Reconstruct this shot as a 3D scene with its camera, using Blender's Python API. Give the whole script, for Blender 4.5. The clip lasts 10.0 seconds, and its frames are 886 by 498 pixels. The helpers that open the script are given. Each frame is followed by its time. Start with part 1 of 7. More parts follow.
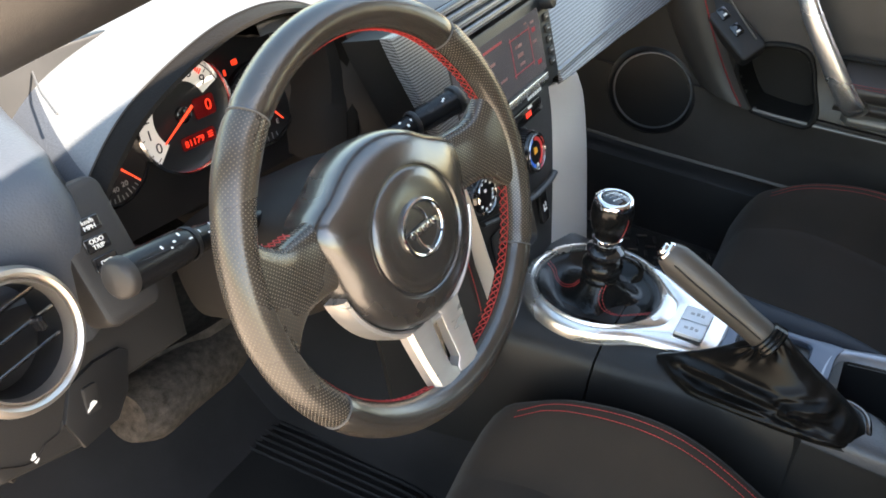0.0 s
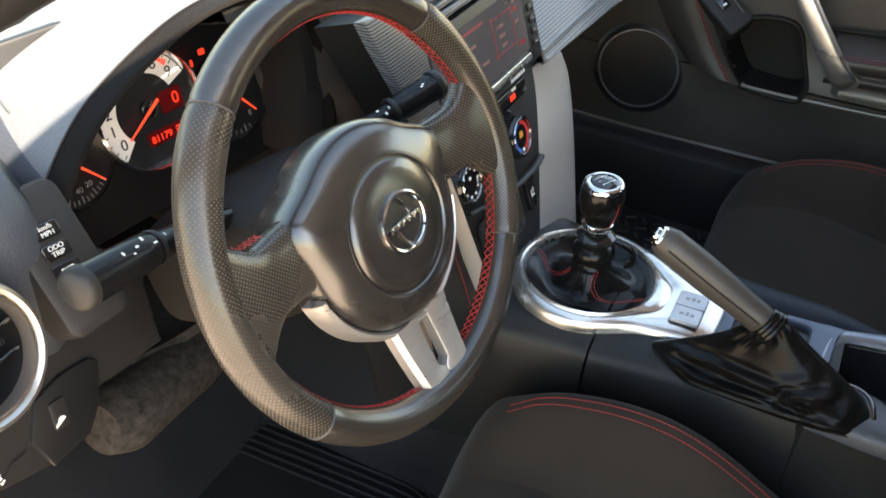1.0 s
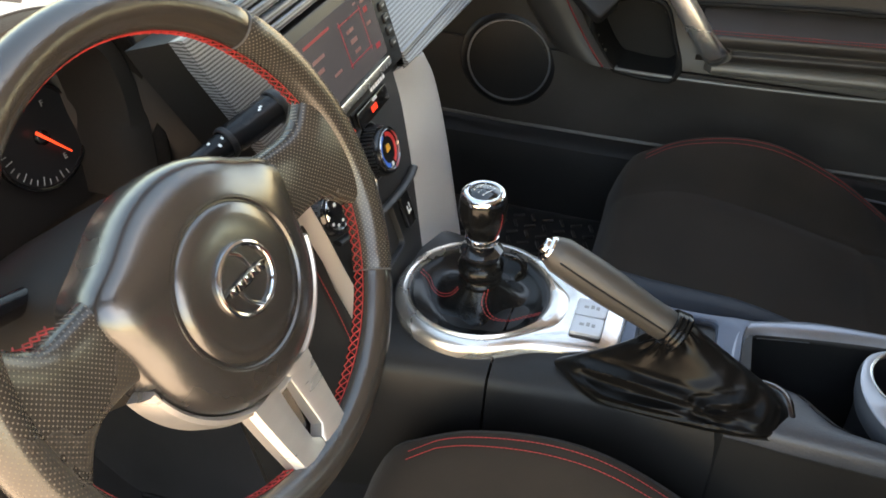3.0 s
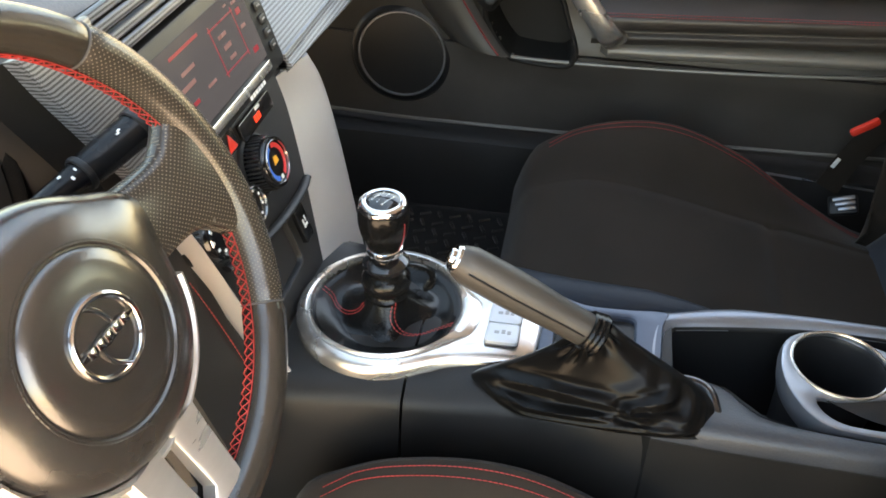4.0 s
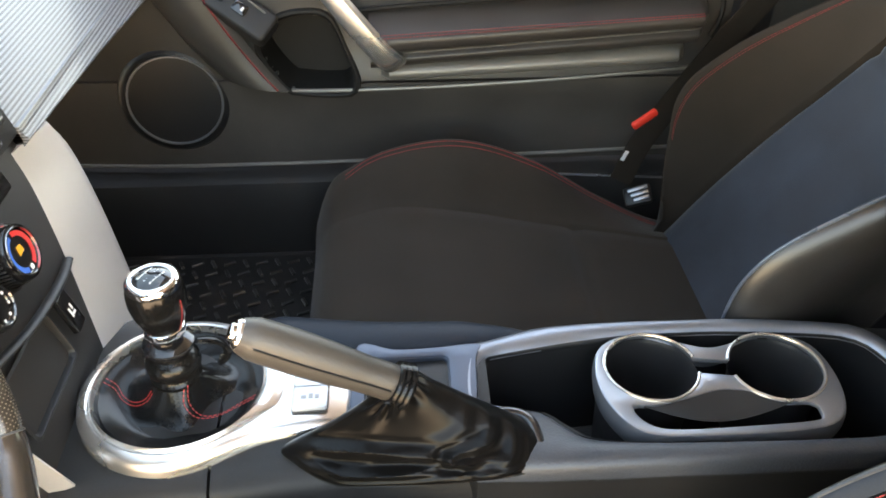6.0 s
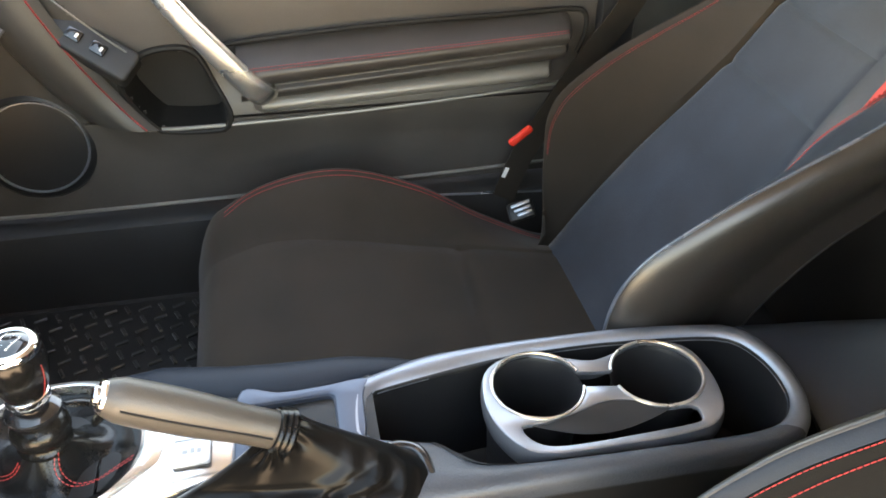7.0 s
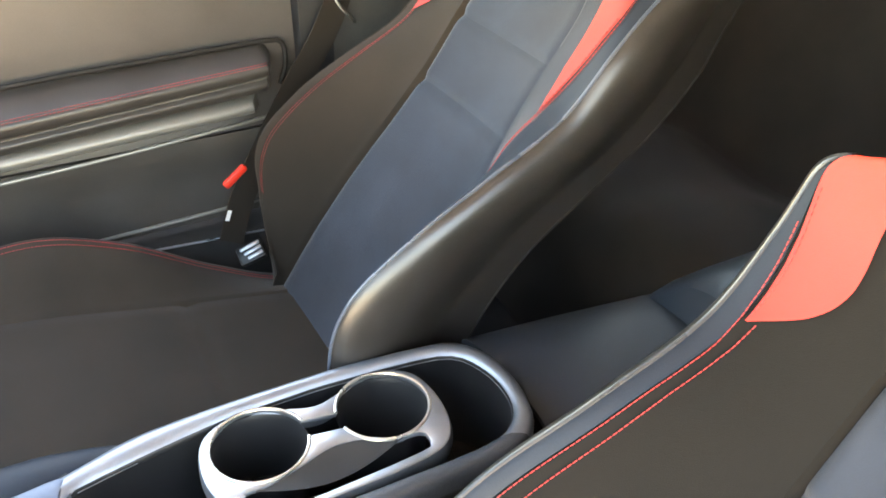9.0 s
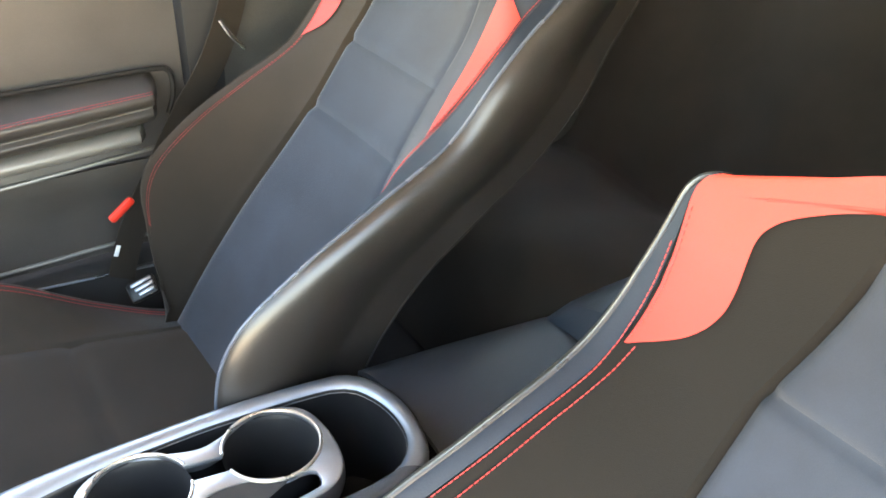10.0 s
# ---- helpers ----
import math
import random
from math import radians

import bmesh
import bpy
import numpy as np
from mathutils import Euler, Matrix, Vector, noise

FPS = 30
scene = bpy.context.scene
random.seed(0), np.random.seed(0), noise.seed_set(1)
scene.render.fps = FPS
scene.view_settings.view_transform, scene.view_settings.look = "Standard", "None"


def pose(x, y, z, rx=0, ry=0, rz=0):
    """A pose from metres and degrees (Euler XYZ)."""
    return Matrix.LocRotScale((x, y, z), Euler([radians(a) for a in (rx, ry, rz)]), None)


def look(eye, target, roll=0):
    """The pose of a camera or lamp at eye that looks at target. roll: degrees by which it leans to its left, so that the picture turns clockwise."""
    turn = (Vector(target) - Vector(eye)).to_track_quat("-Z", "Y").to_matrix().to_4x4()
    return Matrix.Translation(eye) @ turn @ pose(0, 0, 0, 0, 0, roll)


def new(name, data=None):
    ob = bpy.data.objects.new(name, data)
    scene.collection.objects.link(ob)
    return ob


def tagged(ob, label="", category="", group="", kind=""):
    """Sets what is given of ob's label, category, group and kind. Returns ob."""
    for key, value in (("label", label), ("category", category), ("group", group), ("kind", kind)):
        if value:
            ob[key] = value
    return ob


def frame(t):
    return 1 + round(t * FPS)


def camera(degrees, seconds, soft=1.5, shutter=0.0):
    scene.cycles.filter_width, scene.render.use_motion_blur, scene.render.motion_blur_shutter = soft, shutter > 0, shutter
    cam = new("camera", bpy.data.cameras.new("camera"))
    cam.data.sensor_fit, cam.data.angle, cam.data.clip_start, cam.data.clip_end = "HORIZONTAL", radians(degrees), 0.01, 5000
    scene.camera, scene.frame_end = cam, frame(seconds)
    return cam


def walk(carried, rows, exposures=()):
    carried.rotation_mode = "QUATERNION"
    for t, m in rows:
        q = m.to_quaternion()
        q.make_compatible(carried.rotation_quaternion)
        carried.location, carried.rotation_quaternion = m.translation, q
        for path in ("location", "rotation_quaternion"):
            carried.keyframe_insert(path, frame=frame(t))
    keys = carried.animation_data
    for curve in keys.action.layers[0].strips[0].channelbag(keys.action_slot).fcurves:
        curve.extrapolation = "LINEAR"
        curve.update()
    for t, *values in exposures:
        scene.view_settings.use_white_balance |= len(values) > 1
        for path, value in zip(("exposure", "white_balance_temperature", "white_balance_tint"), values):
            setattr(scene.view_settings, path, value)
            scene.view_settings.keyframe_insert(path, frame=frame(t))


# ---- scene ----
cam = camera(55.5, 10.0, soft=1.7)
PATH = [
    (0, (0.313, -0.901, 1.05), (-0.444, 0.525, -0.131), 3.0),
    (0.5, (0.308, -0.885, 1.042), (-0.43, 0.537, -0.155), 2.6),
    (1, (0.299, -0.867, 1.034), (-0.422, 0.553, -0.177), 1.8),
    (1.5, (0.298, -0.846, 1.025), (-0.402, 0.593, -0.176), 1.1),
    (2, (0.294, -0.819, 1.018), (-0.355, 0.649, -0.175), 1.2),
    (2.5, (0.287, -0.793, 1.009), (-0.299, 0.696, -0.191), 0.8),
    (4, (0.275, -0.699, 0.979), (-0.021, 0.852, -0.249), 0.6),
    (4.5, (0.281, -0.679, 0.977), (0.067, 0.884, -0.252), 0.3),
    (5, (0.293, -0.661, 0.972), (0.169, 0.914, -0.254), 0.1),
    (5.5, (0.304, -0.642, 0.97), (0.282, 0.947, -0.244), -0.1),
    (7, (0.346, -0.618, 0.979), (0.656, 0.978, -0.185), 0.1),
    (7.5, (0.366, -0.614, 0.979), (0.802, 0.963, -0.171), -0.2),
    (8, (0.395, -0.61, 0.979), (0.962, 0.938, -0.154), -0.2),
    (8.5, (0.415, -0.608, 0.97), (1.099, 0.897, -0.154), 0.1),
    (9, (0.443, -0.605, 0.971), (1.236, 0.854, -0.144), 0.9),
    (9.5, (0.466, -0.602, 0.968), (1.352, 0.824, -0.119), 1.7),
    (10, (0.479, -0.607, 0.964), (1.451, 0.784, -0.096), 2.5),
]
EXPOSURES = [(0.0, 2.80, 7400, 14), (1.5, 2.54, 8000, 15), (2.5, 2.67, 8400, 16), (4.0, 3.26, 8800, 16), (5.0, 3.38, 8900, 16), (5.5, 3.58, 9000, 16), (7.0, 4.14, 9200, 17), (8.5, 4.72, 9300, 17), (9.25, 4.84, 8600, 16), (10.0, 4.92, 8400, 15)]
walk(cam, [(t, look(eye, target, roll)) for t, eye, target, roll in PATH], EXPOSURES)

# ---- world and sun ----
SUN_ELEVATION, SUN_AZIMUTH = 46.0, 6.0   # azimuth from the car's tail, towards the passenger side
world = bpy.data.worlds.new("sky")
scene.world = world
world.use_nodes = True
wn = world.node_tree
sky = wn.nodes.new("ShaderNodeTexSky")
sky.sky_type = 'NISHITA'
sky.sun_disc = False
sky.sun_elevation = radians(SUN_ELEVATION)
sky.sun_rotation = radians(90.0 + SUN_AZIMUTH)
sky.air_density, sky.dust_density, sky.ozone_density = 1.6, 1.0, 1.4
wn.links.new(sky.outputs[0], wn.nodes["Background"].inputs[0])
wn.nodes["Background"].inputs[1].default_value = 0.15

sun_data = bpy.data.lights.new("sun", 'SUN')
sun_data.energy, sun_data.angle, sun_data.color = 5.0, radians(0.6), (1.0, 0.95, 0.86)
sun = new("sun", sun_data)
_el, _az = radians(SUN_ELEVATION), radians(SUN_AZIMUTH)
sun_from = Vector((math.cos(_el) * math.cos(_az), math.cos(_el) * -math.sin(_az), math.sin(_el)))
sun.matrix_world = look(sun_from * 8.0, (0, 0, 0))

# ---- materials ----
def mat(name, color, rough=0.5, metal=0.0, spec=0.5, bump=0.0, grain=400.0, vary=0.15, blotch=9.0, rough_vary=0.05,
        coat=0.0, sheen=0.0, emit=None, emit_strength=0.0, kind="noise", stretch=(1, 1, 1), transmission=0.0):
    """A principled material with variation at two scales and a fine relief; metres."""
    m = bpy.data.materials.new(name)
    m.use_nodes = True
    nt = m.node_tree
    n, l = nt.nodes, nt.links
    b = n["Principled BSDF"]
    b.inputs["Roughness"].default_value, b.inputs["Metallic"].default_value = rough, metal
    b.inputs["Specular IOR Level"].default_value = spec
    b.inputs["Coat Weight"].default_value = coat
    b.inputs["Coat Roughness"].default_value = 0.12
    b.inputs["Sheen Weight"].default_value = sheen
    b.inputs["Sheen Roughness"].default_value = 0.45
    b.inputs["Transmission Weight"].default_value = transmission
    if emit:
        b.inputs["Emission Color"].default_value = (*emit, 1)
        b.inputs["Emission Strength"].default_value = emit_strength
    tc = n.new("ShaderNodeTexCoord")
    mp = n.new("ShaderNodeMapping")
    mp.inputs["Scale"].default_value = stretch
    l.new(tc.outputs["Object"], mp.inputs["Vector"])
    big = n.new("ShaderNodeTexNoise")
    big.inputs["Scale"].default_value, big.inputs["Detail"].default_value = blotch, 4.0
    l.new(mp.outputs["Vector"], big.inputs["Vector"])
    fine = n.new("ShaderNodeTexVoronoi" if kind == "cells" else "ShaderNodeTexNoise")
    fine.inputs["Scale"].default_value = grain
    l.new(mp.outputs["Vector"], fine.inputs["Vector"])
    fine_out = fine.outputs["Distance"] if kind == "cells" else fine.outputs[0]
    add = n.new("ShaderNodeMath")
    add.operation = 'MULTIPLY_ADD'
    add.inputs[1].default_value = 0.35
    l.new(fine_out, add.inputs[0])
    l.new(big.outputs[0], add.inputs[2])
    ramp = n.new("ShaderNodeMapRange")
    ramp.inputs["From Min"].default_value, ramp.inputs["From Max"].default_value = 0.4, 0.95
    ramp.inputs["To Min"].default_value, ramp.inputs["To Max"].default_value = 1 - vary, 1 + vary
    l.new(add.outputs[0], ramp.inputs["Value"])
    mul = n.new("ShaderNodeMix")
    mul.data_type, mul.blend_type = 'RGBA', 'MULTIPLY'
    mul.inputs["Factor"].default_value = 1.0
    mul.inputs["A"].default_value = (*color, 1)
    l.new(ramp.outputs[0], mul.inputs["B"])
    l.new(mul.outputs["Result"], b.inputs["Base Color"])
    rr = n.new("ShaderNodeMapRange")
    rr.inputs["From Min"].default_value, rr.inputs["From Max"].default_value = 0.3, 0.7
    rr.inputs["To Min"].default_value, rr.inputs["To Max"].default_value = max(0.02, rough - rough_vary), min(1, rough + rough_vary)
    l.new(big.outputs[0], rr.inputs["Value"])
    l.new(rr.outputs[0], b.inputs["Roughness"])
    if bump:
        bp = n.new("ShaderNodeBump")
        bp.inputs["Strength"].default_value, bp.inputs["Distance"].default_value = bump, 0.00022 if kind == "cells" else 0.0004
        l.new(fine_out, bp.inputs["Height"])
        l.new(bp.outputs[0], b.inputs["Normal"])
    return m


def pattern(m, make):
    """Lets make(nodes, links, uv) give a 0..1 mask over UV metres, and returns the node, the shader and the tree."""
    nt = m.node_tree
    uv = nt.nodes.new("ShaderNodeTexCoord").outputs["UV"]
    return make(nt.nodes, nt.links, uv), nt.nodes["Principled BSDF"], nt


def math_node(n, l, op, a, b=None):
    k = n.new("ShaderNodeMath")
    k.operation = op
    for i, v in enumerate((a, b)):
        if v is None:
            continue
        if isinstance(v, (int, float)):
            k.inputs[i].default_value = v
        else:
            l.new(v, k.inputs[i])
    return k.outputs[0]


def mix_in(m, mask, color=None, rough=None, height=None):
    """Mixes another colour and roughness into m where mask is 1, and sinks or lifts the surface there."""
    nt = m.node_tree
    n, l, b = nt.nodes, nt.links, nt.nodes["Principled BSDF"]
    if color:
        mx = n.new("ShaderNodeMix")
        mx.data_type = 'RGBA'
        l.new(mask, mx.inputs["Factor"])
        l.new(b.inputs["Base Color"].links[0].from_socket, mx.inputs["A"])
        mx.inputs["B"].default_value = (*color, 1)
        l.new(mx.outputs["Result"], b.inputs["Base Color"])
    if rough is not None:
        mr = n.new("ShaderNodeMix")
        l.new(mask, mr.inputs["Factor"])
        l.new(b.inputs["Roughness"].links[0].from_socket, mr.inputs["A"])
        mr.inputs["B"].default_value = rough
        l.new(mr.outputs["Result"], b.inputs["Roughness"])
    if height:
        bp = n.new("ShaderNodeBump")
        bp.inputs["Strength"].default_value, bp.inputs["Distance"].default_value = 1.0, height
        bp.invert = height < 0
        bp.inputs["Distance"].default_value = abs(height)
        l.new(mask, bp.inputs["Height"])
        if b.inputs["Normal"].links:
            l.new(b.inputs["Normal"].links[0].from_socket, bp.inputs["Normal"])
        l.new(bp.outputs[0], b.inputs["Normal"])


def dots(pitch, size):
    """A staggered grid of round dots over UV metres."""
    def make(n, l, uv):
        sep = n.new("ShaderNodeSeparateXYZ")
        l.new(uv, sep.inputs[0])
        x = math_node(n, l, 'DIVIDE', sep.outputs[0], pitch)
        y = math_node(n, l, 'DIVIDE', sep.outputs[1], pitch)
        out = None
        for shift in (0.0, 0.5):
            fx = math_node(n, l, 'SUBTRACT', math_node(n, l, 'FRACT', math_node(n, l, 'ADD', x, shift)), 0.5)
            fy = math_node(n, l, 'SUBTRACT', math_node(n, l, 'FRACT', math_node(n, l, 'ADD', y, shift)), 0.5)
            d = math_node(n, l, 'SQRT', math_node(n, l, 'ADD', math_node(n, l, 'MULTIPLY', fx, fx), math_node(n, l, 'MULTIPLY', fy, fy)))
            hit = math_node(n, l, 'LESS_THAN', d, size)
            out = hit if out is None else math_node(n, l, 'MAXIMUM', out, hit)
        return out
    return make


def twill(pitch):
    """Slanting over-and-under bars of a woven cloth over UV metres."""
    def make(n, l, uv):
        sep = n.new("ShaderNodeSeparateXYZ")
        l.new(uv, sep.inputs[0])
        x = math_node(n, l, 'DIVIDE', sep.outputs[0], pitch)
        y = math_node(n, l, 'DIVIDE', sep.outputs[1], pitch)
        step = math_node(n, l, 'FLOOR', y)
        s = math_node(n, l, 'FRACT', math_node(n, l, 'MULTIPLY', math_node(n, l, 'ADD', x, math_node(n, l, 'MULTIPLY', step, 1.0)), 0.25))
        bar = math_node(n, l, 'LESS_THAN', s, 0.5)
        return bar
    return make


vinyl = mat("black_vinyl", (0.0175, 0.0165, 0.016), 0.42, spec=0.24, bump=0.35, grain=900, kind="cells", vary=0.2)
hood_leather = mat("hood_leather", (0.010, 0.0088, 0.0080), 0.5, spec=0.06, bump=0.9, grain=520, kind="cells", vary=0.2)
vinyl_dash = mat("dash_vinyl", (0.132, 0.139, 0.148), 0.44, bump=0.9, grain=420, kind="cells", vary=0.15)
vinyl_glossy = mat("boot_leather", (0.007, 0.007, 0.007), 0.22, spec=0.26, bump=0.15, grain=600, kind="cells", vary=0.2)
plastic = mat("black_plastic", (0.014, 0.014, 0.015), 0.4, spec=0.3, bump=0.3, grain=1500, vary=0.15)
plastic_rough = mat("grained_plastic", (0.021, 0.020, 0.020), 0.5, spec=0.3, bump=0.4, grain=900, kind="cells", vary=0.15)
plastic_grey = mat("grey_plastic", (0.070, 0.070, 0.072), 0.5, bump=0.3, grain=1200, vary=0.12)
stalk_black = mat("stalk_plastic", (0.008, 0.008, 0.009), 0.24, spec=0.22, vary=0.1, rough_vary=0.05)
gloss_black = mat("gloss_black", (0.010, 0.010, 0.011), 0.13, vary=0.1, rough_vary=0.05, coat=0.4)
surround_paint = mat("surround_silver_paint", (0.74, 0.70, 0.67), 0.30, metal=0.65, bump=0.06, grain=2600, vary=0.06)
silver = mat("satin_silver_paint", (0.70, 0.675, 0.645), 0.26, metal=0.9, bump=0.08, grain=2600, vary=0.06)
vent_silver = mat("vent_ring_silver", (0.52, 0.47, 0.42), 0.34, metal=0.9, vary=0.06)
silver_brushed = mat("brushed_silver", (0.54, 0.51, 0.48), 0.31, metal=0.7, bump=0.12, grain=500, stretch=(1, 1, 12), vary=0.08)
console_silver = mat("dark_satin_paint", (0.30, 0.322, 0.355), 0.32, metal=0.8, vary=0.06, rough_vary=0.05)
rail_paint = mat("rail_paint", (0.225, 0.25, 0.29), 0.40, metal=0.75, vary=0.08, rough_vary=0.08)
rail_grain = mat("grained_slate_plastic", (0.040, 0.045, 0.053), 0.42, spec=0.5, bump=1.0, grain=420, kind="cells", vary=0.15)
chrome = mat("chrome", (0.72, 0.72, 0.73), 0.13, metal=1.0, vary=0.04, rough_vary=0.04)
leather = mat("wheel_leather", (0.029, 0.025, 0.0215), 0.22, spec=0.95, bump=0.4, grain=800, kind="cells", vary=0.2)
hub_leather = mat("airbag_cover_leather", (0.024, 0.0212, 0.0192), 0.24, spec=1.0, bump=0.22, grain=1100, kind="cells", vary=0.2, coat=0.35)
leather_perf = mat("perforated_leather", (0.034, 0.029, 0.0245), 0.27, spec=0.62, bump=0.15, grain=500, kind="cells", vary=0.2)
_mask, _, _ = pattern(leather_perf, dots(0.0038, 0.135))
mix_in(leather_perf, _mask, (0.13, 0.108, 0.078), 0.8, -0.0004)
def end_panel_shade(n, l, _uv):
    """1 on the dashboard's outer end panel, beyond its curved seam, darkened for shade."""
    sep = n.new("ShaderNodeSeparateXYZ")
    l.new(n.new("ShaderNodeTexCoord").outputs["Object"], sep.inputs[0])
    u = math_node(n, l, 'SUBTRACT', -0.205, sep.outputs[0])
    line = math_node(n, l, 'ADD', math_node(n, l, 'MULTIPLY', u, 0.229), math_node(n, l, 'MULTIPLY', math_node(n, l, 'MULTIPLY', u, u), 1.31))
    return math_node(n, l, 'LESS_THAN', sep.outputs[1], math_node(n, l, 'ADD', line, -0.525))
_mask, _, _ = pattern(vinyl_dash, end_panel_shade)
# the end panel's shade is put into the vinyl's colour
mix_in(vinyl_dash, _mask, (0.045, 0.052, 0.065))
matte_black = mat("matte_black_lining", (0.014, 0.0125, 0.0115), 0.6, spec=0.2, vary=0.25)
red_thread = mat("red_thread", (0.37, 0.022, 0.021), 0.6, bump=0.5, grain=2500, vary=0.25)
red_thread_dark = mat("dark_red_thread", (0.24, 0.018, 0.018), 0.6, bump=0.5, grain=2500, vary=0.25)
red_cloth = mat("red_leather", (0.42, 0.020, 0.011), 0.6, bump=0.4, grain=1300, kind="cells", vary=0.1)
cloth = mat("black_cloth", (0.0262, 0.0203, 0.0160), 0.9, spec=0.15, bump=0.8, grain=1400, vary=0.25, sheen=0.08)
# the black cloth again, darkened so the driver's bolsters look shaded
shaded_bolster_cloth = mat("shaded_bolster_cloth", (0.0082, 0.0075, 0.0066), 0.9, spec=0.15, bump=0.8, grain=1400, vary=0.25, sheen=0.03)
suede = mat("dark_suede", (0.022, 0.0275, 0.0375), 0.92, spec=0.2, bump=0.7, grain=1700, vary=0.38, blotch=11, sheen=0.22)
seat_vinyl = mat("seat_side_vinyl", (0.024, 0.0215, 0.0195), 0.33, spec=0.66, bump=0.25, grain=600, kind="cells", vary=0.15)
carpet = mat("black_carpet", (0.018, 0.0165, 0.0165), 0.95, spec=0.15, bump=1.0, grain=900, vary=0.4, sheen=0.2)
felt = mat("grey_felt", (0.030, 0.026, 0.023), 0.95, spec=0.1, bump=1.0, grain=700, vary=0.6, blotch=120)
rubber = mat("black_rubber", (0.015, 0.0145, 0.0145), 0.5, spec=0.25, bump=0.4, grain=700, vary=0.3)
carbon = mat("carbon_fibre_wrap", (0.040, 0.041, 0.045), 0.36, vary=0.08, coat=0.15)
_mask, _, _ = pattern(carbon, twill(0.0012))
mix_in(carbon, _mask, (0.20, 0.21, 0.225), 0.40, 0.0003)
headliner = mat("headliner_cloth", (0.30, 0.29, 0.28), 0.95, spec=0.1, bump=0.5, grain=900)
body_paint = mat("dark_body_paint", (0.03, 0.03, 0.035), 0.2, coat=0.8, vary=0.05)
concrete = mat("concrete_ground", (0.60, 0.475, 0.36), 0.9, bump=0.6, grain=60, blotch=1.2, vary=0.2)
dial_black = mat("dial_black", (0.012, 0.012, 0.013), 0.4, vary=0.1)
dial_white = mat("dial_white", (0.72, 0.70, 0.66), 0.45, vary=0.04, emit=(1.0, 0.95, 0.88), emit_strength=0.03)
white_print = mat("white_print", (0.78, 0.78, 0.76), 0.55, vary=0.03)
grey_print = mat("grey_print", (0.30, 0.30, 0.30), 0.6, vary=0.03)
red_lit = mat("red_lit", (0.6, 0.02, 0.01), 0.4, emit=(1.0, 0.05, 0.02), emit_strength=0.2)
needle_lit = mat("needle_lit", (0.75, 0.05, 0.02), 0.4, emit=(1.0, 0.07, 0.03), emit_strength=0.26)
lcd = mat("lcd_dark_red", (0.03, 0.004, 0.004), 0.2, emit=(0.20, 0.0, 0.0), emit_strength=0.05)
screen_glass = mat("screen_glass", (0.016, 0.017, 0.020), 0.16, vary=0.15, emit=(0.13, 0.135, 0.16), emit_strength=0.07)
# passenger's piping; the sky's glint along the crest is put into its colour
glint_piping = mat("seat_piping_glint", (0.065, 0.080, 0.105), 0.28, spec=0.9, bump=0.1, grain=900)
door_vinyl = mat("door_skin_vinyl", (0.054, 0.0475, 0.044), 0.42, bump=0.35, grain=900, kind="cells", vary=0.2)
door_lower_vinyl = mat("door_lower_vinyl", (0.056, 0.049, 0.044), 0.42, spec=0.35, bump=0.35, grain=900, kind="cells", vary=0.2)
armrest_vinyl = mat("armrest_vinyl", (0.040, 0.035, 0.032), 0.40, spec=0.42, bump=0.35, grain=900, kind="cells", vary=0.2)
front_pad_vinyl = mat("front_pad_vinyl", (0.036, 0.033, 0.030), 0.42, spec=0.35, bump=0.35, grain=900, kind="cells", vary=0.2)
ledge_satin = mat("ledge_satin", (0.17, 0.16, 0.145), 0.38, metal=0.3, vary=0.06)
# driver's piping, the same edge without the painted sky glint
edge_piping = mat("edge_piping", (0.030, 0.033, 0.039), 0.30, spec=0.6, bump=0.1, grain=900)
# dark vinyl with the sky's blue light put into its colour
sky_tint_vinyl = mat("sky_tint_vinyl", (0.0135, 0.0185, 0.0265), 0.5, spec=0.18, bump=0.25, grain=800, kind="cells", vary=0.15)
rear_trim = mat("rear_trim_cloth", (0.055, 0.052, 0.048), 0.9, spec=0.1, bump=0.6, grain=500, vary=0.25)
# the rail's plastic, darkened and blued for what the flat deck reflects
deck_sky_tint = mat("deck_sky_tint", (0.060, 0.076, 0.105), 0.32, metal=0.45, vary=0.06)
tunnel_plastic = mat("tunnel_plastic", (0.040, 0.049, 0.062), 0.45, spec=0.5, bump=0.3, grain=900, kind="cells", vary=0.15)
brake_leather = mat("brake_boot_leather", (0.0055, 0.0050, 0.0047), 0.29, spec=0.14, bump=0.2, grain=800, kind="cells", vary=0.2)
rubber_bar = mat("mat_bar_rubber", (0.022, 0.021, 0.020), 0.35, spec=0.5, vary=0.2)
grip_leather = mat("grip_leather", (0.050, 0.044, 0.038), 0.40, spec=0.55, bump=0.6, grain=1100, kind="cells", vary=0.15)
screen_red = mat("screen_red", (0.10, 0.012, 0.02), 0.3, emit=(0.80, 0.06, 0.10), emit_strength=0.035)
screen_text = mat("screen_text", (0.10, 0.06, 0.06), 0.3, emit=(0.85, 0.40, 0.42), emit_strength=0.022)
blue_print = mat("blue_print", (0.03, 0.16, 0.60), 0.5, vary=0.05)
red_print = mat("red_print", (0.65, 0.03, 0.03), 0.5, vary=0.05)
amber_lit = mat("amber_print", (0.8, 0.35, 0.03), 0.5, vary=0.05)
button_silver = mat("button_silver", (0.55, 0.56, 0.58), 0.42, metal=0.3, vary=0.04)
red_plastic = mat("red_plastic", (0.70, 0.035, 0.02), 0.4, vary=0.06)
glass = bpy.data.materials.new("window_glass")
glass.use_nodes = True
_n, _l = glass.node_tree.nodes, glass.node_tree.links
_n.remove(_n["Principled BSDF"])
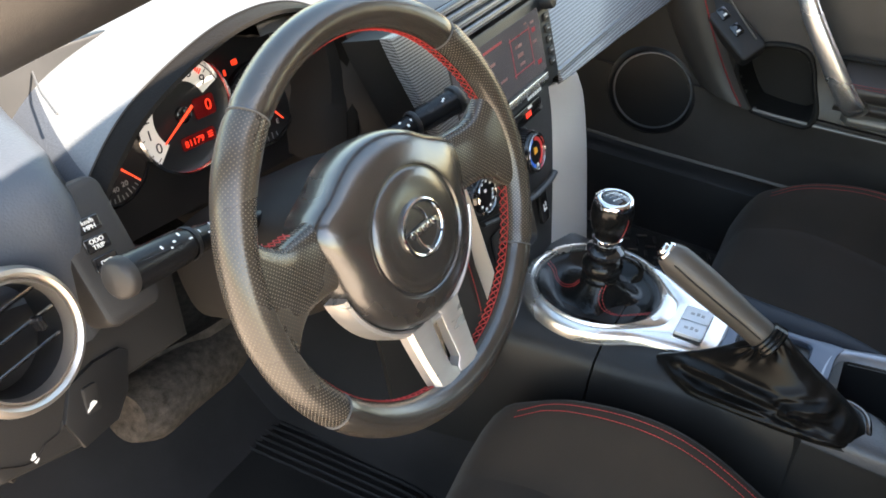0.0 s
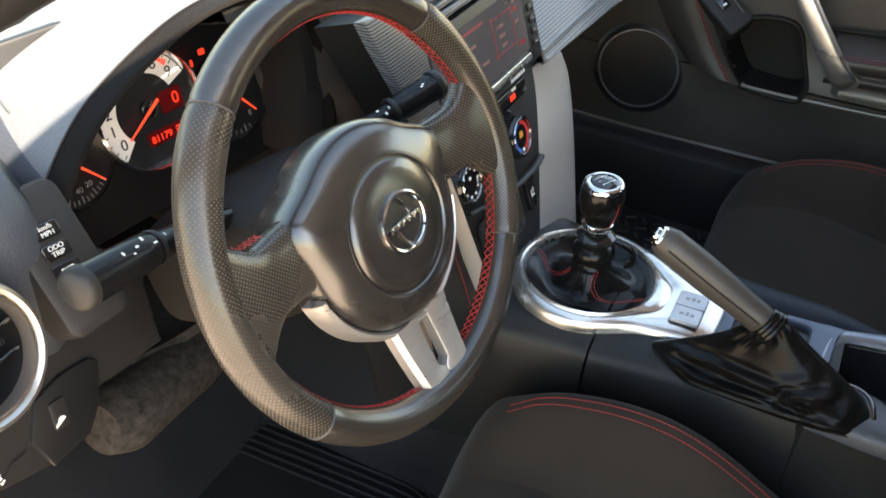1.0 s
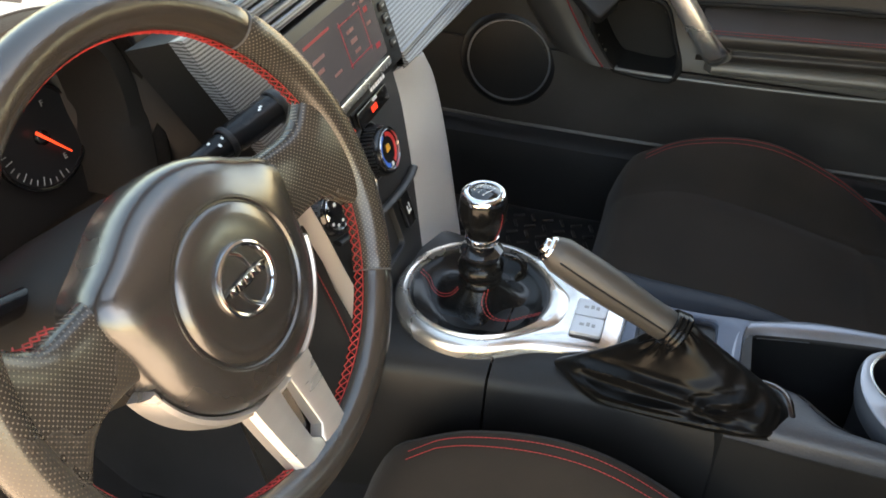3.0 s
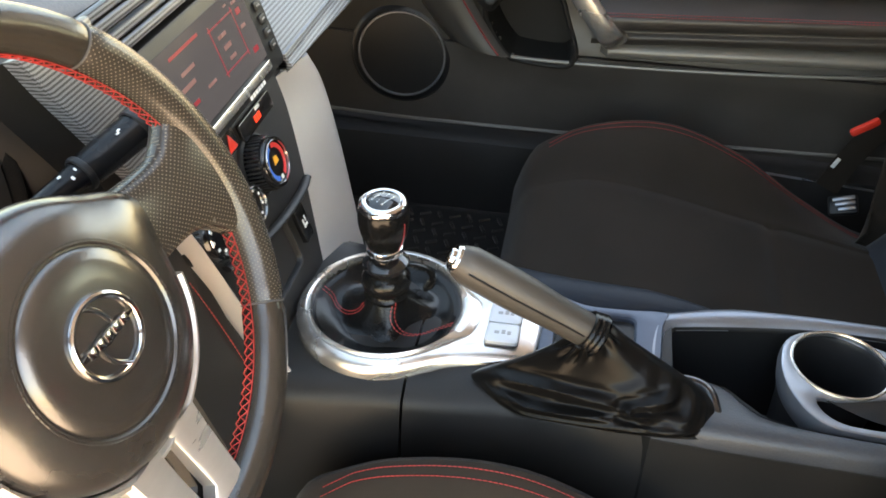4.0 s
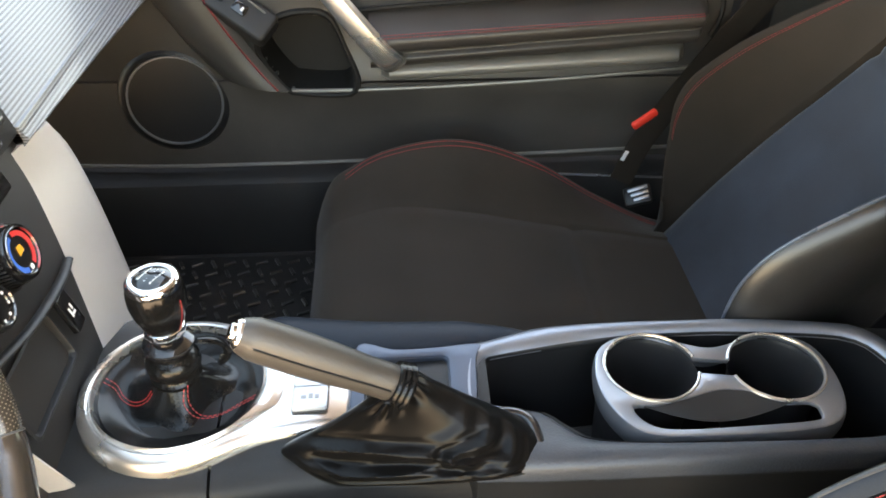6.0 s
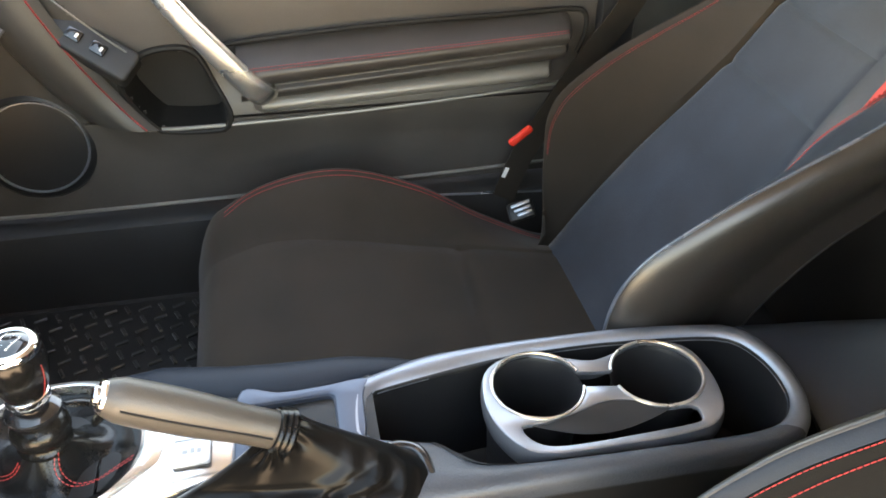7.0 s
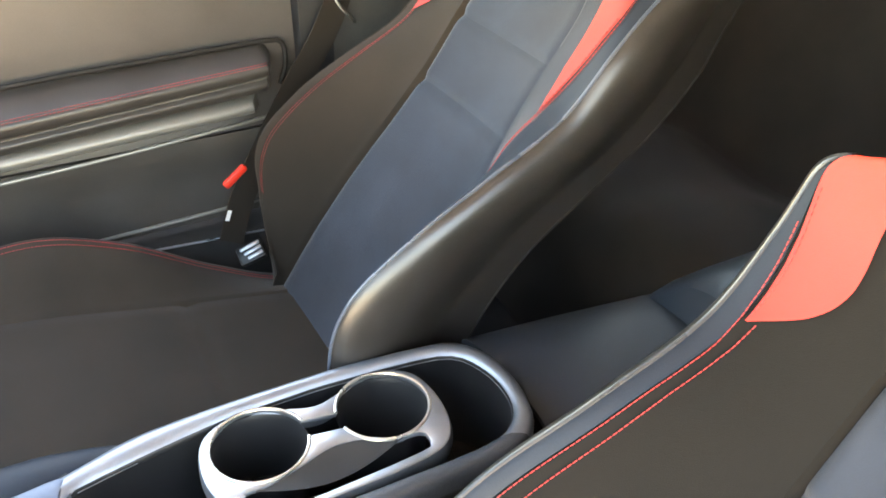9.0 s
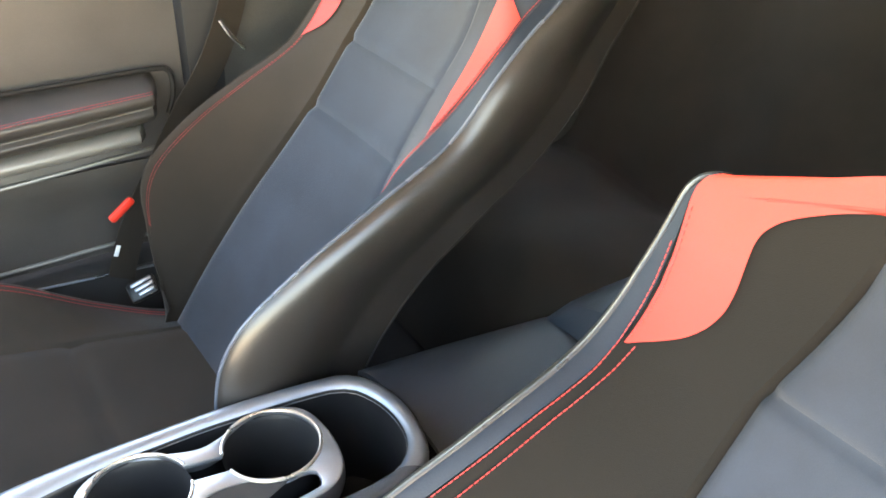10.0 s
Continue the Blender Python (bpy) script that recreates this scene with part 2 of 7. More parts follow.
_clear, _shine, _both = _n.new("ShaderNodeBsdfTransparent"), _n.new("ShaderNodeBsdfGlossy"), _n.new("ShaderNodeMixShader")
_clear.inputs[0].default_value = (0.86, 0.90, 0.89, 1)
_shine.inputs["Roughness"].default_value = 0.03
_both.inputs[0].default_value = 0.07
_l.new(_clear.outputs[0], _both.inputs[1])
_l.new(_shine.outputs[0], _both.inputs[2])
_l.new(_both.outputs[0], _n["Material Output"].inputs[0])

# ---- tools ----
def thing(name, base, label, category, group="", kind=""):
    """A top-level thing: an Empty at its base."""
    e = new(name)
    e.empty_display_size = 0.02
    e.location = base
    return tagged(e, label, category, group, kind)


def finish(bm, name, material, smooth=True, angle=40.0):
    bmesh.ops.recalc_face_normals(bm, faces=bm.faces)
    me = bpy.data.meshes.new(name)
    bm.to_mesh(me)
    bm.free()
    me.materials.append(material)
    if smooth:
        me.shade_smooth()
        me.set_sharp_from_angle(angle=radians(angle))
    return me


def part(name, bm, material, parent=None, label="", smooth=True, angle=40.0):
    """One mesh object, in world metres, under a thing or under a part."""
    ob = new(name, finish(bm, name, material, smooth, angle))
    if parent is not None:
        ob.parent = parent
        if parent.parent is None:
            ob.matrix_parent_inverse = Matrix.Translation(-Vector(parent.location))
    if label:
        tagged(ob, label)
    if name in ("stitching", "knurl", "scale_marks", "dial_marks", "stalk_marks", "mat_bars", "unit_bars"):
        tagged(ob, kind="stuff")
    return ob


def piece(name, bm, material, label, category, kind="", smooth=True, angle=40.0, group=""):
    """A top-level thing of one mesh."""
    return tagged(part(name, bm, material, None, "", smooth, angle), label, category, group, kind)


def spline(points, n, closed=False):
    """n points at even steps on a Catmull-Rom curve through the points."""
    p = [np.array(q, float) for q in points]
    m = len(p)
    ext = [p[-1]] + p + [p[0], p[1]] if closed else [2 * p[0] - p[1]] + p + [2 * p[-1] - p[-2]]
    fine = []
    for i in range(1, m + 1 if closed else m):
        a, b, c, d = ext[i - 1], ext[i], ext[i + 1], ext[i + 2]
        for k in range(16):
            t = k / 16
            fine.append(0.5 * (2 * b + (c - a) * t + (2 * a - 5 * b + 4 * c - d) * t * t + (3 * b - a - 3 * c + d) * t ** 3))
    fine.append(p[0] if closed else p[-1])
    fine = np.array(fine)
    s = np.r_[0, np.cumsum(np.linalg.norm(np.diff(fine, axis=0), axis=1))]
    at = np.linspace(0, s[-1], n + 1 if closed else n)
    out = np.stack([np.interp(at, s, fine[:, k]) for k in range(fine.shape[1])], 1)
    return out[:-1] if closed else out


def along(points, t):
    """A smooth value at 0..1 through evenly spaced key values or points."""
    p = np.array(points, float)
    m = len(p) - 1
    x = min(max(t, 0.0), 1.0) * m
    i = min(int(x), m - 1)
    f = x - i
    a, b, c, d = p[max(i - 1, 0)], p[i], p[i + 1], p[min(i + 2, m)]
    return 0.5 * (2 * b + (c - a) * f + (2 * a - 5 * b + 4 * c - d) * f * f + (3 * b - a - 3 * c + d) * f ** 3)


def loft(bm, rings, closed=True, cap_start=False, cap_end=False, loop=False):
    """Quads between successive rings of points of one count."""
    vs = [[bm.verts.new(tuple(q)) for q in r] for r in rings]
    k = len(vs[0])
    pairs = list(zip(vs, vs[1:])) + ([(vs[-1], vs[0])] if loop else [])
    for a, b in pairs:
        for i in range(k if closed else k - 1):
            j = (i + 1) % k
            try:
                bm.faces.new((a[i], a[j], b[j], b[i]))
            except ValueError:
                pass
    if cap_start:
        bm.faces.new(vs[0][::-1])
    if cap_end:
        bm.faces.new(vs[-1])
    return vs


def frames_along(path, closed=False):
    p = np.array(path, float)
    if closed:
        tan = np.roll(p, -1, 0) - np.roll(p, 1, 0)
    else:
        tan = np.gradient(p, axis=0)
    tan /= np.linalg.norm(tan, axis=1)[:, None] + 1e-12
    up = np.array((0, 0, 1.0)) if abs(tan[0][2]) < 0.9 else np.array((1.0, 0, 0))
    out = []
    for q, t in zip(p, tan):
        up = up - t * (up @ t)
        up /= np.linalg.norm(up) + 1e-12
        out.append((q, t, up, np.cross(t, up)))
    return out


def tube(bm, path, r, segs=8, closed=False, flat=1.0):
    """A round bar along a path; r: a radius, or one for each point; flat: its height over its width."""
    fr = frames_along(path, closed)
    rings = []
    for i, (q, t, a, b) in enumerate(fr):
        rad = r[i] if hasattr(r, "__len__") else r
        rings.append([q + rad * (math.cos(x) * flat * a + math.sin(x) * b) for x in (2 * math.pi * k / segs for k in range(segs))])
    loft(bm, rings, True, not closed, not closed, closed)
    return bm


def lathe(bm, profile, centre, axis, segs=32, cap=False):
    """Turns (radius, height) pairs round an axis from centre."""
    ax = np.array(axis, float) / np.linalg.norm(axis)
    a = np.cross(ax, (0, 0, 1) if abs(ax[2]) < 0.9 else (1, 0, 0))
    a /= np.linalg.norm(a)
    b = np.cross(ax, a)
    c = np.array(centre, float)
    rings = [[c + ax * h + max(r, 1e-5) * (math.cos(x) * a + math.sin(x) * b) for x in (2 * math.pi * k / segs for k in range(segs))] for r, h in profile]
    loft(bm, rings, True, cap, cap)
    return bm


def rbox(bm, size, m=None, bevel=0.003, segs=2):
    """A box with rounded edges, at the pose m."""
    tmp = bmesh.new()
    bmesh.ops.create_cube(tmp, size=1.0)
    bmesh.ops.scale(tmp, vec=size, verts=tmp.verts)
    if bevel:
        bmesh.ops.bevel(tmp, geom=list(tmp.edges), offset=min(bevel, 0.45 * min(size)), segments=segs, profile=0.5, affect='EDGES')
    me = bpy.data.meshes.new("tmp")
    tmp.to_mesh(me)
    tmp.free()
    if m is not None:
        me.transform(m)
    bm.from_mesh(me)
    bpy.data.meshes.remove(me)
    return bm


def basis(origin, u, v, n):
    """A pose whose x, y and z run along u, v and n."""
    m = Matrix((u, v, n)).transposed().to_4x4()
    m.translation = origin
    return m


def plate(bm, outline, thick, m, bevel=0.0015, segs=2):
    """A flat plate of an outline in x and y, from z = 0 up to thick, with rounded upper edges, at the pose m."""
    tmp = bmesh.new()
    low = [tmp.verts.new((x, y, 0)) for x, y in outline]
    f = tmp.faces.new(low)
    top = bmesh.ops.extrude_face_region(tmp, geom=[f])
    up = [g for g in top["geom"] if isinstance(g, bmesh.types.BMVert)]
    bmesh.ops.translate(tmp, vec=(0, 0, thick), verts=up)
    ups = set(up)
    if bevel:
        rim = [e for e in tmp.edges if e.verts[0] in ups and e.verts[1] in ups]
        bmesh.ops.bevel(tmp, geom=rim, offset=min(bevel, thick * 0.9), segments=segs, profile=0.5, affect='EDGES')
    me = bpy.data.meshes.new("tmp")
    tmp.to_mesh(me)
    tmp.free()
    me.transform(m)
    bm.from_mesh(me)
    bpy.data.meshes.remove(me)
    return bm


def ellipse(a, b, n=32, cx=0.0, cy=0.0, t0=0.0, t1=360.0):
    full = abs(t1 - t0) >= 360
    return [(cx + a * math.cos(radians(t0 + (t1 - t0) * k / (n if full else n - 1))), cy + b * math.sin(radians(t0 + (t1 - t0) * k / (n if full else n - 1)))) for k in range(n)]


def rounded(w, h, r, n=6, cx=0.0, cy=0.0):
    """The outline of a rectangle with rounded corners."""
    out = []
    for sx, sy, a in ((1, 1, 0), (-1, 1, 90), (-1, -1, 180), (1, -1, 270)):
        out += [(cx + sx * (w / 2 - r) + r * math.cos(radians(a + 90 * k / n)), cy + sy * (h / 2 - r) + r * math.sin(radians(a + 90 * k / n))) for k in range(n + 1)]
    return out


def band(bm, loops, close_last=False):
    """Quads between closed loops of one count, and a face over the last."""
    return loft(bm, loops, True, False, close_last)


def dashes(bm, path, r=0.0009, length=0.0045, gap=0.0016, segs=5):
    """A row of stitches along a path."""
    r, length = r * 0.72, length * 0.9
    p = np.array(path, float)
    s = np.r_[0, np.cumsum(np.linalg.norm(np.diff(p, axis=0), axis=1))]
    at, end = 0.0, s[-1]
    while at + length < end:
        q = [np.array([np.interp(x, s, p[:, k]) for k in range(3)]) for x in (at, at + length * 0.5, at + length)]
        tube(bm, q, [r * 0.75, r, r * 0.75], segs)
        at += length + gap
    return bm


def lay_uv(ob, f):
    """Gives a mesh UVs in metres: f(vertex position) -> (u, v)."""
    me = ob.data
    layer = me.uv_layers.new(name="uv")
    for loop in me.loops:
        layer.data[loop.index].uv = f(me.vertices[loop.vertex_index].co)


def grid(f, nu, nv):
    """A sheet of nu x nv quads over f(u, v), u and v in 0..1."""
    bm = bmesh.new()
    loft(bm, [[f(i / nu, j / nv) for i in range(nu + 1)] for j in range(nv + 1)], closed=False)
    return bm


def thicken(bm, depth, face=None):
    """Gives a sheet a back and edges, depth metres behind the side that looks along face."""
    bmesh.ops.recalc_face_normals(bm, faces=bm.faces)
    bm.normal_update()
    if face is not None and sum(f.normal.dot(Vector(face)) * f.calc_area() for f in bm.faces) < 0:
        bmesh.ops.reverse_faces(bm, faces=bm.faces)
        bm.normal_update()
    front = list(bm.faces)
    rim = [e for e in bm.edges if e.is_boundary]
    back = {v: bm.verts.new(v.co - v.normal * depth) for v in list(bm.verts)}
    for e in rim:
        a, b = e.verts
        try:
            bm.faces.new((a, b, back[b], back[a]))
        except ValueError:
            pass
    for f in front:
        bm.faces.new([back[v] for v in reversed(f.verts)])
    return bm


def lettering(text, size, m, material, parent=None, name="lettering"):
    """Raised text of the built-in font as a mesh, its middle at the pose m."""
    cu = bpy.data.curves.new(name, 'FONT')
    cu.body, cu.size, cu.extrude = text, size, 0.0003
    cu.align_x, cu.align_y = 'CENTER', 'CENTER'
    tmp = bpy.data.objects.new("tmp", cu)
    scene.collection.objects.link(tmp)
    me = bpy.data.meshes.new_from_object(tmp.evaluated_get(bpy.context.evaluated_depsgraph_get()))
    bpy.data.objects.remove(tmp)
    bpy.data.curves.remove(cu)
    me.transform(m)
    me.name = name
    me.materials.clear()
    me.materials.append(material)
    ob = new(name, me)
    if parent is not None:
        ob.parent = parent
        if parent.parent is None:
            ob.matrix_parent_inverse = Matrix.Translation(-Vector(parent.location))
    return ob

# ---- setting: ground, car shell, dashboard, footwells ----
bm = bmesh.new()
loft(bm, [[(-60, -60, -0.32), (60, -60, -0.32)], [(-60, 60, -0.32), (60, 60, -0.32)]], closed=False)
piece("ground", bm, concrete, "pale concrete ground outside the open car door", "ground", "structure", smooth=False)

# floor pan, with the tunnel under the console
def floor_z(x, y):
    toe = max(0.0, (-0.34 - x)) * 0.9
    return -0.01 + toe + 0.22 * math.exp(-((y + 0.045) / 0.11) ** 4)

bm = grid(lambda u, v: (-0.78 + 2.30 * u, -0.70 + 1.40 * v, floor_z(-0.78 + 2.30 * u, -0.70 + 1.40 * v)), 50, 50)
piece("floor", thicken(bm, 0.03), carpet, "black carpeted footwell floor of a car cabin", "carpet", "structure")

# rear floor, rear bench and side trims, in the dark behind the seats
def bench(u, v):
    y = -0.70 + 1.40 * u
    prof = along([(1.105, 0.06), (1.125, 0.27), (1.205, 0.345), (1.42, 0.30), (1.60, 0.24), (1.68, 0.36), (1.78, 0.60), (1.84, 0.76)], v)
    dip = 0.03 * math.cos((y + 0.04) * 9.0) ** 2
    return (prof[0] + dip * 0.6, y, prof[1] - dip)

rear = thing("rear_bench", (1.4, -0.04, 0.05), "black cloth rear bench in shade behind the seats", "car seat")
for name, v0, v1 in (("bench_cushion", 0.0, 0.565), ("bench_backrest", 0.545, 1.0)):
    bm = grid(lambda u, v: bench(u, v0 + (v1 - v0) * v), 30, 24)
    part(name, thicken(bm, 0.05, (-1, 0, 1)), cloth, rear)

def shell_side(side):
    """The inner body side behind the door opening, with the quarter panel."""
    def f(u, v):
        x = (0.93 if side > 0 else 0.84) + (1.05 if side > 0 else 1.14) * u
        z = -0.05 + 1.24 * v
        y = (0.70 if side > 0 else -0.76) - side * (0.10 * u + 0.05 * max(0, v - 0.75))
        return (x, y, z)
    return thicken(grid(f, 14, 14), 0.02)

bm = shell_side(1)
bmesh.ops.delete(bm, geom=[f for f in bm.faces if 1.22 < f.calc_center_median().x < 1.72 and 0.74 < f.calc_center_median().z < 1.08], context='FACES')
piece("wall_right", bm, rear_trim, "black moulded rear side trim with a quarter window", "car trim", "structure")
bm = bmesh.new()
rbox(bm, (0.60, 0.004, 0.44), pose(1.46, 0.650, 0.91, 0, 0, -5.4), 0.001)
ob = piece("window_1", bm, glass, "clear quarter window behind the passenger door", "window", "structure")
ob.visible_shadow = False
# unseen; full height and set forward to keep light off the driver's seat
piece("wall_left", shell_side(-1), plastic, "black moulded rear side trim", "car trim", "structure")

bm = bmesh.new()
rbox(bm, (0.02, 1.36, 0.9), pose(-0.79, -0.03, 0.35), 0.005)
piece("wall_front", bm, carpet, "dark bulkhead below the windscreen", "bulkhead", "structure")
# wall added up to the roof, over the rear glass, to shut out sun
bm = bmesh.new()
rbox(bm, (0.02, 1.5, 1.3), pose(1.99, -0.03, 0.55), 0.005)
piece("wall_rear", bm, rear_trim, "dark panel behind the rear bench, raised to shut out sun", "panel", "structure")

# unseen roof and headliner, spread over side windows and rear glass to block sun
def roof(u, v):
    y = -0.76 + 1.50 * v
    x = 0.22 + 1.78 * u
    return (x, y, 1.20 + 0.03 * math.sin(math.pi * u) - 0.05 * (2 * v - 1) ** 4 - 0.04 * max(0, u - 0.7))

bm = thicken(grid(roof, 16, 16), 0.025)
piece("ceiling", bm, headliner, "pale cloth headliner under the car roof", "headliner", "structure")

def pillar(side):
    """An A pillar from the dashboard's corner up to the roof."""
    c = -0.04
    bm = bmesh.new()
    path = spline([(-0.72, c + side * 0.69, 0.55), (-0.40, c + side * 0.655, 0.728), (-0.10, c + side * 0.630, 0.896), (0.02, c + side * 0.622, 0.963), (0.16, c + side * 0.61, 1.045), (0.32, c + side * 0.60, 1.14)], 24)
    rings = []
    for q, t, a, b in frames_along(path):
        rings.append([q + 0.040 * math.cos(x) * b + 0.048 * math.sin(x) * a for x in (2 * math.pi * k / 14 for k in range(14))])
    loft(bm, rings, True, True, True)
    return bm

piece("a_pillar", pillar(-1), plastic, "dark pillar trim beside the windscreen", "pillar", "structure")
piece("a_pillar", pillar(1), plastic_rough, "dark pillar trim beside the windscreen", "pillar", "structure")

# windscreen
bm = grid(lambda u, v: (-0.72 + 0.90 * v, (-0.04 + (2 * u - 1) * (0.66 - 0.08 * v)), 0.62 + 0.57 * v + 0.05 * math.sin(math.pi * u) * (1 - v)), 12, 10)
ob = piece("windscreen", thicken(bm, 0.004), glass, "clear sloping windscreen above the dashboard", "windscreen", "structure")
ob.visible_shadow = False

# ---- dashboard ----
DASH_TOP = 0.715
def dash_profile(y):
    """The dashboard's outline in x and z from the windscreen down to the footwell, at the lateral place y."""
    mid = math.exp(-((y + 0.04) / 0.30) ** 4)              # the centre is more upright
    drv = 1 / (1 + math.exp((y + 0.30) * 40))               # the driver's half
    clus = math.exp(-((y + 0.36) / (0.165 if y < -0.36 else 0.20)) ** 6)             # recess behind the instruments
    end = 1 / (1 + math.exp((y + 0.575) * 60))              # the outer end with the round vent
    edge = -0.140 - 0.045 * drv - 0.24 * clus - 0.02 * end - 0.08 / (1 + math.exp(-(y - 0.19) * 60))
    top = DASH_TOP - 0.006 * end + 0.010 * mid
    face = -0.175 - 0.025 * end + 0.045 * mid - 0.20 * clus
    low = 0.50 + 0.035 * drv
    return [(-0.80, top - 0.06), (-0.60, top - 0.015), (-0.42, top + 0.002), (edge - 0.07, top + 0.001), (edge - 0.012, top - 0.012), (edge + 0.008, top - 0.045),
            (face, 0.60), (face - 0.012, 0.545), (face - 0.03, low), (face - 0.075, low - 0.055), (-0.42, low - 0.085), (-0.62, low - 0.06)]

ys = np.linspace(-0.72, 0.66, 93)
bm = bmesh.new()
rings = []
for y in ys:
    pr = spline([(x, z) for x, z in dash_profile(y)], 44)
    rings.append([(x, y, z) for x, z in pr])
loft(bm, rings, closed=False)
dash = thing("dashboard", (-0.4, -0.03, 0.4), "black soft-grained dashboard lit brightly from the windscreen", "dashboard", kind="structure")
def end_line(x):
    """The seam between the top pad and the outer end panel."""
    return float(np.interp(x, [-0.60, -0.45, -0.381, -0.351, -0.309, -0.265, -0.233, -0.205, -0.15], [-0.33, -0.405, -0.444, -0.462, -0.487, -0.507, -0.518, -0.525, -0.545]))
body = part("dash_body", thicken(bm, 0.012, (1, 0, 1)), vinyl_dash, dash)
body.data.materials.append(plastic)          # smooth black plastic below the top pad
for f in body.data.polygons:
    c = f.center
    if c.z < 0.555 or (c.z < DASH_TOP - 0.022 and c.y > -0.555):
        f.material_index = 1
# underside of the dash over the driver's feet
def under(u, v):
    y = -0.66 + 0.46 * u
    return (-0.245 - 0.32 * v - 0.02 * math.sin(6 * u), y, 0.425 - 0.10 * v * (1 - v) * 4 * 0.4 - 0.05 * v + 0.012 * math.sin(9 * u + 3 * v))
part("felt_underside", thicken(grid(under, 20, 16), 0.01), felt, dash, "grey felt lining under the dash")
# padded felt bulge hanging below the lower panel
bm = bmesh.new()
FELT_N = Vector((0.96, 0.12, 0.26)).normalized()
FELT_U = Vector((0, 0, 1)).cross(FELT_N).normalized()
FELT = basis(Vector((-0.200, -0.560, 0.500)), FELT_U, FELT_N.cross(FELT_U), FELT_N)
path = [FELT @ Vector((u, v, -0.062)) for u, v in spline([(0.030, -0.098), (0.050, -0.104), (0.085, -0.108), (0.125, -0.114), (0.170, -0.120), (0.22, -0.11)], 26)]
tube(bm, path, [0.041 * min(1.0, 0.72 + 0.09 * k) * (1.0 - 0.012 * max(0, k - 16)) for k in range(26)], 18, flat=0.9)
part("felt_pad", bm, felt, dash, "rough grey felt pad")

# lower driver's panel, stepped along its foot
LP_N = Vector((0.96, 0.12, 0.26)).normalized()
LP_U = Vector((0, 0, 1)).cross(LP_N).normalized()
LP_V = LP_N.cross(LP_U)
LP = basis(Vector((-0.200, -0.560, 0.500)), LP_U, LP_V, LP_N)
bm = bmesh.new()
plate(bm, [(-0.170, 0.070), (-0.172, 0.004), (-0.122, -0.015), (-0.060, -0.040), (-0.019, -0.043), (0.002, -0.028), (0.0146, -0.020), (0.060, -0.028), (0.0956, -0.034), (0.100, -0.010), (0.112, 0.050), (0.08, 0.085), (-0.10, 0.09)], 0.022, LP @ pose(0, 0, -0.022), 0.006, 3)
part("lower_panel", bm, plastic_rough, dash)
bm = bmesh.new()
plate(bm, [(-0.060, -0.039), (-0.019, -0.042), (0.003, -0.026), (0.0208, 0.0052), (0.0132, 0.0145), (-0.0157, 0.0215), (-0.046, 0.020), (-0.066, -0.006)], 0.0045, LP, 0.0016)
part("lid", bm, plastic, dash)
bm = bmesh.new()
plate(bm, rounded(0.016, 0.026, 0.003), 0.0030, LP @ pose(-0.0345, -0.0040, 0.0040, 0, 0, -14))
btn = part("boot_release_button", bm, plastic_rough, dash)
bm = bmesh.new()
plate(bm, [(-0.0065, -0.0015), (-0.005, 0.0005), (-0.002, 0.001), (0.001, 0.003), (0.004, 0.0025), (0.006, 0.0), (0.006, -0.002)], 0.0006, LP @ pose(-0.0390, -0.0085, 0.0072, 0, 0, 12), 0)
part("icon", bm, white_print, btn)
bm = bmesh.new()
plate(bm, [(-0.0022, -0.004), (0.0022, -0.004), (0.0022, 0.0015), (0.004, 0.003), (0.002, 0.0045), (-0.001, 0.003), (-0.0022, 0.004)], 0.0006, LP @ pose(-0.1010, -0.0120, 0.0004, 0, 0, 20), 0)
part("icon", bm, white_print, dash)
for seam_path in ([(-0.0645, -0.0035), (-0.0716, -0.0098), (-0.0867, -0.0083)], [(-0.050, 0.001), (-0.0555, -0.018), (-0.052, -0.022)], [(-0.128, 0.004), (-0.112, -0.009), (-0.100, -0.013), (-0.0867, -0.0083)]):
    bm = bmesh.new()
    tube(bm, [LP @ Vector((u, v, 0.0005)) for u, v in spline(seam_path, 14)], 0.0011, 5)
    part("seam", bm, matte_black, dash)

# ---- instruments ----
AZ = radians(-7.1)
FACE = Vector((math.cos(AZ) * math.cos(radians(12)), math.sin(AZ) * math.cos(radians(12)), math.sin(radians(12))))
SIDE = Vector((0, 0, 1)).cross(FACE).normalized()
UP = FACE.cross(SIDE)

def on_cluster(y, z, out=0.0, x=-0.30):
    return basis(Vector((x, y, z)) + FACE * out, SIDE, UP, FACE)

cluster = thing("instrument_cluster", (-0.32, -0.345, 0.56), "black instrument cluster with a white tachometer and red lit displays", "gauges")
bm = bmesh.new()
plate(bm, rounded(0.45, 0.21, 0.05, cx=0.03, cy=-0.005), 0.01, on_cluster(-0.345, 0.635, -0.022), 0.003)
part("backing", bm, dial_black, cluster)

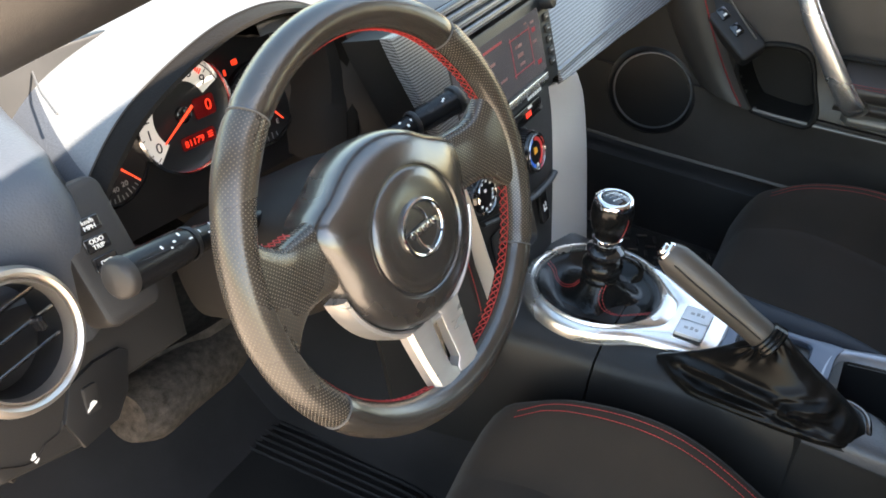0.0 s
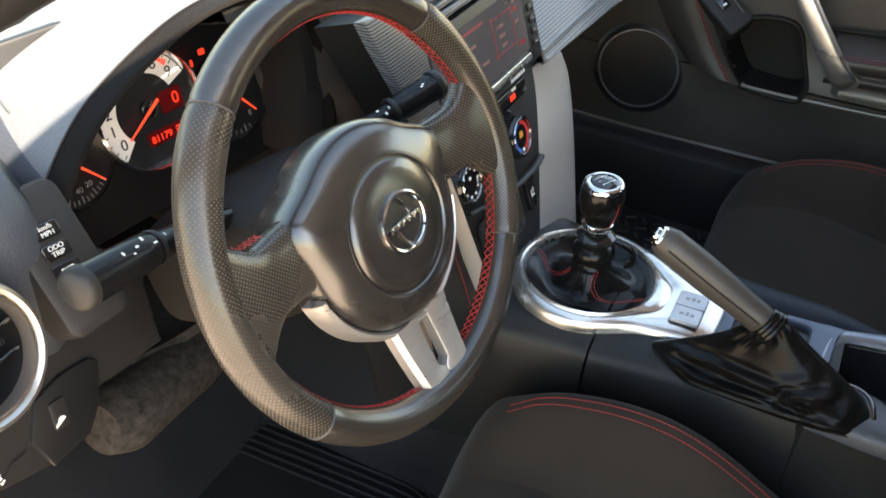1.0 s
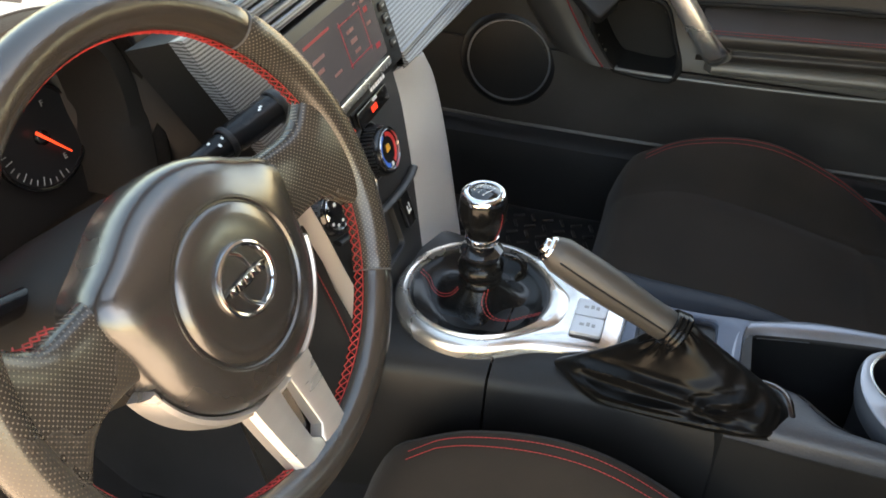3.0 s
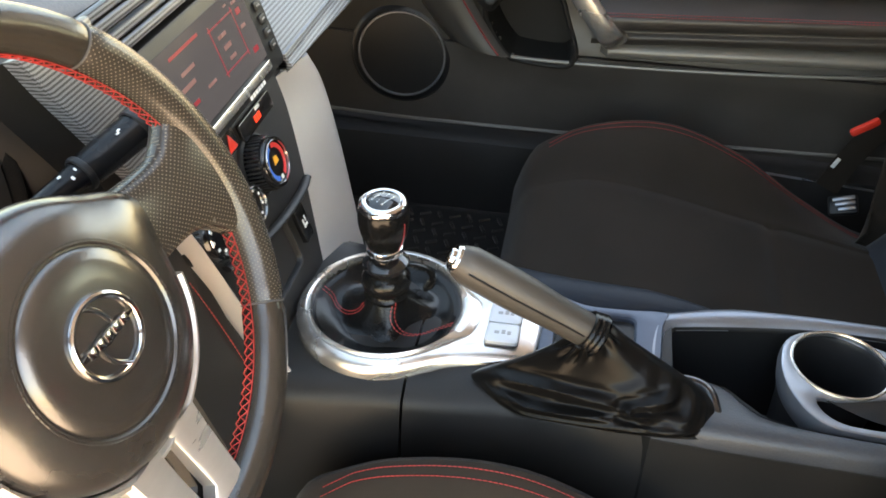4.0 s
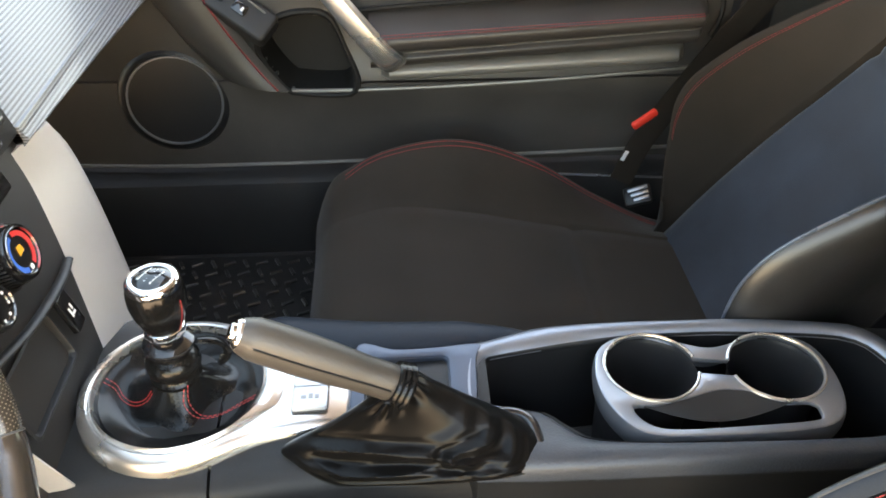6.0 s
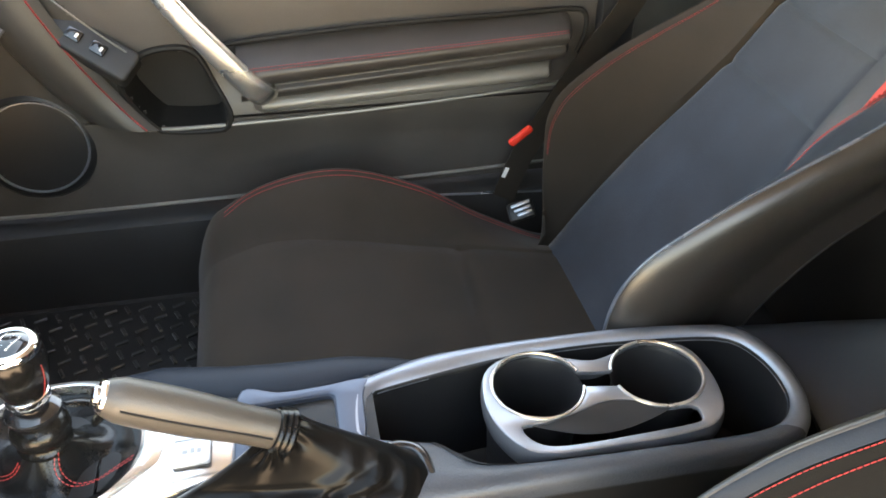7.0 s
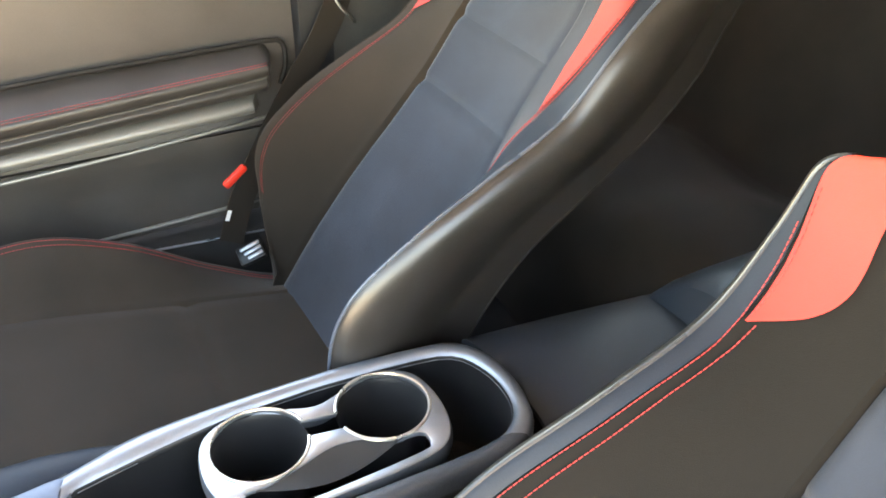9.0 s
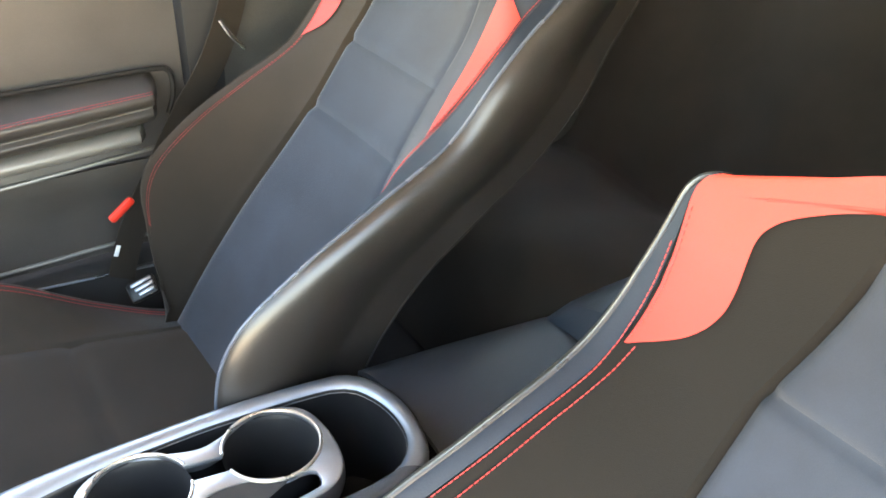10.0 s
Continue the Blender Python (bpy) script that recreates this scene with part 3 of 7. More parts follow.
def gauge(y, z, r, white, needle_deg, parent, numbers, start, stop, lift=-0.008):
    m = on_cluster(y, z, 0.006 if white else lift)
    bm = bmesh.new()
    h = 1.0 if white else 0.15
    lathe(bm, [(r * 1.07, -0.006), (r * 1.07, 0.010 * h), (r * 1.03, 0.012 * h), (r, 0.009 * h), (r * 0.985, 0.0)], m.translation, FACE, 48)
    ring = part("gauge_ring", bm, chrome if white else gloss_black, parent)
    bm = bmesh.new()
    lathe(bm, [(0.0, 0.0), (r * 0.985, 0.0)], m.translation, FACE, 48)
    part("dial", bm, dial_black, ring)
    if white:
        for a0, a1 in ((150, 226), (22, 72)):
            bm = bmesh.new()
            pts = ellipse(r * 0.97, r * 0.97, 24, t0=a0, t1=a1) + ellipse(r * 0.60, r * 0.60, 24, t0=a1, t1=a0)
            plate(bm, pts, 0.0007, m @ pose(0, 0, 0.0006), 0)
            part("white_scale", bm, dial_white, ring)
    bm = bmesh.new()
    n = 22
    for k in range(n + 1):
        a = radians(start + (stop - start) * k / n)
        ro, ri = (r * 0.96, r * (0.92 if k % 3 else 0.88)) if white else (r * 0.95, r * (0.84 if k % 3 else 0.78))
        q = m @ pose(0.5 * (ro + ri) * math.cos(a), 0.5 * (ro + ri) * math.sin(a), 0.0017, 0, 0, math.degrees(a))
        rbox(bm, (ro - ri, 0.0009, 0.0005), q, 0)
    part("scale_marks", bm, grey_print if not white else dial_black, ring, smooth=False)
    for text, deg, frac, dark in numbers:
        a = radians(deg)
        lettering(text, r * (0.27 if white else 0.17), m @ pose(r * frac * math.cos(a), r * frac * math.sin(a), 0.0018), dial_black if dark else grey_print, ring, "numeral")
    a = radians(needle_deg)
    bm = bmesh.new()
    q = m @ pose(0, 0, 0.0075, 0, 0, needle_deg)
    tip = 0.66 if white or lift > 0 else 0.84
    plate(bm, [(-r * 0.22, -0.0015), (r * tip, -0.0006), (r * tip, 0.0006), (-r * 0.22, 0.0015)], 0.001, q, 0)
    part("needle", bm, needle_lit, ring, "lit orange-red needle")
    bm = bmesh.new()
    lathe(bm, [(r * 0.15, 0.001), (r * 0.15, 0.006), (r * 0.12, 0.007), (0, 0.007)], m.translation, FACE, 24)
    part("hub", bm, gloss_black, ring)
    return ring, m

tacho, tm = gauge(-0.347, 0.637, 0.057, True, 212, cluster, [("0", 213, 0.76, True), ("1", 190, 0.76, True), ("2", 167, 0.76, True), ("8", 62, 0.76, True), ("9", 36, 0.76, True)], 222, 0)
bm = bmesh.new()
plate(bm, rounded(0.027, 0.022, 0.003, cx=0.029, cy=-0.001), 0.0008, tm @ pose(0, 0, 0.001), 0)
lc = part("speed_display", bm, lcd, tacho)
lettering("0", 0.017, tm @ pose(0.034, -0.001, 0.0022), red_lit, lc, "digit")
bm = bmesh.new()
plate(bm, rounded(0.044, 0.014, 0.003, cx=0.012, cy=-0.031), 0.0008, tm @ pose(0, 0, 0.001), 0)
lc = part("trip_display", bm, lcd, tacho)
lettering("81179", 0.0100, tm @ pose(0.006, -0.032, 0.0022), red_lit, lc, "digits")
bm = bmesh.new()
for k in range(3):
    rbox(bm, (0.006, 0.0012, 0.0006), tm @ pose(0.027, -0.0285 - 0.0026 * k, 0.0022), 0)
part("unit_bars", bm, red_lit, lc, smooth=False)
bm = bmesh.new()
for k in range(4):
    a = radians(46 + 3.2 * k)
    rbox(bm, (0.006 - 0.001 * k, 0.0018, 0.0006), tm @ pose(0.049 * math.cos(a), 0.049 * math.sin(a), 0.002, 0, 0, 46 + 3.2 * k), 0)
part("redline_marks", bm, red_lit, tacho, smooth=False)
gauge(-0.440, 0.623, 0.045, False, 312, cluster, [("20", 292, 0.66, False), ("40", 270, 0.66, False), ("60", 247, 0.66, False), ("80", 224, 0.66, False)], 312, 160)
gauge(-0.232, 0.603, 0.047, False, 310, cluster, [("F", 60, 0.66, False), ("E", 300, 0.66, False)], 75, 285, 0.014)
for y, z, w, h in ((-0.417, 0.640, 0.007, 0.006), (-0.278, 0.657, 0.003, 0.007), (-0.262, 0.664, 0.008, 0.006)):
    bm = bmesh.new()
    plate(bm, rounded(w, h, 0.0012), 0.0006, on_cluster(y, z, 0.006), 0)
    part("warning_lamp", bm, red_lit, cluster)

# arched hood over the instruments
def hood(a, d, k):
    """a: 0..1 round the arch; d: 0..1 from the rim back; k: widening."""
    pt = along([(-0.545, 0.640), (-0.528, 0.668), (-0.470, 0.710), (-0.390, 0.735), (-0.310, 0.745), (-0.225, 0.735), (-0.165, 0.700), (-0.145, 0.635), (-0.150, 0.575), (-0.165, 0.510)], a)
    c = np.array((-0.345, 0.61))
    q = c + (pt - c) * k * 0.952
    back = -0.185 - 0.035 * math.sin(math.pi * a) * 0.3 - 0.17 * d - 0.02 * (1 - abs(2 * a - 1))
    return (back, q[0], q[1] - 0.006 * d)
rings = []
for j in range(49):
    a = j / 48
    tight = float(np.interp(a, [0.42, 0.68], [0.965, 0.895]))
    rings.append([hood(a, 0.75, tight), hood(a, 0.45, tight), hood(a, 0.26, 0.5 * (0.966 + tight)), hood(a, 0.15, 0.960), hood(a, 0.085, 0.968), hood(a, 0.06, 0.990), hood(a, 0.07, 1.015), hood(a, 0.12, 1.033), hood(a, 0.19, 1.038), hood(a, 0.5, 1.036), hood(a, 1.0, 1.03)])
bm = bmesh.new()
loft(bm, [r[2:9] for r in rings], closed=False)
hd = thing("instrument_hood", (-0.25, -0.345, 0.70), "black leather-grained hood over the instrument cluster", "hood")
part("hood_rim", thicken(bm, 0.003), hood_leather, hd, "dark grained leather rim")
bm = bmesh.new()
loft(bm, [r[:3] for r in rings], closed=False)
part("hood_throat", thicken(bm, 0.003), matte_black, hd)
bm = bmesh.new()
cheek = []
for a in np.linspace(0.48, 1.0, 36):
    cheek.append([hood(a, 0.13, 0.953)] + [(x, hood(a, 0.0, k)[1], hood(a, 0.0, k)[2]) for x, k in ((-0.2275, 0.872), (-0.245, 0.842), (-0.262, 0.822), (-0.282, 0.808))])
loft(bm, cheek, closed=False)
part("throat_cheek", thicken(bm, 0.002), matte_black, hd, "smooth black side of the instrument well")
bm = bmesh.new()
loft(bm, [r[8:] for r in rings], closed=False)
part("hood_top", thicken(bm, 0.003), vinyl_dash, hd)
bm = bmesh.new()
def seam_z(x, y):
    """The height of the hood's top, or of the dashboard beside it."""
    c = np.array((-0.345, 0.61))
    pts = [np.array(hood(k / 120, min(1.0, max(0.0, (-0.2 - x) / 0.17)), 1.03)) for k in range(60)]
    near_ = min(pts, key=lambda p: abs(p[1] - y))
    return max(DASH_TOP + 0.001, near_[2] + 0.001)
tube(bm, [(x, end_line(x), seam_z(x, end_line(x))) for x in np.linspace(-0.50, -0.262, 40)], 0.0010, 6)
part("end_seam", bm, plastic_grey, hd)
bm = bmesh.new()
tube(bm, [np.array(hood(0.10 + 0.8 * j / 60, 0.185, 1.041)) for j in range(61)], 0.0009, 5)
part("stitching", bm, plastic, hd)
# funnel from the hood down to the steering column
bm = bmesh.new()
rings = []
for j in range(40):
    a = j / 39
    o = np.array(hood(a, 0.7, 0.995))
    i = np.array((-0.325, -0.345 + (o[1] + 0.345) * 0.99, 0.62 + (o[2] - 0.62) * 0.98))
    rings.append([o, 0.5 * (o + i), i])
loft(bm, rings, closed=False)
part("hood_lining", thicken(bm, 0.003), matte_black, hd)

# three small trip switches beside the instruments
sw_n = Vector((0.82, -0.06, 0.50)).normalized()
sw_u = Vector((0, 0, 1)).cross(sw_n).normalized()
sw_v = sw_n.cross(sw_u)
bm = bmesh.new()
plate(bm, rounded(0.056, 0.120, 0.012), 0.034, basis(Vector((-0.2105, -0.5505, 0.6180)), sw_u, sw_v, sw_n), 0.006)
panel = piece("switch_panel", bm, plastic_rough, "black panel with three trip switches beside the gauges", "switches")
for k, text in enumerate(("km/h MPH", "ODO TRIP", "DISP")):
    o = Vector((-0.2086 + 0.0084 * k, -0.5444 - 0.0014 * k, 0.6452 - 0.01395 * k)) + Vector((0.0127, -0.0087, 0.0104))
    m = basis(o, sw_u, sw_v, sw_n) @ pose(0, 0, 0, 0, 0, -4)
    bm = bmesh.new()
    plate(bm, rounded(0.022, 0.0125, 0.002), 0.004, m, 0.0012)
    b = part("trip_button", bm, gloss_black, panel)
    b.matrix_parent_inverse = Matrix.Identity(4)
    rows = text.split()
    for j, word in enumerate(rows):
        lettering(word, 0.0054, m @ pose(0, (0.5 * (len(rows) - 1) - j) * 0.005, 0.0045), white_print, b)

# ---- round outer vent ----
VC, VN = Vector((-0.162, -0.655, 0.626)), Vector((0.93, 0.10, 0.34)).normalized()
vent = thing("air_vent", VC, "round air vent with a satin silver ring and black slats", "air vent")
bm = bmesh.new()
lathe(bm, [(0.054, -0.012), (0.055, 0.004), (0.0525, 0.010), (0.0495, 0.011), (0.0465, 0.008), (0.0455, 0.006), (0.0448, 0.009), (0.0432, 0.009), (0.042, 0.002), (0.041, -0.02)], VC, VN, 64)
part("ring", bm, vent_silver, vent, "satin silver ring")
bm = bmesh.new()
lathe(bm, [(0.0415, -0.002), (0.040, -0.03), (0.0, -0.032)], VC, VN, 40)
part("barrel", bm, plastic, vent)
vu = Vector((0, 0, 1)).cross(VN).normalized()
vv = VN.cross(vu)
for k in (-1, 0, 1):
    h = 0.0205 * k
    w = 2 * math.sqrt(0.040 ** 2 - h * h)
    bm = bmesh.new()
    rbox(bm, (w, 0.003, 0.022), basis(VC - VN * 0.010 + vv * h, vu, vv, VN) @ pose(0, 0, 0, -25, 0, 0), 0.0013)
    part("slat", bm, gloss_black, vent)
bm = bmesh.new()
rbox(bm, (0.006, 0.012, 0.012), basis(VC + vu * 0.022, vu, vv, VN), 0.002)
part("slat_tab", bm, gloss_black, vent)

# ---- steering wheel ----
WC = Vector((0.0017, -0.3950, 0.6486))
WEL, WAZ = radians(24.1), radians(-4.7)
WN = Vector((math.cos(WEL) * math.cos(WAZ), math.cos(WEL) * math.sin(WAZ), math.sin(WEL)))
WU = Vector((0, 0, 1)).cross(WN).normalized()
WV = WN.cross(WU)
WM = basis(WC, WU, WV, WN)
RIM, RA, RB = 0.1712, 0.0150, 0.0168     # ring radius, half width, half depth

def on_wheel(u, v, w=0.0):
    return np.array(WC + WU * u + WV * v + WN * w)

wheel = thing("steering_wheel", WC, "black leather three-spoke steering wheel with red stitching and silver trim", "steering wheel")
SEAMS = (-35.5, 45.5, 130.0, 216.5)

def rim_point(deg, x, grow=0.0):
    """A point on the rim's skin: deg round the wheel, x round the grip (0: outwards, 90: towards the driver)."""
    a = radians(deg)
    bulge = 0.0012 * (math.exp(-((deg - 40) / 12) ** 2) + math.exp(-((deg - 140) / 12) ** 2))
    ra, rb = RA + grow + bulge, RB + grow + bulge
    r = RIM + ra * math.cos(x)
    return on_wheel(r * math.cos(a), r * math.sin(a), rb * math.sin(x))

def rim_piece(d0, d1, material, name):
    n = max(8, int(abs(d1 - d0) / 2.2))
    segs = 28
    bm = bmesh.new()
    rings = []
    for k in range(n + 1):
        d = d0 + (d1 - d0) * k / n
        e = min(k, n - k)
        g = -0.0012 if e == 0 else 0.0
        rings.append([rim_point(d, 2 * math.pi * j / segs, g) for j in range(segs)])
    loft(bm, rings)
    ob = part(name, bm, material, wheel)
    inv = WM.inverted()
    def uv(co):
        p = inv @ co
        a = math.atan2(p.y, p.x)
        if d0 > 90 and a < 0:
            a += 2 * math.pi
        x = math.atan2(p.z, math.hypot(p.x, p.y) - RIM)
        if x < -1.9:
            x += 2 * math.pi
        return (a * RIM, x * 0.0157)
    lay_uv(ob, uv)
    return ob

rim_piece(SEAMS[0], SEAMS[1], leather_perf, "rim_grip")
rim_piece(SEAMS[1], SEAMS[2], leather, "rim_top")
rim_piece(SEAMS[2], SEAMS[3], leather_perf, "rim_grip")
rim_piece(SEAMS[3], SEAMS[0] + 360, leather, "rim_bottom")
for d in SEAMS:
    bm = bmesh.new()
    tube(bm, [rim_point(d, 2 * math.pi * j / 28, -0.0006) for j in range(28)], 0.0008, 5, closed=True)
    part("rim_seam", bm, plastic_grey, wheel)

# cross stitches round the inside of the rim
bm = bmesh.new()
d = 0.0
while d < 360:
    spoke = min(abs((d + 180) % 360 - 180), abs(d - 180)) < 13 or abs(d - 270) < 12
    if not spoke:
        for s in (-1, 1):
            tube(bm, [rim_point(d - s * 1.35, math.pi * 0.98, 0.0006), rim_point(d, math.pi * 1.08, 0.0010), rim_point(d + s * 1.35, math.pi * 1.18, 0.0006)], 0.00052, 4)
        tube(bm, [rim_point(d - 1.35, math.pi * 0.975, 0.0004), rim_point(d + 1.35, math.pi * 0.975, 0.0004)], 0.00038, 4)
    d += 2.7
part("stitching", bm, red_thread, wheel, "red cross stitching")

# side spokes, wrapped in perforated leather, flaring into the rim
def spoke(side):
    rings = []
    for k in range(19):
        t = k / 18
        u = 0.066 + 0.094 * t
        flare = 0.030 * max(0, (t - 0.55) / 0.45) ** 2.2
        hi = 0.040 - 0.004 * math.sin(math.pi * t) + flare
        lo = -0.024 + 0.003 * math.sin(math.pi * t) - flare * 1.1
        mid, half = 0.5 * (hi + lo), 0.5 * (hi - lo)
        top = along([0.002, 0.0, 0.002, 0.007, 0.010], t)
        ring = []
        for j in range(28):
            x = 2 * math.pi * j / 28
            c, s = math.cos(x), math.sin(x)
            ring.append(on_wheel(side * u, mid + half * math.copysign(abs(c) ** 0.55, c), top - 0.012 + 0.013 * math.copysign(abs(s) ** 0.7, s)))
        rings.append(ring)
    bm = bmesh.new()
    loft(bm, rings, True, True, True)
    ob = part("spoke", bm, leather_perf, wheel)
    inv = WM.inverted()
    lay_uv(ob, lambda co: ((inv @ co).x, (inv @ co).y))
    return ob
for side in (1, -1):
    sp_ob = spoke(side)
    if side > 0:
        continue
    bm = bmesh.new()
    for k in range(9):
        u = 0.118 + 0.0052 * k
        for s in (-1, 1):
            tube(bm, [on_wheel(side * (u - s * 0.0026), 0.0405 + 0.012 * max(0, k - 3) / 5, 0.0005), on_wheel(side * u, 0.0415 + 0.012 * max(0, k - 3) / 5, -0.003), on_wheel(side * (u + s * 0.0026), 0.0418 + 0.012 * max(0, k - 3) / 5, -0.007)], 0.0006, 4)
    part("stitching", bm, red_thread, sp_ob, "red cross stitching")

# airbag cover: a dome with a round centre pad
HC = (0.0, -0.013)
def hub_ring(r, w, sq=1.0, lift=0.0):
    out = []
    for j in range(64):
        a = 2 * math.pi * j / 64
        ear = 1 + 0.17 * math.exp(-((math.degrees(a) - 25) / 15) ** 2) + 0.17 * math.exp(-((math.degrees(a) - 155) / 15) ** 2)
        ear = 1 + (ear - 1) * sq
        out.append(on_wheel(HC[0] + r * ear * math.cos(a), HC[1] + r * ear * math.sin(a) * 0.98, w))
    return out
bm = bmesh.new()
band(bm, [hub_ring(0.083, -0.045), hub_ring(0.088, -0.020), hub_ring(0.0885, -0.006), hub_ring(0.086, 0.002), hub_ring(0.080, 0.008), hub_ring(0.070, 0.0125, 0.6),
          hub_ring(0.0605, 0.0155, 0.2), hub_ring(0.0575, 0.0160, 0), hub_ring(0.0560, 0.0145, 0), hub_ring(0.0548, 0.0145, 0), hub_ring(0.0535, 0.0163, 0), hub_ring(0.045, 0.0185, 0),
          hub_ring(0.034, 0.0195, 0), hub_ring(0.020, 0.0198, 0)], True)
cover = part("airbag_cover", bm, hub_leather, wheel, "black leather airbag cover")
bm = bmesh.new()
dashes(bm, [hub_ring(0.0592, 0.0162, 0)[j % 64] for j in range(65)], 0.0005, 0.003, 0.0012)
part("stitching", bm, hub_leather, cover)
bm = bmesh.new()
for k, (w, h) in enumerate(((0.007, 0.006), (0.018, 0.0018))):
    plate(bm, rounded(w, h, 0.0006), 0.0004, WM @ pose(0.002, -0.043 - 0.009 * k, 0.0183 - 0.002 * k), 0)
part("embossed_mark", bm, vinyl, cover)

# round chrome badge, its letters left as plain bars
em = WM @ pose(0.0, -0.011, 0.0195)
bm = bmesh.new()
tube(bm, [em @ Vector((0.0255 * math.cos(a), 0.0235 * math.sin(a), 0.002)) for a in (2 * math.pi * k / 48 for k in range(48))], 0.0021, 8, closed=True)
badge = part("badge", bm, chrome, wheel, "round chrome badge")
bm = bmesh.new()
for s in (1, -1):
    plate(bm, [(0.0235 * s, 0.0015), (0.0, 0.0047), (-0.0235 * s, 0.0015), (-0.0235 * s, -0.0015), (0.0, -0.0047), (0.0235 * s, -0.0015)][:: s], 0.0018, em @ pose(0, 0, 0.0004, 0, 0, 0), 0.0006)
    break
part("badge_bar", bm, gloss_black, badge)
bm = bmesh.new()
for k in range(5):
    plate(bm, rounded(0.0058, 0.0062, 0.001, cx=-0.0152 + 0.0076 * k), 0.0022, em @ pose(0, 0, 0.0012), 0.0006)
part("badge_letters", bm, chrome, badge)
bm = bmesh.new()
for s in (1, -1):
    q = [em @ Vector((s * x, s * y, 0.0014)) for x, y in ((-0.003, 0.0225), (0.004, 0.016), (0.0075, 0.0095), (0.0085, 0.0045))]
    tube(bm, spline(q, 10), [0.0026 - 0.0012 * k / 9 for k in range(10)], 8, flat=0.6)
part("badge_swoosh", bm, chrome, badge)

# satin silver lower trim: an arc under the cover and a slotted tongue down to the rim
bm = bmesh.new()
arc_o = [(HC[0] + 0.0965 * math.cos(radians(a)), HC[1] + 0.094 * math.sin(radians(a))) for a in np.linspace(192, 348, 48)]
arc_i = [(HC[0] + 0.0885 * math.cos(radians(a)), HC[1] + 0.0865 * math.sin(radians(a))) for a in np.linspace(192, 348, 48)]
rings = []
for (xo, yo), (xi, yi) in zip(arc_o, arc_i):
    rings.append([on_wheel(xi, yi, -0.020), on_wheel(xi, yi, -0.001), on_wheel(0.7 * xi + 0.3 * xo, 0.7 * yi + 0.3 * yo, 0.0015), on_wheel(0.3 * xi + 0.7 * xo, 0.3 * yi + 0.7 * yo, 0.0), on_wheel(xo, yo, -0.006), on_wheel(xo * 1.01, yo * 1.01, -0.020)])
loft(bm, rings, True, True, True)
trim = part("lower_trim", bm, silver_brushed, wheel, "satin silver lower trim")
def tongue(s):
    rings = []
    for k in range(14):
        t = k / 13
        v = -0.096 - 0.073 * t
        out, inn = 0.0385 - 0.008 * t, 0.0062 + 0.001 * math.sin(math.pi * t)
        if t > 0.72:
            inn = 0.0005
        w = 0.001 + 0.009 * t ** 1.5
        rings.append([on_wheel(s * inn, v, w - 0.012), on_wheel(s * inn, v, w - 0.001), on_wheel(s * (inn + 0.0015), v, w), on_wheel(s * (0.6 * out), v, w + 0.0012), on_wheel(s * (out - 0.004), v, w + 0.0005), on_wheel(s * out, v, w - 0.004), on_wheel(s * out, v, w - 0.014)])
    bm = bmesh.new()
    loft(bm, rings, True, True, True)
    part("trim_tongue", bm, silver_brushed, trim)
tongue(1)
tongue(-1)
bm = bmesh.new()
plate(bm, [(-0.02, -0.10), (0.02, -0.10), (0.012, -0.155), (-0.012, -0.155)], 0.002, WM @ pose(0, 0, -0.010), 0)
part("slot_floor", bm, gloss_black, trim)

# column shroud and stalks
col = thing("steering_column", WC - WN * 0.12, "black steering column shroud behind the wheel", "steering column")
rings = []
for k in range(14):
    t = k / 13
    w = -0.035 - 0.19 * t
    a, b = along([0.074, 0.088, 0.094, 0.092, 0.086], t), along([0.050, 0.060, 0.064, 0.060, 0.056], t)
    rings.append([on_wheel(a * math.copysign(abs(math.cos(x)) ** 0.6, math.cos(x)), -0.006 - 0.02 * t + b * math.copysign(abs(math.sin(x)) ** 0.6, math.sin(x)), w) for x in (2 * math.pi * j / 36 for j in range(36))])
bm = bmesh.new()
loft(bm, rings, True, True, True)
part("shroud", bm, matte_black, col)
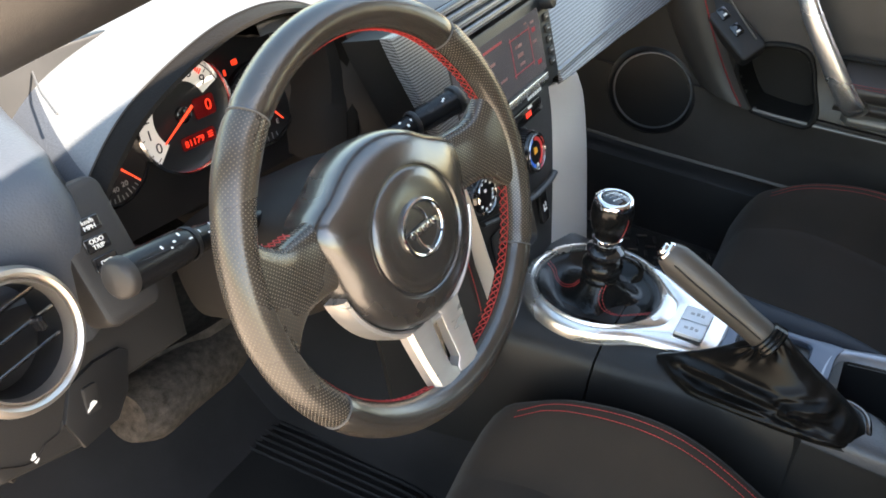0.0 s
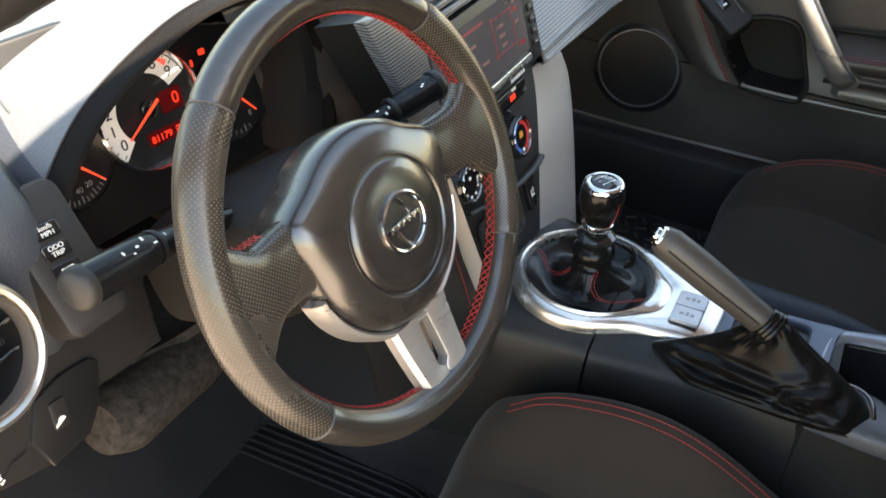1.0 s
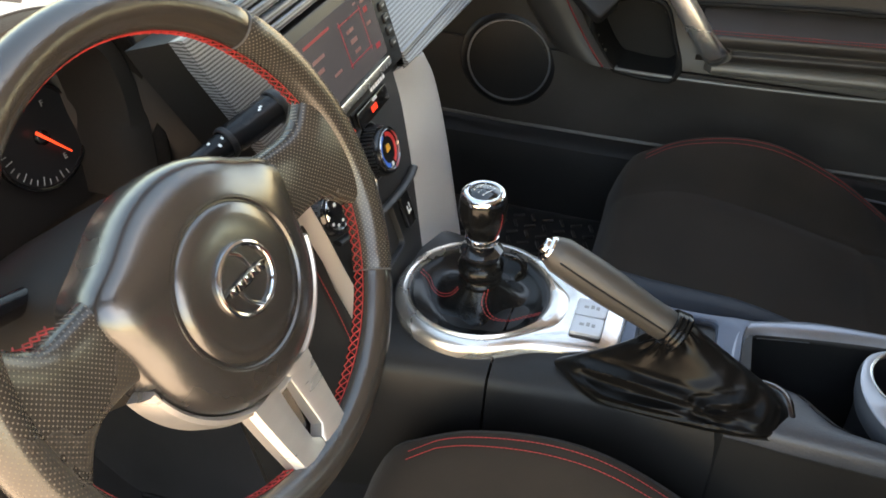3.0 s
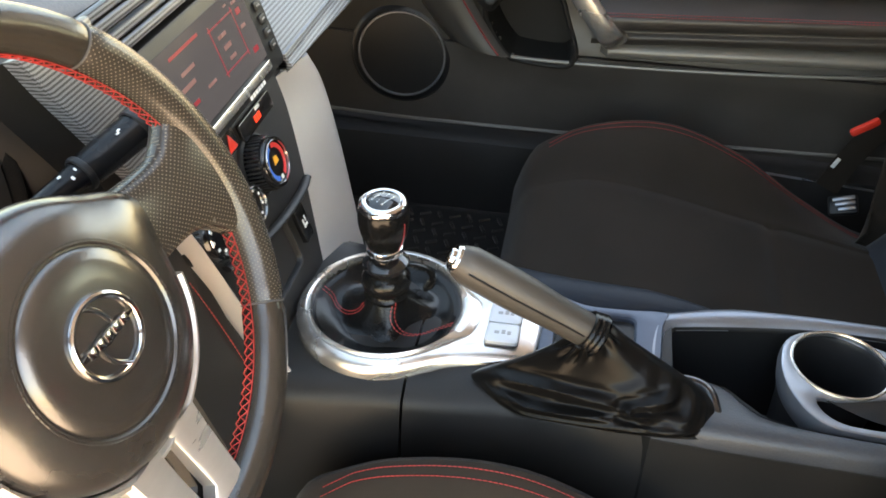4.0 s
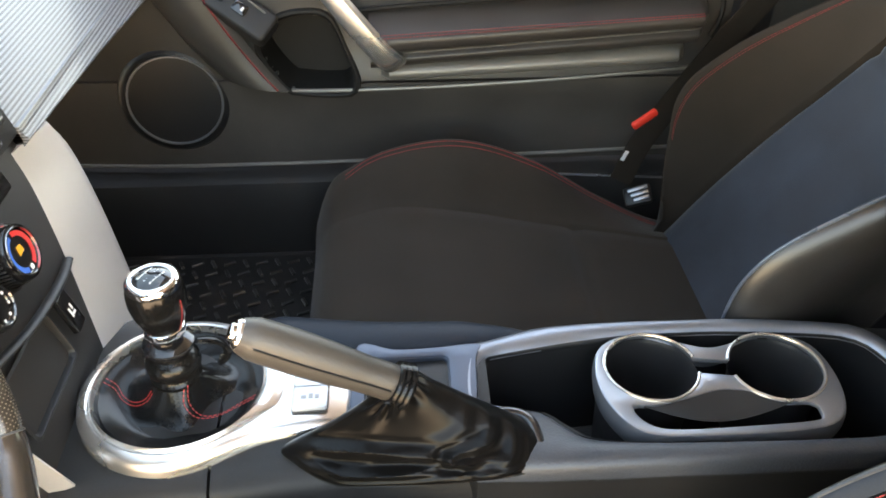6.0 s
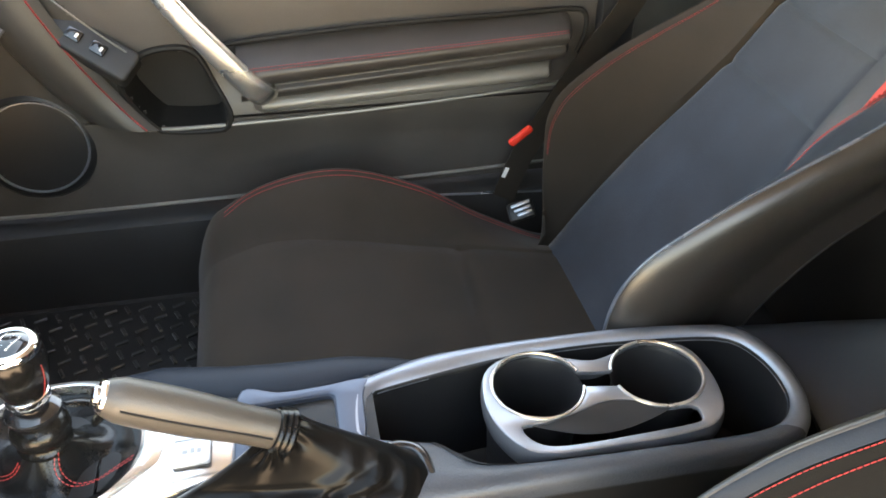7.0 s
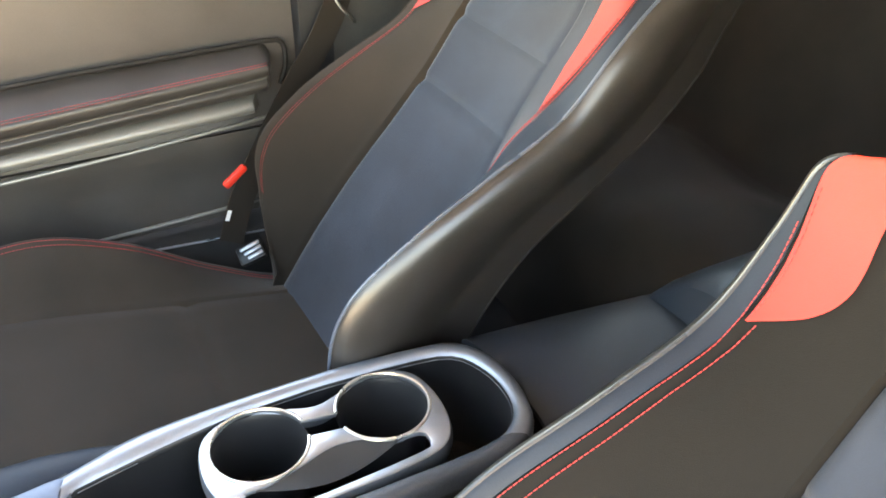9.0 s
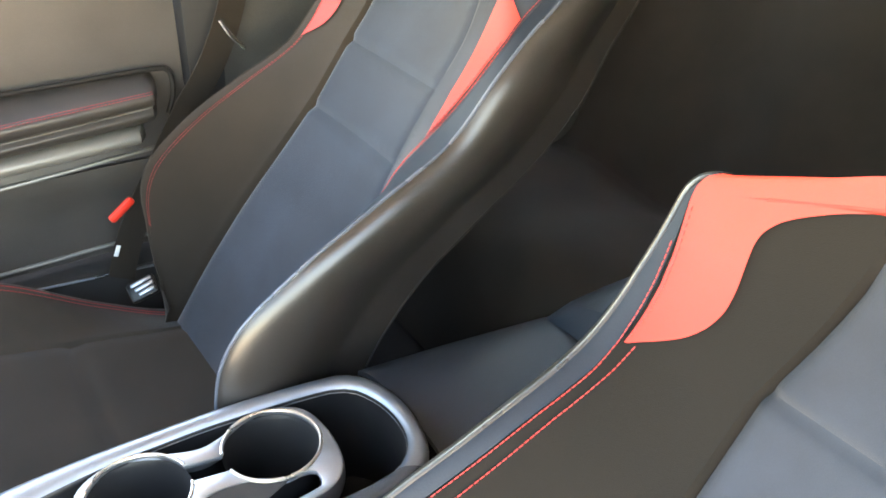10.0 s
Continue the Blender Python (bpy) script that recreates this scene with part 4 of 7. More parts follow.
def stalk(side, marks):
    """A thin root, a ring and a stout barrel with a rounded end."""
    tip = (0.216, 0.060, -0.062) if side < 0 else (0.194, 0.040, -0.064)
    q = [on_wheel(side * x, y, w) for x, y, w in ((0.070, 0.034, -0.092), (0.110, 0.036 if side > 0 else 0.044, -0.085), (0.150, 0.037 if side > 0 else 0.052, -0.077), tip)]
    bm = bmesh.new()
    path = spline(q, 22)
    rad = [float(np.interp(k, [0, 9, 11, 13, 21], [0.0085, 0.0105, 0.0120, 0.0142, 0.0150])) for k in range(22)]
    tube(bm, path, rad, 24, flat=1.0 if side < 0 else 0.9)
    st = part("stalk", bm, stalk_black, col)
    ax = Vector(path[-1] - path[-2]).normalized()
    bm = bmesh.new()
    lathe(bm, [(0.0142, -0.004), (0.0156, -0.003), (0.0157, 0.001), (0.0147, 0.0045), (0.0115, 0.0068), (0.0, 0.0076)], path[-1], ax, 28)
    part("stalk_end", bm, plastic if side > 0 else plastic_rough, st)
    bm = bmesh.new()
    lathe(bm, [(0.0122, 0.0), (0.0136, 0.001), (0.0142, 0.0035), (0.0136, 0.0055)], path[11], ax, 24)
    part("stalk_ring", bm, plastic, st)
    bm = bmesh.new()
    n = (WN * 0.75 + WV * 0.66).normalized()
    tdir = ax
    for t, sx, sy, w, h in marks:
        c = Vector(path[int(t)]) + n * (rad[int(t)] + 0.0004)
        m = basis(c, tdir, n.cross(tdir).normalized(), n)
        plate(bm, rounded(w, h, min(w, h) * 0.3), 0.0004, m @ pose(sx, sy, 0), 0)
    part("stalk_marks", bm, white_print, st)
stalk(-1, [(9, 0, 0.004, 0.003, 0.0016), (10, 0.001, 0.0, 0.0022, 0.003), (12, 0, 0.004, 0.0035, 0.0014), (12, 0.001, 0.0005, 0.0015, 0.0022), (13, 0, -0.003, 0.002, 0.0034), (14, 0.001, 0.001, 0.0028, 0.0018), (15, 0, 0.005, 0.002, 0.0014), (16, 0, 0.001, 0.0016, 0.0030), (8, 0, -0.003, 0.0014, 0.004)])
stalk(1, [(8, 0, 0.003, 0.0028, 0.0018), (9, 0, -0.004, 0.002, 0.0032), (17, 0.0012, 0.0008, 0.0030, 0.0016), (17, -0.0012, -0.0008, 0.0030, 0.0016), (11, 0, 0.004, 0.002, 0.0015), (11, 0, -0.003, 0.002, 0.002), (10, 0, 0.0, 0.0014, 0.0026)])

# ---- centre stack ----
SN = Vector((0.955, 0, 0.296)).normalized()
SU = Vector((0, 1, 0))
SV = SN.cross(SU)
def on_stack(y, z, out=0.0):
    return basis(Vector((-0.076 - 0.31 * (z - 0.532), y, z)) + SN * out, SU, SV, SN)
def stack_point(y, z, out=0.0):
    return np.array(on_stack(y, z, out).translation)

stack = thing("centre_stack", (-0.06, -0.02, 0.33), "dark grey centre stack with climate dials and a silver surround", "centre console")
bm = bmesh.new()
o = [(-0.235, -0.26), (0.165, -0.26), (0.190, -0.10), (0.190, 0.03), (-0.235, 0.03)]
plate(bm, o, 0.06, on_stack(0.0, 0.532, -0.062), 0.006)
part("fascia", bm, plastic_rough, stack)
# silver surround on the passenger's side, its flank turned back
def surround(inner, outer, back, name):
    n = 26
    i, o = spline(inner, n), spline(outer, n)
    rings = []
    for a, b in zip(i, o):
        m = 0.70 * b + 0.30 * a
        rings.append([stack_point(a[0], a[1], -0.02), stack_point(a[0], a[1], -0.004), stack_point(0.85 * a[0] + 0.15 * b[0], 0.85 * a[1] + 0.15 * b[1], 0.001), stack_point(m[0], m[1], 0.019), stack_point(0.8 * b[0] + 0.2 * a[0], 0.8 * b[1] + 0.2 * a[1], 0.0195),
                      stack_point(0.93 * b[0] + 0.07 * a[0], 0.93 * b[1] + 0.07 * a[1], 0.012), stack_point(b[0], b[1], -0.004), stack_point(b[0] + back * 0.3, b[1], -0.06)])
    bm = bmesh.new()
    loft(bm, rings, True, True, True)
    return part(name, bm, surround_paint, stack, "satin silver surround")
surround([(0.1265, 0.541), (0.120, 0.50), (0.094, 0.43), (0.050, 0.335)], [(0.200, 0.541), (0.213, 0.500), (0.196, 0.42), (0.146, 0.290)], 0.05, "surround")
surround([(-0.152, 0.556), (-0.140, 0.50), (-0.128, 0.43), (-0.105, 0.335)], [(-0.168, 0.556), (-0.156, 0.50), (-0.145, 0.42), (-0.122, 0.29)], -0.05, "surround")

def climate_dial(y, z, r, colours, marks):
    m = on_stack(y, z)
    c = m.translation
    bm = bmesh.new()
    lathe(bm, [(r * 1.22, -0.004), (r * 1.22, 0.001), (r * 1.12, 0.003), (r * 1.05, 0.001)], c, SN, 40)
    base = part("dial_collar", bm, plastic, stack)
    bm = bmesh.new()
    prof = [(r, 0.0), (r * 0.99, 0.020), (r * 0.93, 0.0245), (r * 0.82, 0.0250), (r * 0.78, 0.0225), (0.0, 0.0225)]
    lathe(bm, prof, c, SN, 48)
    kn = part("dial_knob", bm, gloss_black, base)
    bm = bmesh.new()
    for k in range(40):
        a = 2 * math.pi * k / 40
        rbox(bm, (0.0016, 0.0016, 0.017), m @ pose(r * math.cos(a), r * math.sin(a), 0.010), 0.0004, 1)
    part("knurl", bm, plastic, kn)
    bm = bmesh.new()
    lathe(bm, [(r * 0.83, 0.0250), (r * 0.82, 0.0262), (r * 0.79, 0.0262), (r * 0.78, 0.0240)], c, SN, 48)
    part("chrome_ring", bm, chrome, kn)
    for a0, a1, material in colours:
        bm = bmesh.new()
        pts = ellipse(r * 0.72, r * 0.72, 24, t0=a0, t1=a1) + ellipse(r * 0.54, r * 0.54, 24, t0=a1, t1=a0)
        plate(bm, pts, 0.0005, m @ pose(0, 0, 0.0227), 0)
        part("colour_arc", bm, material, kn)
    bm = bmesh.new()
    for a, f, w, h in marks:
        plate(bm, rounded(w, h, min(w, h) * 0.35, cx=r * f * math.cos(radians(a)), cy=r * f * math.sin(radians(a))), 0.0005, m @ pose(0, 0, 0.0228), 0)
    if marks:
        part("dial_marks", bm, white_print, kn)
    else:
        bm.free()
    return kn
k = climate_dial(0.016, 0.495, 0.0290, [(-70, 82, red_print), (98, 250, blue_print)], [(270, 0.62, 0.005, 0.005), (0, 0.1, 0.003, 0.003)])
bm = bmesh.new()
plate(bm, [(-0.005, -0.004), (0.005, -0.003), (0.004, 0.004), (-0.003, 0.005)], 0.0007, on_stack(0.016, 0.497, 0.0228), 0)
part("icon", bm, amber_lit, k)
climate_dial(-0.053, 0.487, 0.0225, [], [(a, 0.62, 0.003, 0.003) for a in range(20, 340, 45)])
climate_dial(-0.124, 0.502, 0.0270, [], [(a, 0.62, 0.004, 0.003) for a in range(0, 360, 36)] + [(90, 0.2, 0.005, 0.004)])

# clock strip, hazard switch
bm = bmesh.new()
plate(bm, rounded(0.085, 0.020, 0.003), 0.004, on_stack(0.050, 0.534), 0.001)
strip = part("clock_strip", bm, gloss_black, stack)
bm = bmesh.new()
for k in range(3):
    rbox(bm, (0.004, 0.007, 0.0005), on_stack(0.044 + 0.0055 * k, 0.533, 0.0043), 0)
part("clock_digits", bm, red_lit, strip, smooth=False)
bm = bmesh.new()
rbox(bm, (0.012, 0.0035, 0.0005), on_stack(0.056, 0.541, 0.0043), 0)
part("clock_caption", bm, white_print, strip, smooth=False)
bm = bmesh.new()
plate(bm, rounded(0.026, 0.024, 0.003), 0.006, on_stack(-0.020, 0.541), 0.001)
hz = part("hazard_switch", bm, gloss_black, stack)
bm = bmesh.new()
plate(bm, [(-0.010, -0.008), (0.010, -0.008), (0.0, 0.009)], 0.0012, on_stack(-0.020, 0.540, 0.006), 0.0004)
part("triangle", bm, red_plastic, hz, "red warning triangle")

# shelf lip, switch and open pocket under the dials
bm = bmesh.new()
q = [stack_point(y, z, o) for y, z, o in ((0.094, 0.432, 0.004), (0.06, 0.433, 0.010), (0.0, 0.438, 0.013), (-0.05, 0.446, 0.013), (-0.12, 0.460, 0.006))]
tube(bm, spline(q, 24), 0.0055, 12, flat=0.6)
part("shelf_lip", bm, plastic, stack)
bm = bmesh.new()
loops = [[tuple(on_stack(-0.045, 0.402, o) @ Vector((x, y, 0))) for x, y in rounded(w, h, 0.008)] for w, h, o in ((0.120, 0.066, 0.0035), (0.114, 0.060, 0.0045), (0.110, 0.056, 0.001), (0.108, 0.054, -0.05))]
band(bm, loops, True)
part("pocket", bm, plastic, stack)
bm = bmesh.new()
plate(bm, rounded(0.024, 0.044, 0.003), 0.006, on_stack(0.043, 0.403, 0.001), 0.0015)
sw = part("seat_heater_switch", bm, gloss_black, stack)
bm = bmesh.new()
for dx, dy, w, h in ((-0.003, 0.0, 0.0025, 0.011), (0.002, -0.003, 0.006, 0.003), (0.003, 0.004, 0.0022, 0.007)):
    rbox(bm, (w, h, 0.0005), on_stack(0.043, 0.403, 0.0072) @ pose(dx, dy, 0), 0)
part("icon", bm, white_print, sw, smooth=False)

# driver's knee pad with red seams
def knee(u, v):
    y = -0.300 + 0.150 * u
    z = 0.575 - 0.30 * v
    return stack_point(y, z, -0.06 + 0.050 * u ** 0.8 + 0.012 * math.sin(math.pi * v))
bm = thicken(grid(knee, 14, 20), 0.012, (1, 0, 0))
kp = piece("knee_pad", bm, vinyl, "black vinyl knee pad with red seams beside the centre stack", "knee pad")
bm = bmesh.new()
dashes(bm, [np.array(knee(0.86 + 0.10 * k / 30, 0.10 + 0.62 * k / 30)) + np.array(SN) * 0.002 for k in range(31)], 0.0008, 0.004, 0.0012)
dashes(bm, [np.array(knee(0.60 + 0.37 * k / 30, 0.73)) + np.array(SN) * 0.002 for k in range(31)], 0.0008, 0.004, 0.0012)
ob = part("stitching", bm, red_thread, kp)
ob.matrix_parent_inverse = Matrix.Identity(4)

# ---- carbon wrapped dash panel and head unit ----
def carbon_panel(outline, out, thick, m=None, name="carbon_panel"):
    bm = bmesh.new()
    plate(bm, outline, thick, (m @ pose(0, 0, out - thick)) if m else on_stack(0.0, 0.548, out - thick), 0.004)
    ob = piece(name, bm, carbon, "carbon-fibre wrapped dash panel beside the head unit", "dash panel", "structure")
    lay_uv(ob, lambda co: ((co.y + co.z) * 0.7071, (co.z - co.y) * 0.7071))
    return ob
def sz(z):
    return (z - 0.548) / 0.955
carbon_panel([(0.147, 0.0), (0.40, -0.010), (0.64, -0.024), (0.66, 0.06), (0.66, 0.215), (0.147, 0.215)], 0.0, 0.02, basis(Vector((-0.064, 0.0, 0.548)), Vector((0, 1, 0)), Vector((-0.70, 0, 0.714)), Vector((0.714, 0, 0.70))))
carbon_panel([(0.147, -0.006), (0.40, -0.016), (0.64, -0.030), (0.64, 0.008), (0.147, 0.012)], 0.012, 0.07)
carbon_panel([(-0.130, sz(0.590)), (-0.130, sz(0.712)), (-0.222, sz(0.716)), (-0.214, sz(0.690)), (-0.176, sz(0.594))], 0.014, 0.014)
bm = bmesh.new()
plate(bm, [(-0.126, sz(0.592)), (-0.126, sz(0.712)), (-0.208, sz(0.712)), (-0.202, sz(0.690)), (-0.166, sz(0.596))], 0.06, on_stack(0.0, 0.548, -0.061), 0.003)
rbox(bm, (0.275, 0.040, 0.04), on_stack(0.022, 0.690, -0.026), 0.003)
piece("dash_core", bm, matte_black, "matte black core behind the carbon dash panels", "dash panel", "structure")
# ridged carbon strip over the head unit
for k in range(4):
    bm = bmesh.new()
    rbox(bm, (0.285, 0.0085, 0.012), on_stack(0.020, 0.676 + 0.0098 * k, 0.007 - 0.004 * k), 0.002)
    ob = piece("carbon_ridge", bm, carbon, "carbon-fibre wrapped ridge above the head unit", "dash panel", "structure")
    lay_uv(ob, lambda co: ((co.y + co.z) * 0.7071, (co.z - co.y) * 0.7071))

radio = thing("head_unit", stack_point(0.02, 0.55), "double-height touch screen head unit with red graphics", "car stereo")
bm = bmesh.new()
plate(bm, rounded(0.276, 0.118, 0.006), 0.075, on_stack(0.004, 0.611, -0.062), 0.003)
part("bezel", bm, plastic, radio)
bm = bmesh.new()
plate(bm, rounded(0.232, 0.082, 0.003), 0.0012, on_stack(-0.012, 0.615, 0.0132), 0)
scr = part("screen", bm, screen_glass, radio)
def on_screen(x, y, out=0.0):
    return on_stack(-0.012, 0.615, 0.0146 + out) @ pose(x * 0.92 - 0.004, y * 0.85, 0)
for x, y, w, h in ((0.035, 0.002, 0.0016, 0.052), (0.064, 0.028, 0.060, 0.0014), (0.094, 0.002, 0.0014, 0.052), (0.064, -0.024, 0.060, 0.0014), (-0.02, 0.036, 0.06, 0.003), (0.108, 0.022, 0.010, 0.006), (-0.05, -0.02, 0.03, 0.004), (0.112, -0.03, 0.012, 0.006)):
    bm = bmesh.new()
    rbox(bm, (w, h, 0.0003), on_screen(x, y), 0)
    part("frame_line", bm, screen_red, scr, smooth=False)
for x, y, w, h in ((0.056, 0.014, 0.020, 0.006), (0.058, 0.000, 0.018, 0.008), (0.060, -0.014, 0.016, 0.006), (0.106, 0.034, 0.012, 0.005), (0.106, 0.004, 0.012, 0.006), (-0.03, 0.014, 0.03, 0.006), (-0.04, 0.0, 0.03, 0.007), (0.0, -0.018, 0.02, 0.005), (0.085, 0.038, 0.008, 0.003)):
    bm = bmesh.new()
    rbox(bm, (w * 0.9, h * 0.6, 0.0003), on_screen(x, y, 0.0002), 0)
    part("word_bar", bm, screen_text, scr, smooth=False)
bm = bmesh.new()
plate(bm, rounded(0.232, 0.010, 0.002), 0.0022, on_stack(-0.012, 0.5665, 0.0132), 0.0008)
part("screen_sill", bm, silver, radio)
bm = bmesh.new()
lathe(bm, [(0.010, 0.0), (0.0098, 0.014), (0.0085, 0.0165), (0.0, 0.017)], stack_point(0.125, 0.656, 0.013), SN, 24)
part("volume_knob", bm, plastic, radio)
for k in range(5):
    bm = bmesh.new()
    plate(bm, rounded(0.014, 0.0105, 0.002), 0.003, on_stack(0.125, 0.637 - 0.0145 * k, 0.013), 0.0008)
    b = part("key", bm, plastic, radio)
    bm = bmesh.new()
    rbox(bm, (0.007, 0.0018, 0.0004), on_stack(0.125, 0.637 - 0.0145 * k, 0.0163), 0)
    part("key_mark", bm, grey_print, b, smooth=False)
bm = bmesh.new()
for k in range(6):
    rbox(bm, (0.0055, 0.0042, 0.0004), on_stack(0.040 + 0.0072 * k, 0.5575, 0.0135), 0)
part("maker_mark", bm, white_print, radio, smooth=False)

# ---- centre console ----
console = thing("centre_console", (0.35, -0.045, 0.0), "black centre console with a satin rail round an open bin", "centre console")
def polar_resample(points, centre, n):
    """n points of a closed outline at even angles round a centre."""
    d = spline(points, 400, True)
    c = np.array(centre)
    ang = np.arctan2(d[:, 1] - c[1], d[:, 0] - c[0])
    order = np.argsort(ang)
    ang, rad = ang[order], np.linalg.norm(d[order] - c, axis=1)
    a = np.linspace(-math.pi, math.pi, n, endpoint=False)
    r = np.interp(a, np.r_[ang - 2 * math.pi, ang, ang + 2 * math.pi], np.r_[rad, rad, rad])
    return [(c[0] + rr * math.cos(t), c[1] + rr * math.sin(t)) for rr, t in zip(r, a)]

def front_section(x):
    yd = float(np.interp(x, [-0.14, 0.0, 0.10, 0.20, 0.40], [-0.168, -0.160, -0.150, -0.148, -0.146]))
    yp = float(np.interp(x, [-0.14, 0.0, 0.10, 0.18, 0.28, 0.40], [0.140, 0.118, 0.100, 0.078, 0.060, 0.050]))
    top = float(np.interp(x, [-0.14, 0.0, 0.15, 0.28, 0.40], [0.335, 0.338, 0.343, 0.356, 0.362]))
    pts = [(yd - 0.010, -0.01), (yd - 0.006, 0.15), (yd, top - 0.075), (yd + 0.006, top - 0.035), (yd + 0.014, top - 0.012), (yd + 0.030, top - 0.002), (yd + 0.06, top), (0.5 * (yd + yp), top + 0.001), (yp - 0.06, top), (yp - 0.02, top - 0.001), (yp - 0.008, top - 0.006), (yp - 0.002, top - 0.018), (yp, top - 0.05), (yp + 0.004, 0.15), (yp + 0.008, -0.01)]
    return [(x, y, z) for y, z in pts]
for x0, x1 in ((-0.14, 0.1245), (0.1275, 0.392)):
    bm = bmesh.new()
    rings = [front_section(x0 + (x1 - x0) * k / 16) for k in range(17)]
    loft(bm, rings, True, True, True)
    bmesh.ops.subdivide_edges(bm, edges=[e for e in bm.edges], cuts=1, smooth=0.0)
    part("front_body", bm, vinyl, console)

# rear body: outer skin, satin rail and bin in one run of loops
BIN_C = (0.60, -0.045)
N = 120
bin_in = polar_resample([(0.386, -0.014), (0.392, -0.003), (0.43, 0.006), (0.484, 0.016), (0.541, 0.0235), (0.60, 0.0255), (0.66, 0.0245), (0.755, 0.0155), (0.790, 0.004), (0.806, -0.022), (0.812, -0.056), (0.806, -0.092), (0.784, -0.117), (0.745, -0.125), (0.68, -0.125),
                         (0.60, -0.1235), (0.52, -0.120), (0.478, -0.113), (0.455, -0.096), (0.440, -0.080), (0.415, -0.074), (0.390, -0.070), (0.381, -0.060), (0.382, -0.035)], BIN_C, N)
out_pts = [(0.362, -0.010), (0.362, 0.010), (0.376, 0.015), (0.41, 0.027), (0.444, 0.038), (0.48, 0.042), (0.56, 0.0445), (0.68, 0.0425), (0.765, 0.033), (0.800, 0.024), (0.822, -0.006), (0.830, -0.050), (0.824, -0.098), (0.805, -0.130), (0.77, -0.145), (0.68, -0.148), (0.55, -0.148), (0.45, -0.148), (0.395, -0.146), (0.366, -0.140), (0.362, -0.08)]
bin_out = polar_resample(out_pts, BIN_C, N)
def rail_z(x):
    return 0.366 - 0.004 * (x - 0.39)
def at_z(loop, dz, other=None, f=0.0):
    o = []
    for i, (x, y) in enumerate(loop):
        if other is not None:
            x, y = x + (other[i][0] - x) * f, y + (other[i][1] - y) * f
        o.append((x, y, rail_z(x) + dz))
    return o
bm = bmesh.new()
wide = [(x, y + (0.006 if y > -0.04 else -0.008)) for x, y in bin_out]
low = [(x, y, 0.0) for x, y in wide]
band(bm, [low, [(x, y, 0.20) for x, y in wide], at_z(bin_out, -0.05), at_z(bin_out, -0.022)])
part("rear_body", bm, vinyl, console)
bm = bmesh.new()
band(bm, [at_z(bin_out, -0.024), at_z(bin_out, -0.008), at_z(bin_out, -0.002, bin_in, 0.12), at_z(bin_out, 0.0, bin_in, 0.30), at_z(bin_out, 0.0005, bin_in, 0.62), at_z(bin_out, -0.002, bin_in, 0.86), at_z(bin_in, -0.006)])
rail = part("rail", bm, rail_paint, console, "satin dark grey rail")
rail.data.materials.append(rail_grain)      # grained along the driver's side
for f in rail.data.polygons:
    cx_, cy_ = bin_out[f.index % N]
    if (cy_ < -0.115 and cx_ < 0.795) or (cy_ < -0.075 and cx_ < 0.48):
        f.material_index = 1
bm = bmesh.new()
band(bm, [at_z(bin_in, -0.005), at_z(bin_in, -0.007, bin_out, -0.06), at_z(bin_in, -0.012, bin_out, -0.06), at_z(bin_in, -0.014, bin_out, -0.02), [(x, y, 0.30) for x, y in bin_in], [(0.6 + (x - 0.6) * 0.97, -0.045 + (y + 0.045) * 0.9, 0.215) for x, y in bin_in]], True)
part("bin", bm, plastic, console, "deep black bin")
bm = bmesh.new()
tube(bm, [(x, y, z - 0.009) for x, y, z in at_z(bin_in, 0.0, bin_out, -0.02)], 0.0011, 6, closed=True)
part("bin_edge_line", bm, console_silver, console)

# deck in front of the bin, with a shallow coin tray sunk into it
def holed_plate(outline, holes, thick, m):
    tmp = bmesh.new()
    edges = []
    for loop in (outline, *holes):
        vs = [tmp.verts.new((x, y, 0)) for x, y in loop]
        edges += [tmp.edges.new((vs[i], vs[(i + 1) % len(vs)])) for i in range(len(vs))]
    bmesh.ops.triangle_fill(tmp, use_beauty=True, use_dissolve=False, edges=edges, normal=(0, 0, 1))
    top = bmesh.ops.extrude_face_region(tmp, geom=list(tmp.faces))
    bmesh.ops.translate(tmp, vec=(0, 0, thick), verts=[g for g in top["geom"] if isinstance(g, bmesh.types.BMVert)])
    for v in tmp.verts:
        v.co = m @ v.co
    return tmp
TRAY = (0.312, -0.034)
deck_m = basis(Vector((0.0, 0.0, 0.3520)), Vector((1, 0, 0.022)), Vector((0, 1, 0)), Vector((0, 0, 1)))
deck_out = spline([(0.262, 0.022), (0.300, 0.012), (0.345, 0.012), (0.376, 0.015), (0.390, 0.012), (0.383, -0.010), (0.380, -0.060), (0.370, -0.074), (0.320, -0.080), (0.262, -0.084), (0.256, -0.03)], 70, True)
bm = holed_plate([tuple(q) for q in deck_out], [rounded(0.084, 0.066, 0.008, 6, *TRAY)], 0.0062, deck_m)
bmesh.ops.bevel(bm, geom=[e for e in bm.edges if e.is_manifold and e.calc_face_angle(0) > 1.2 and min(v.co.z for v in e.verts) > 0.358], offset=0.0022, segments=3, profile=0.5, affect='EDGES')
part("deck", bm, deck_sky_tint, console, "satin dark grey deck in front of the bin")
bm = bmesh.new()
band(bm, [[tuple(deck_m @ Vector((x, y, dz))) for x, y in rounded(w, h, 0.008, 6, *TRAY)] for w, h, dz in ((0.086, 0.068, 0.0045), (0.083, 0.065, 0.0035), (0.080, 0.062, -0.0080), (0.074, 0.056, -0.0095))], True)
part("coin_tray", bm, deck_sky_tint, console, "shallow satin coin tray")
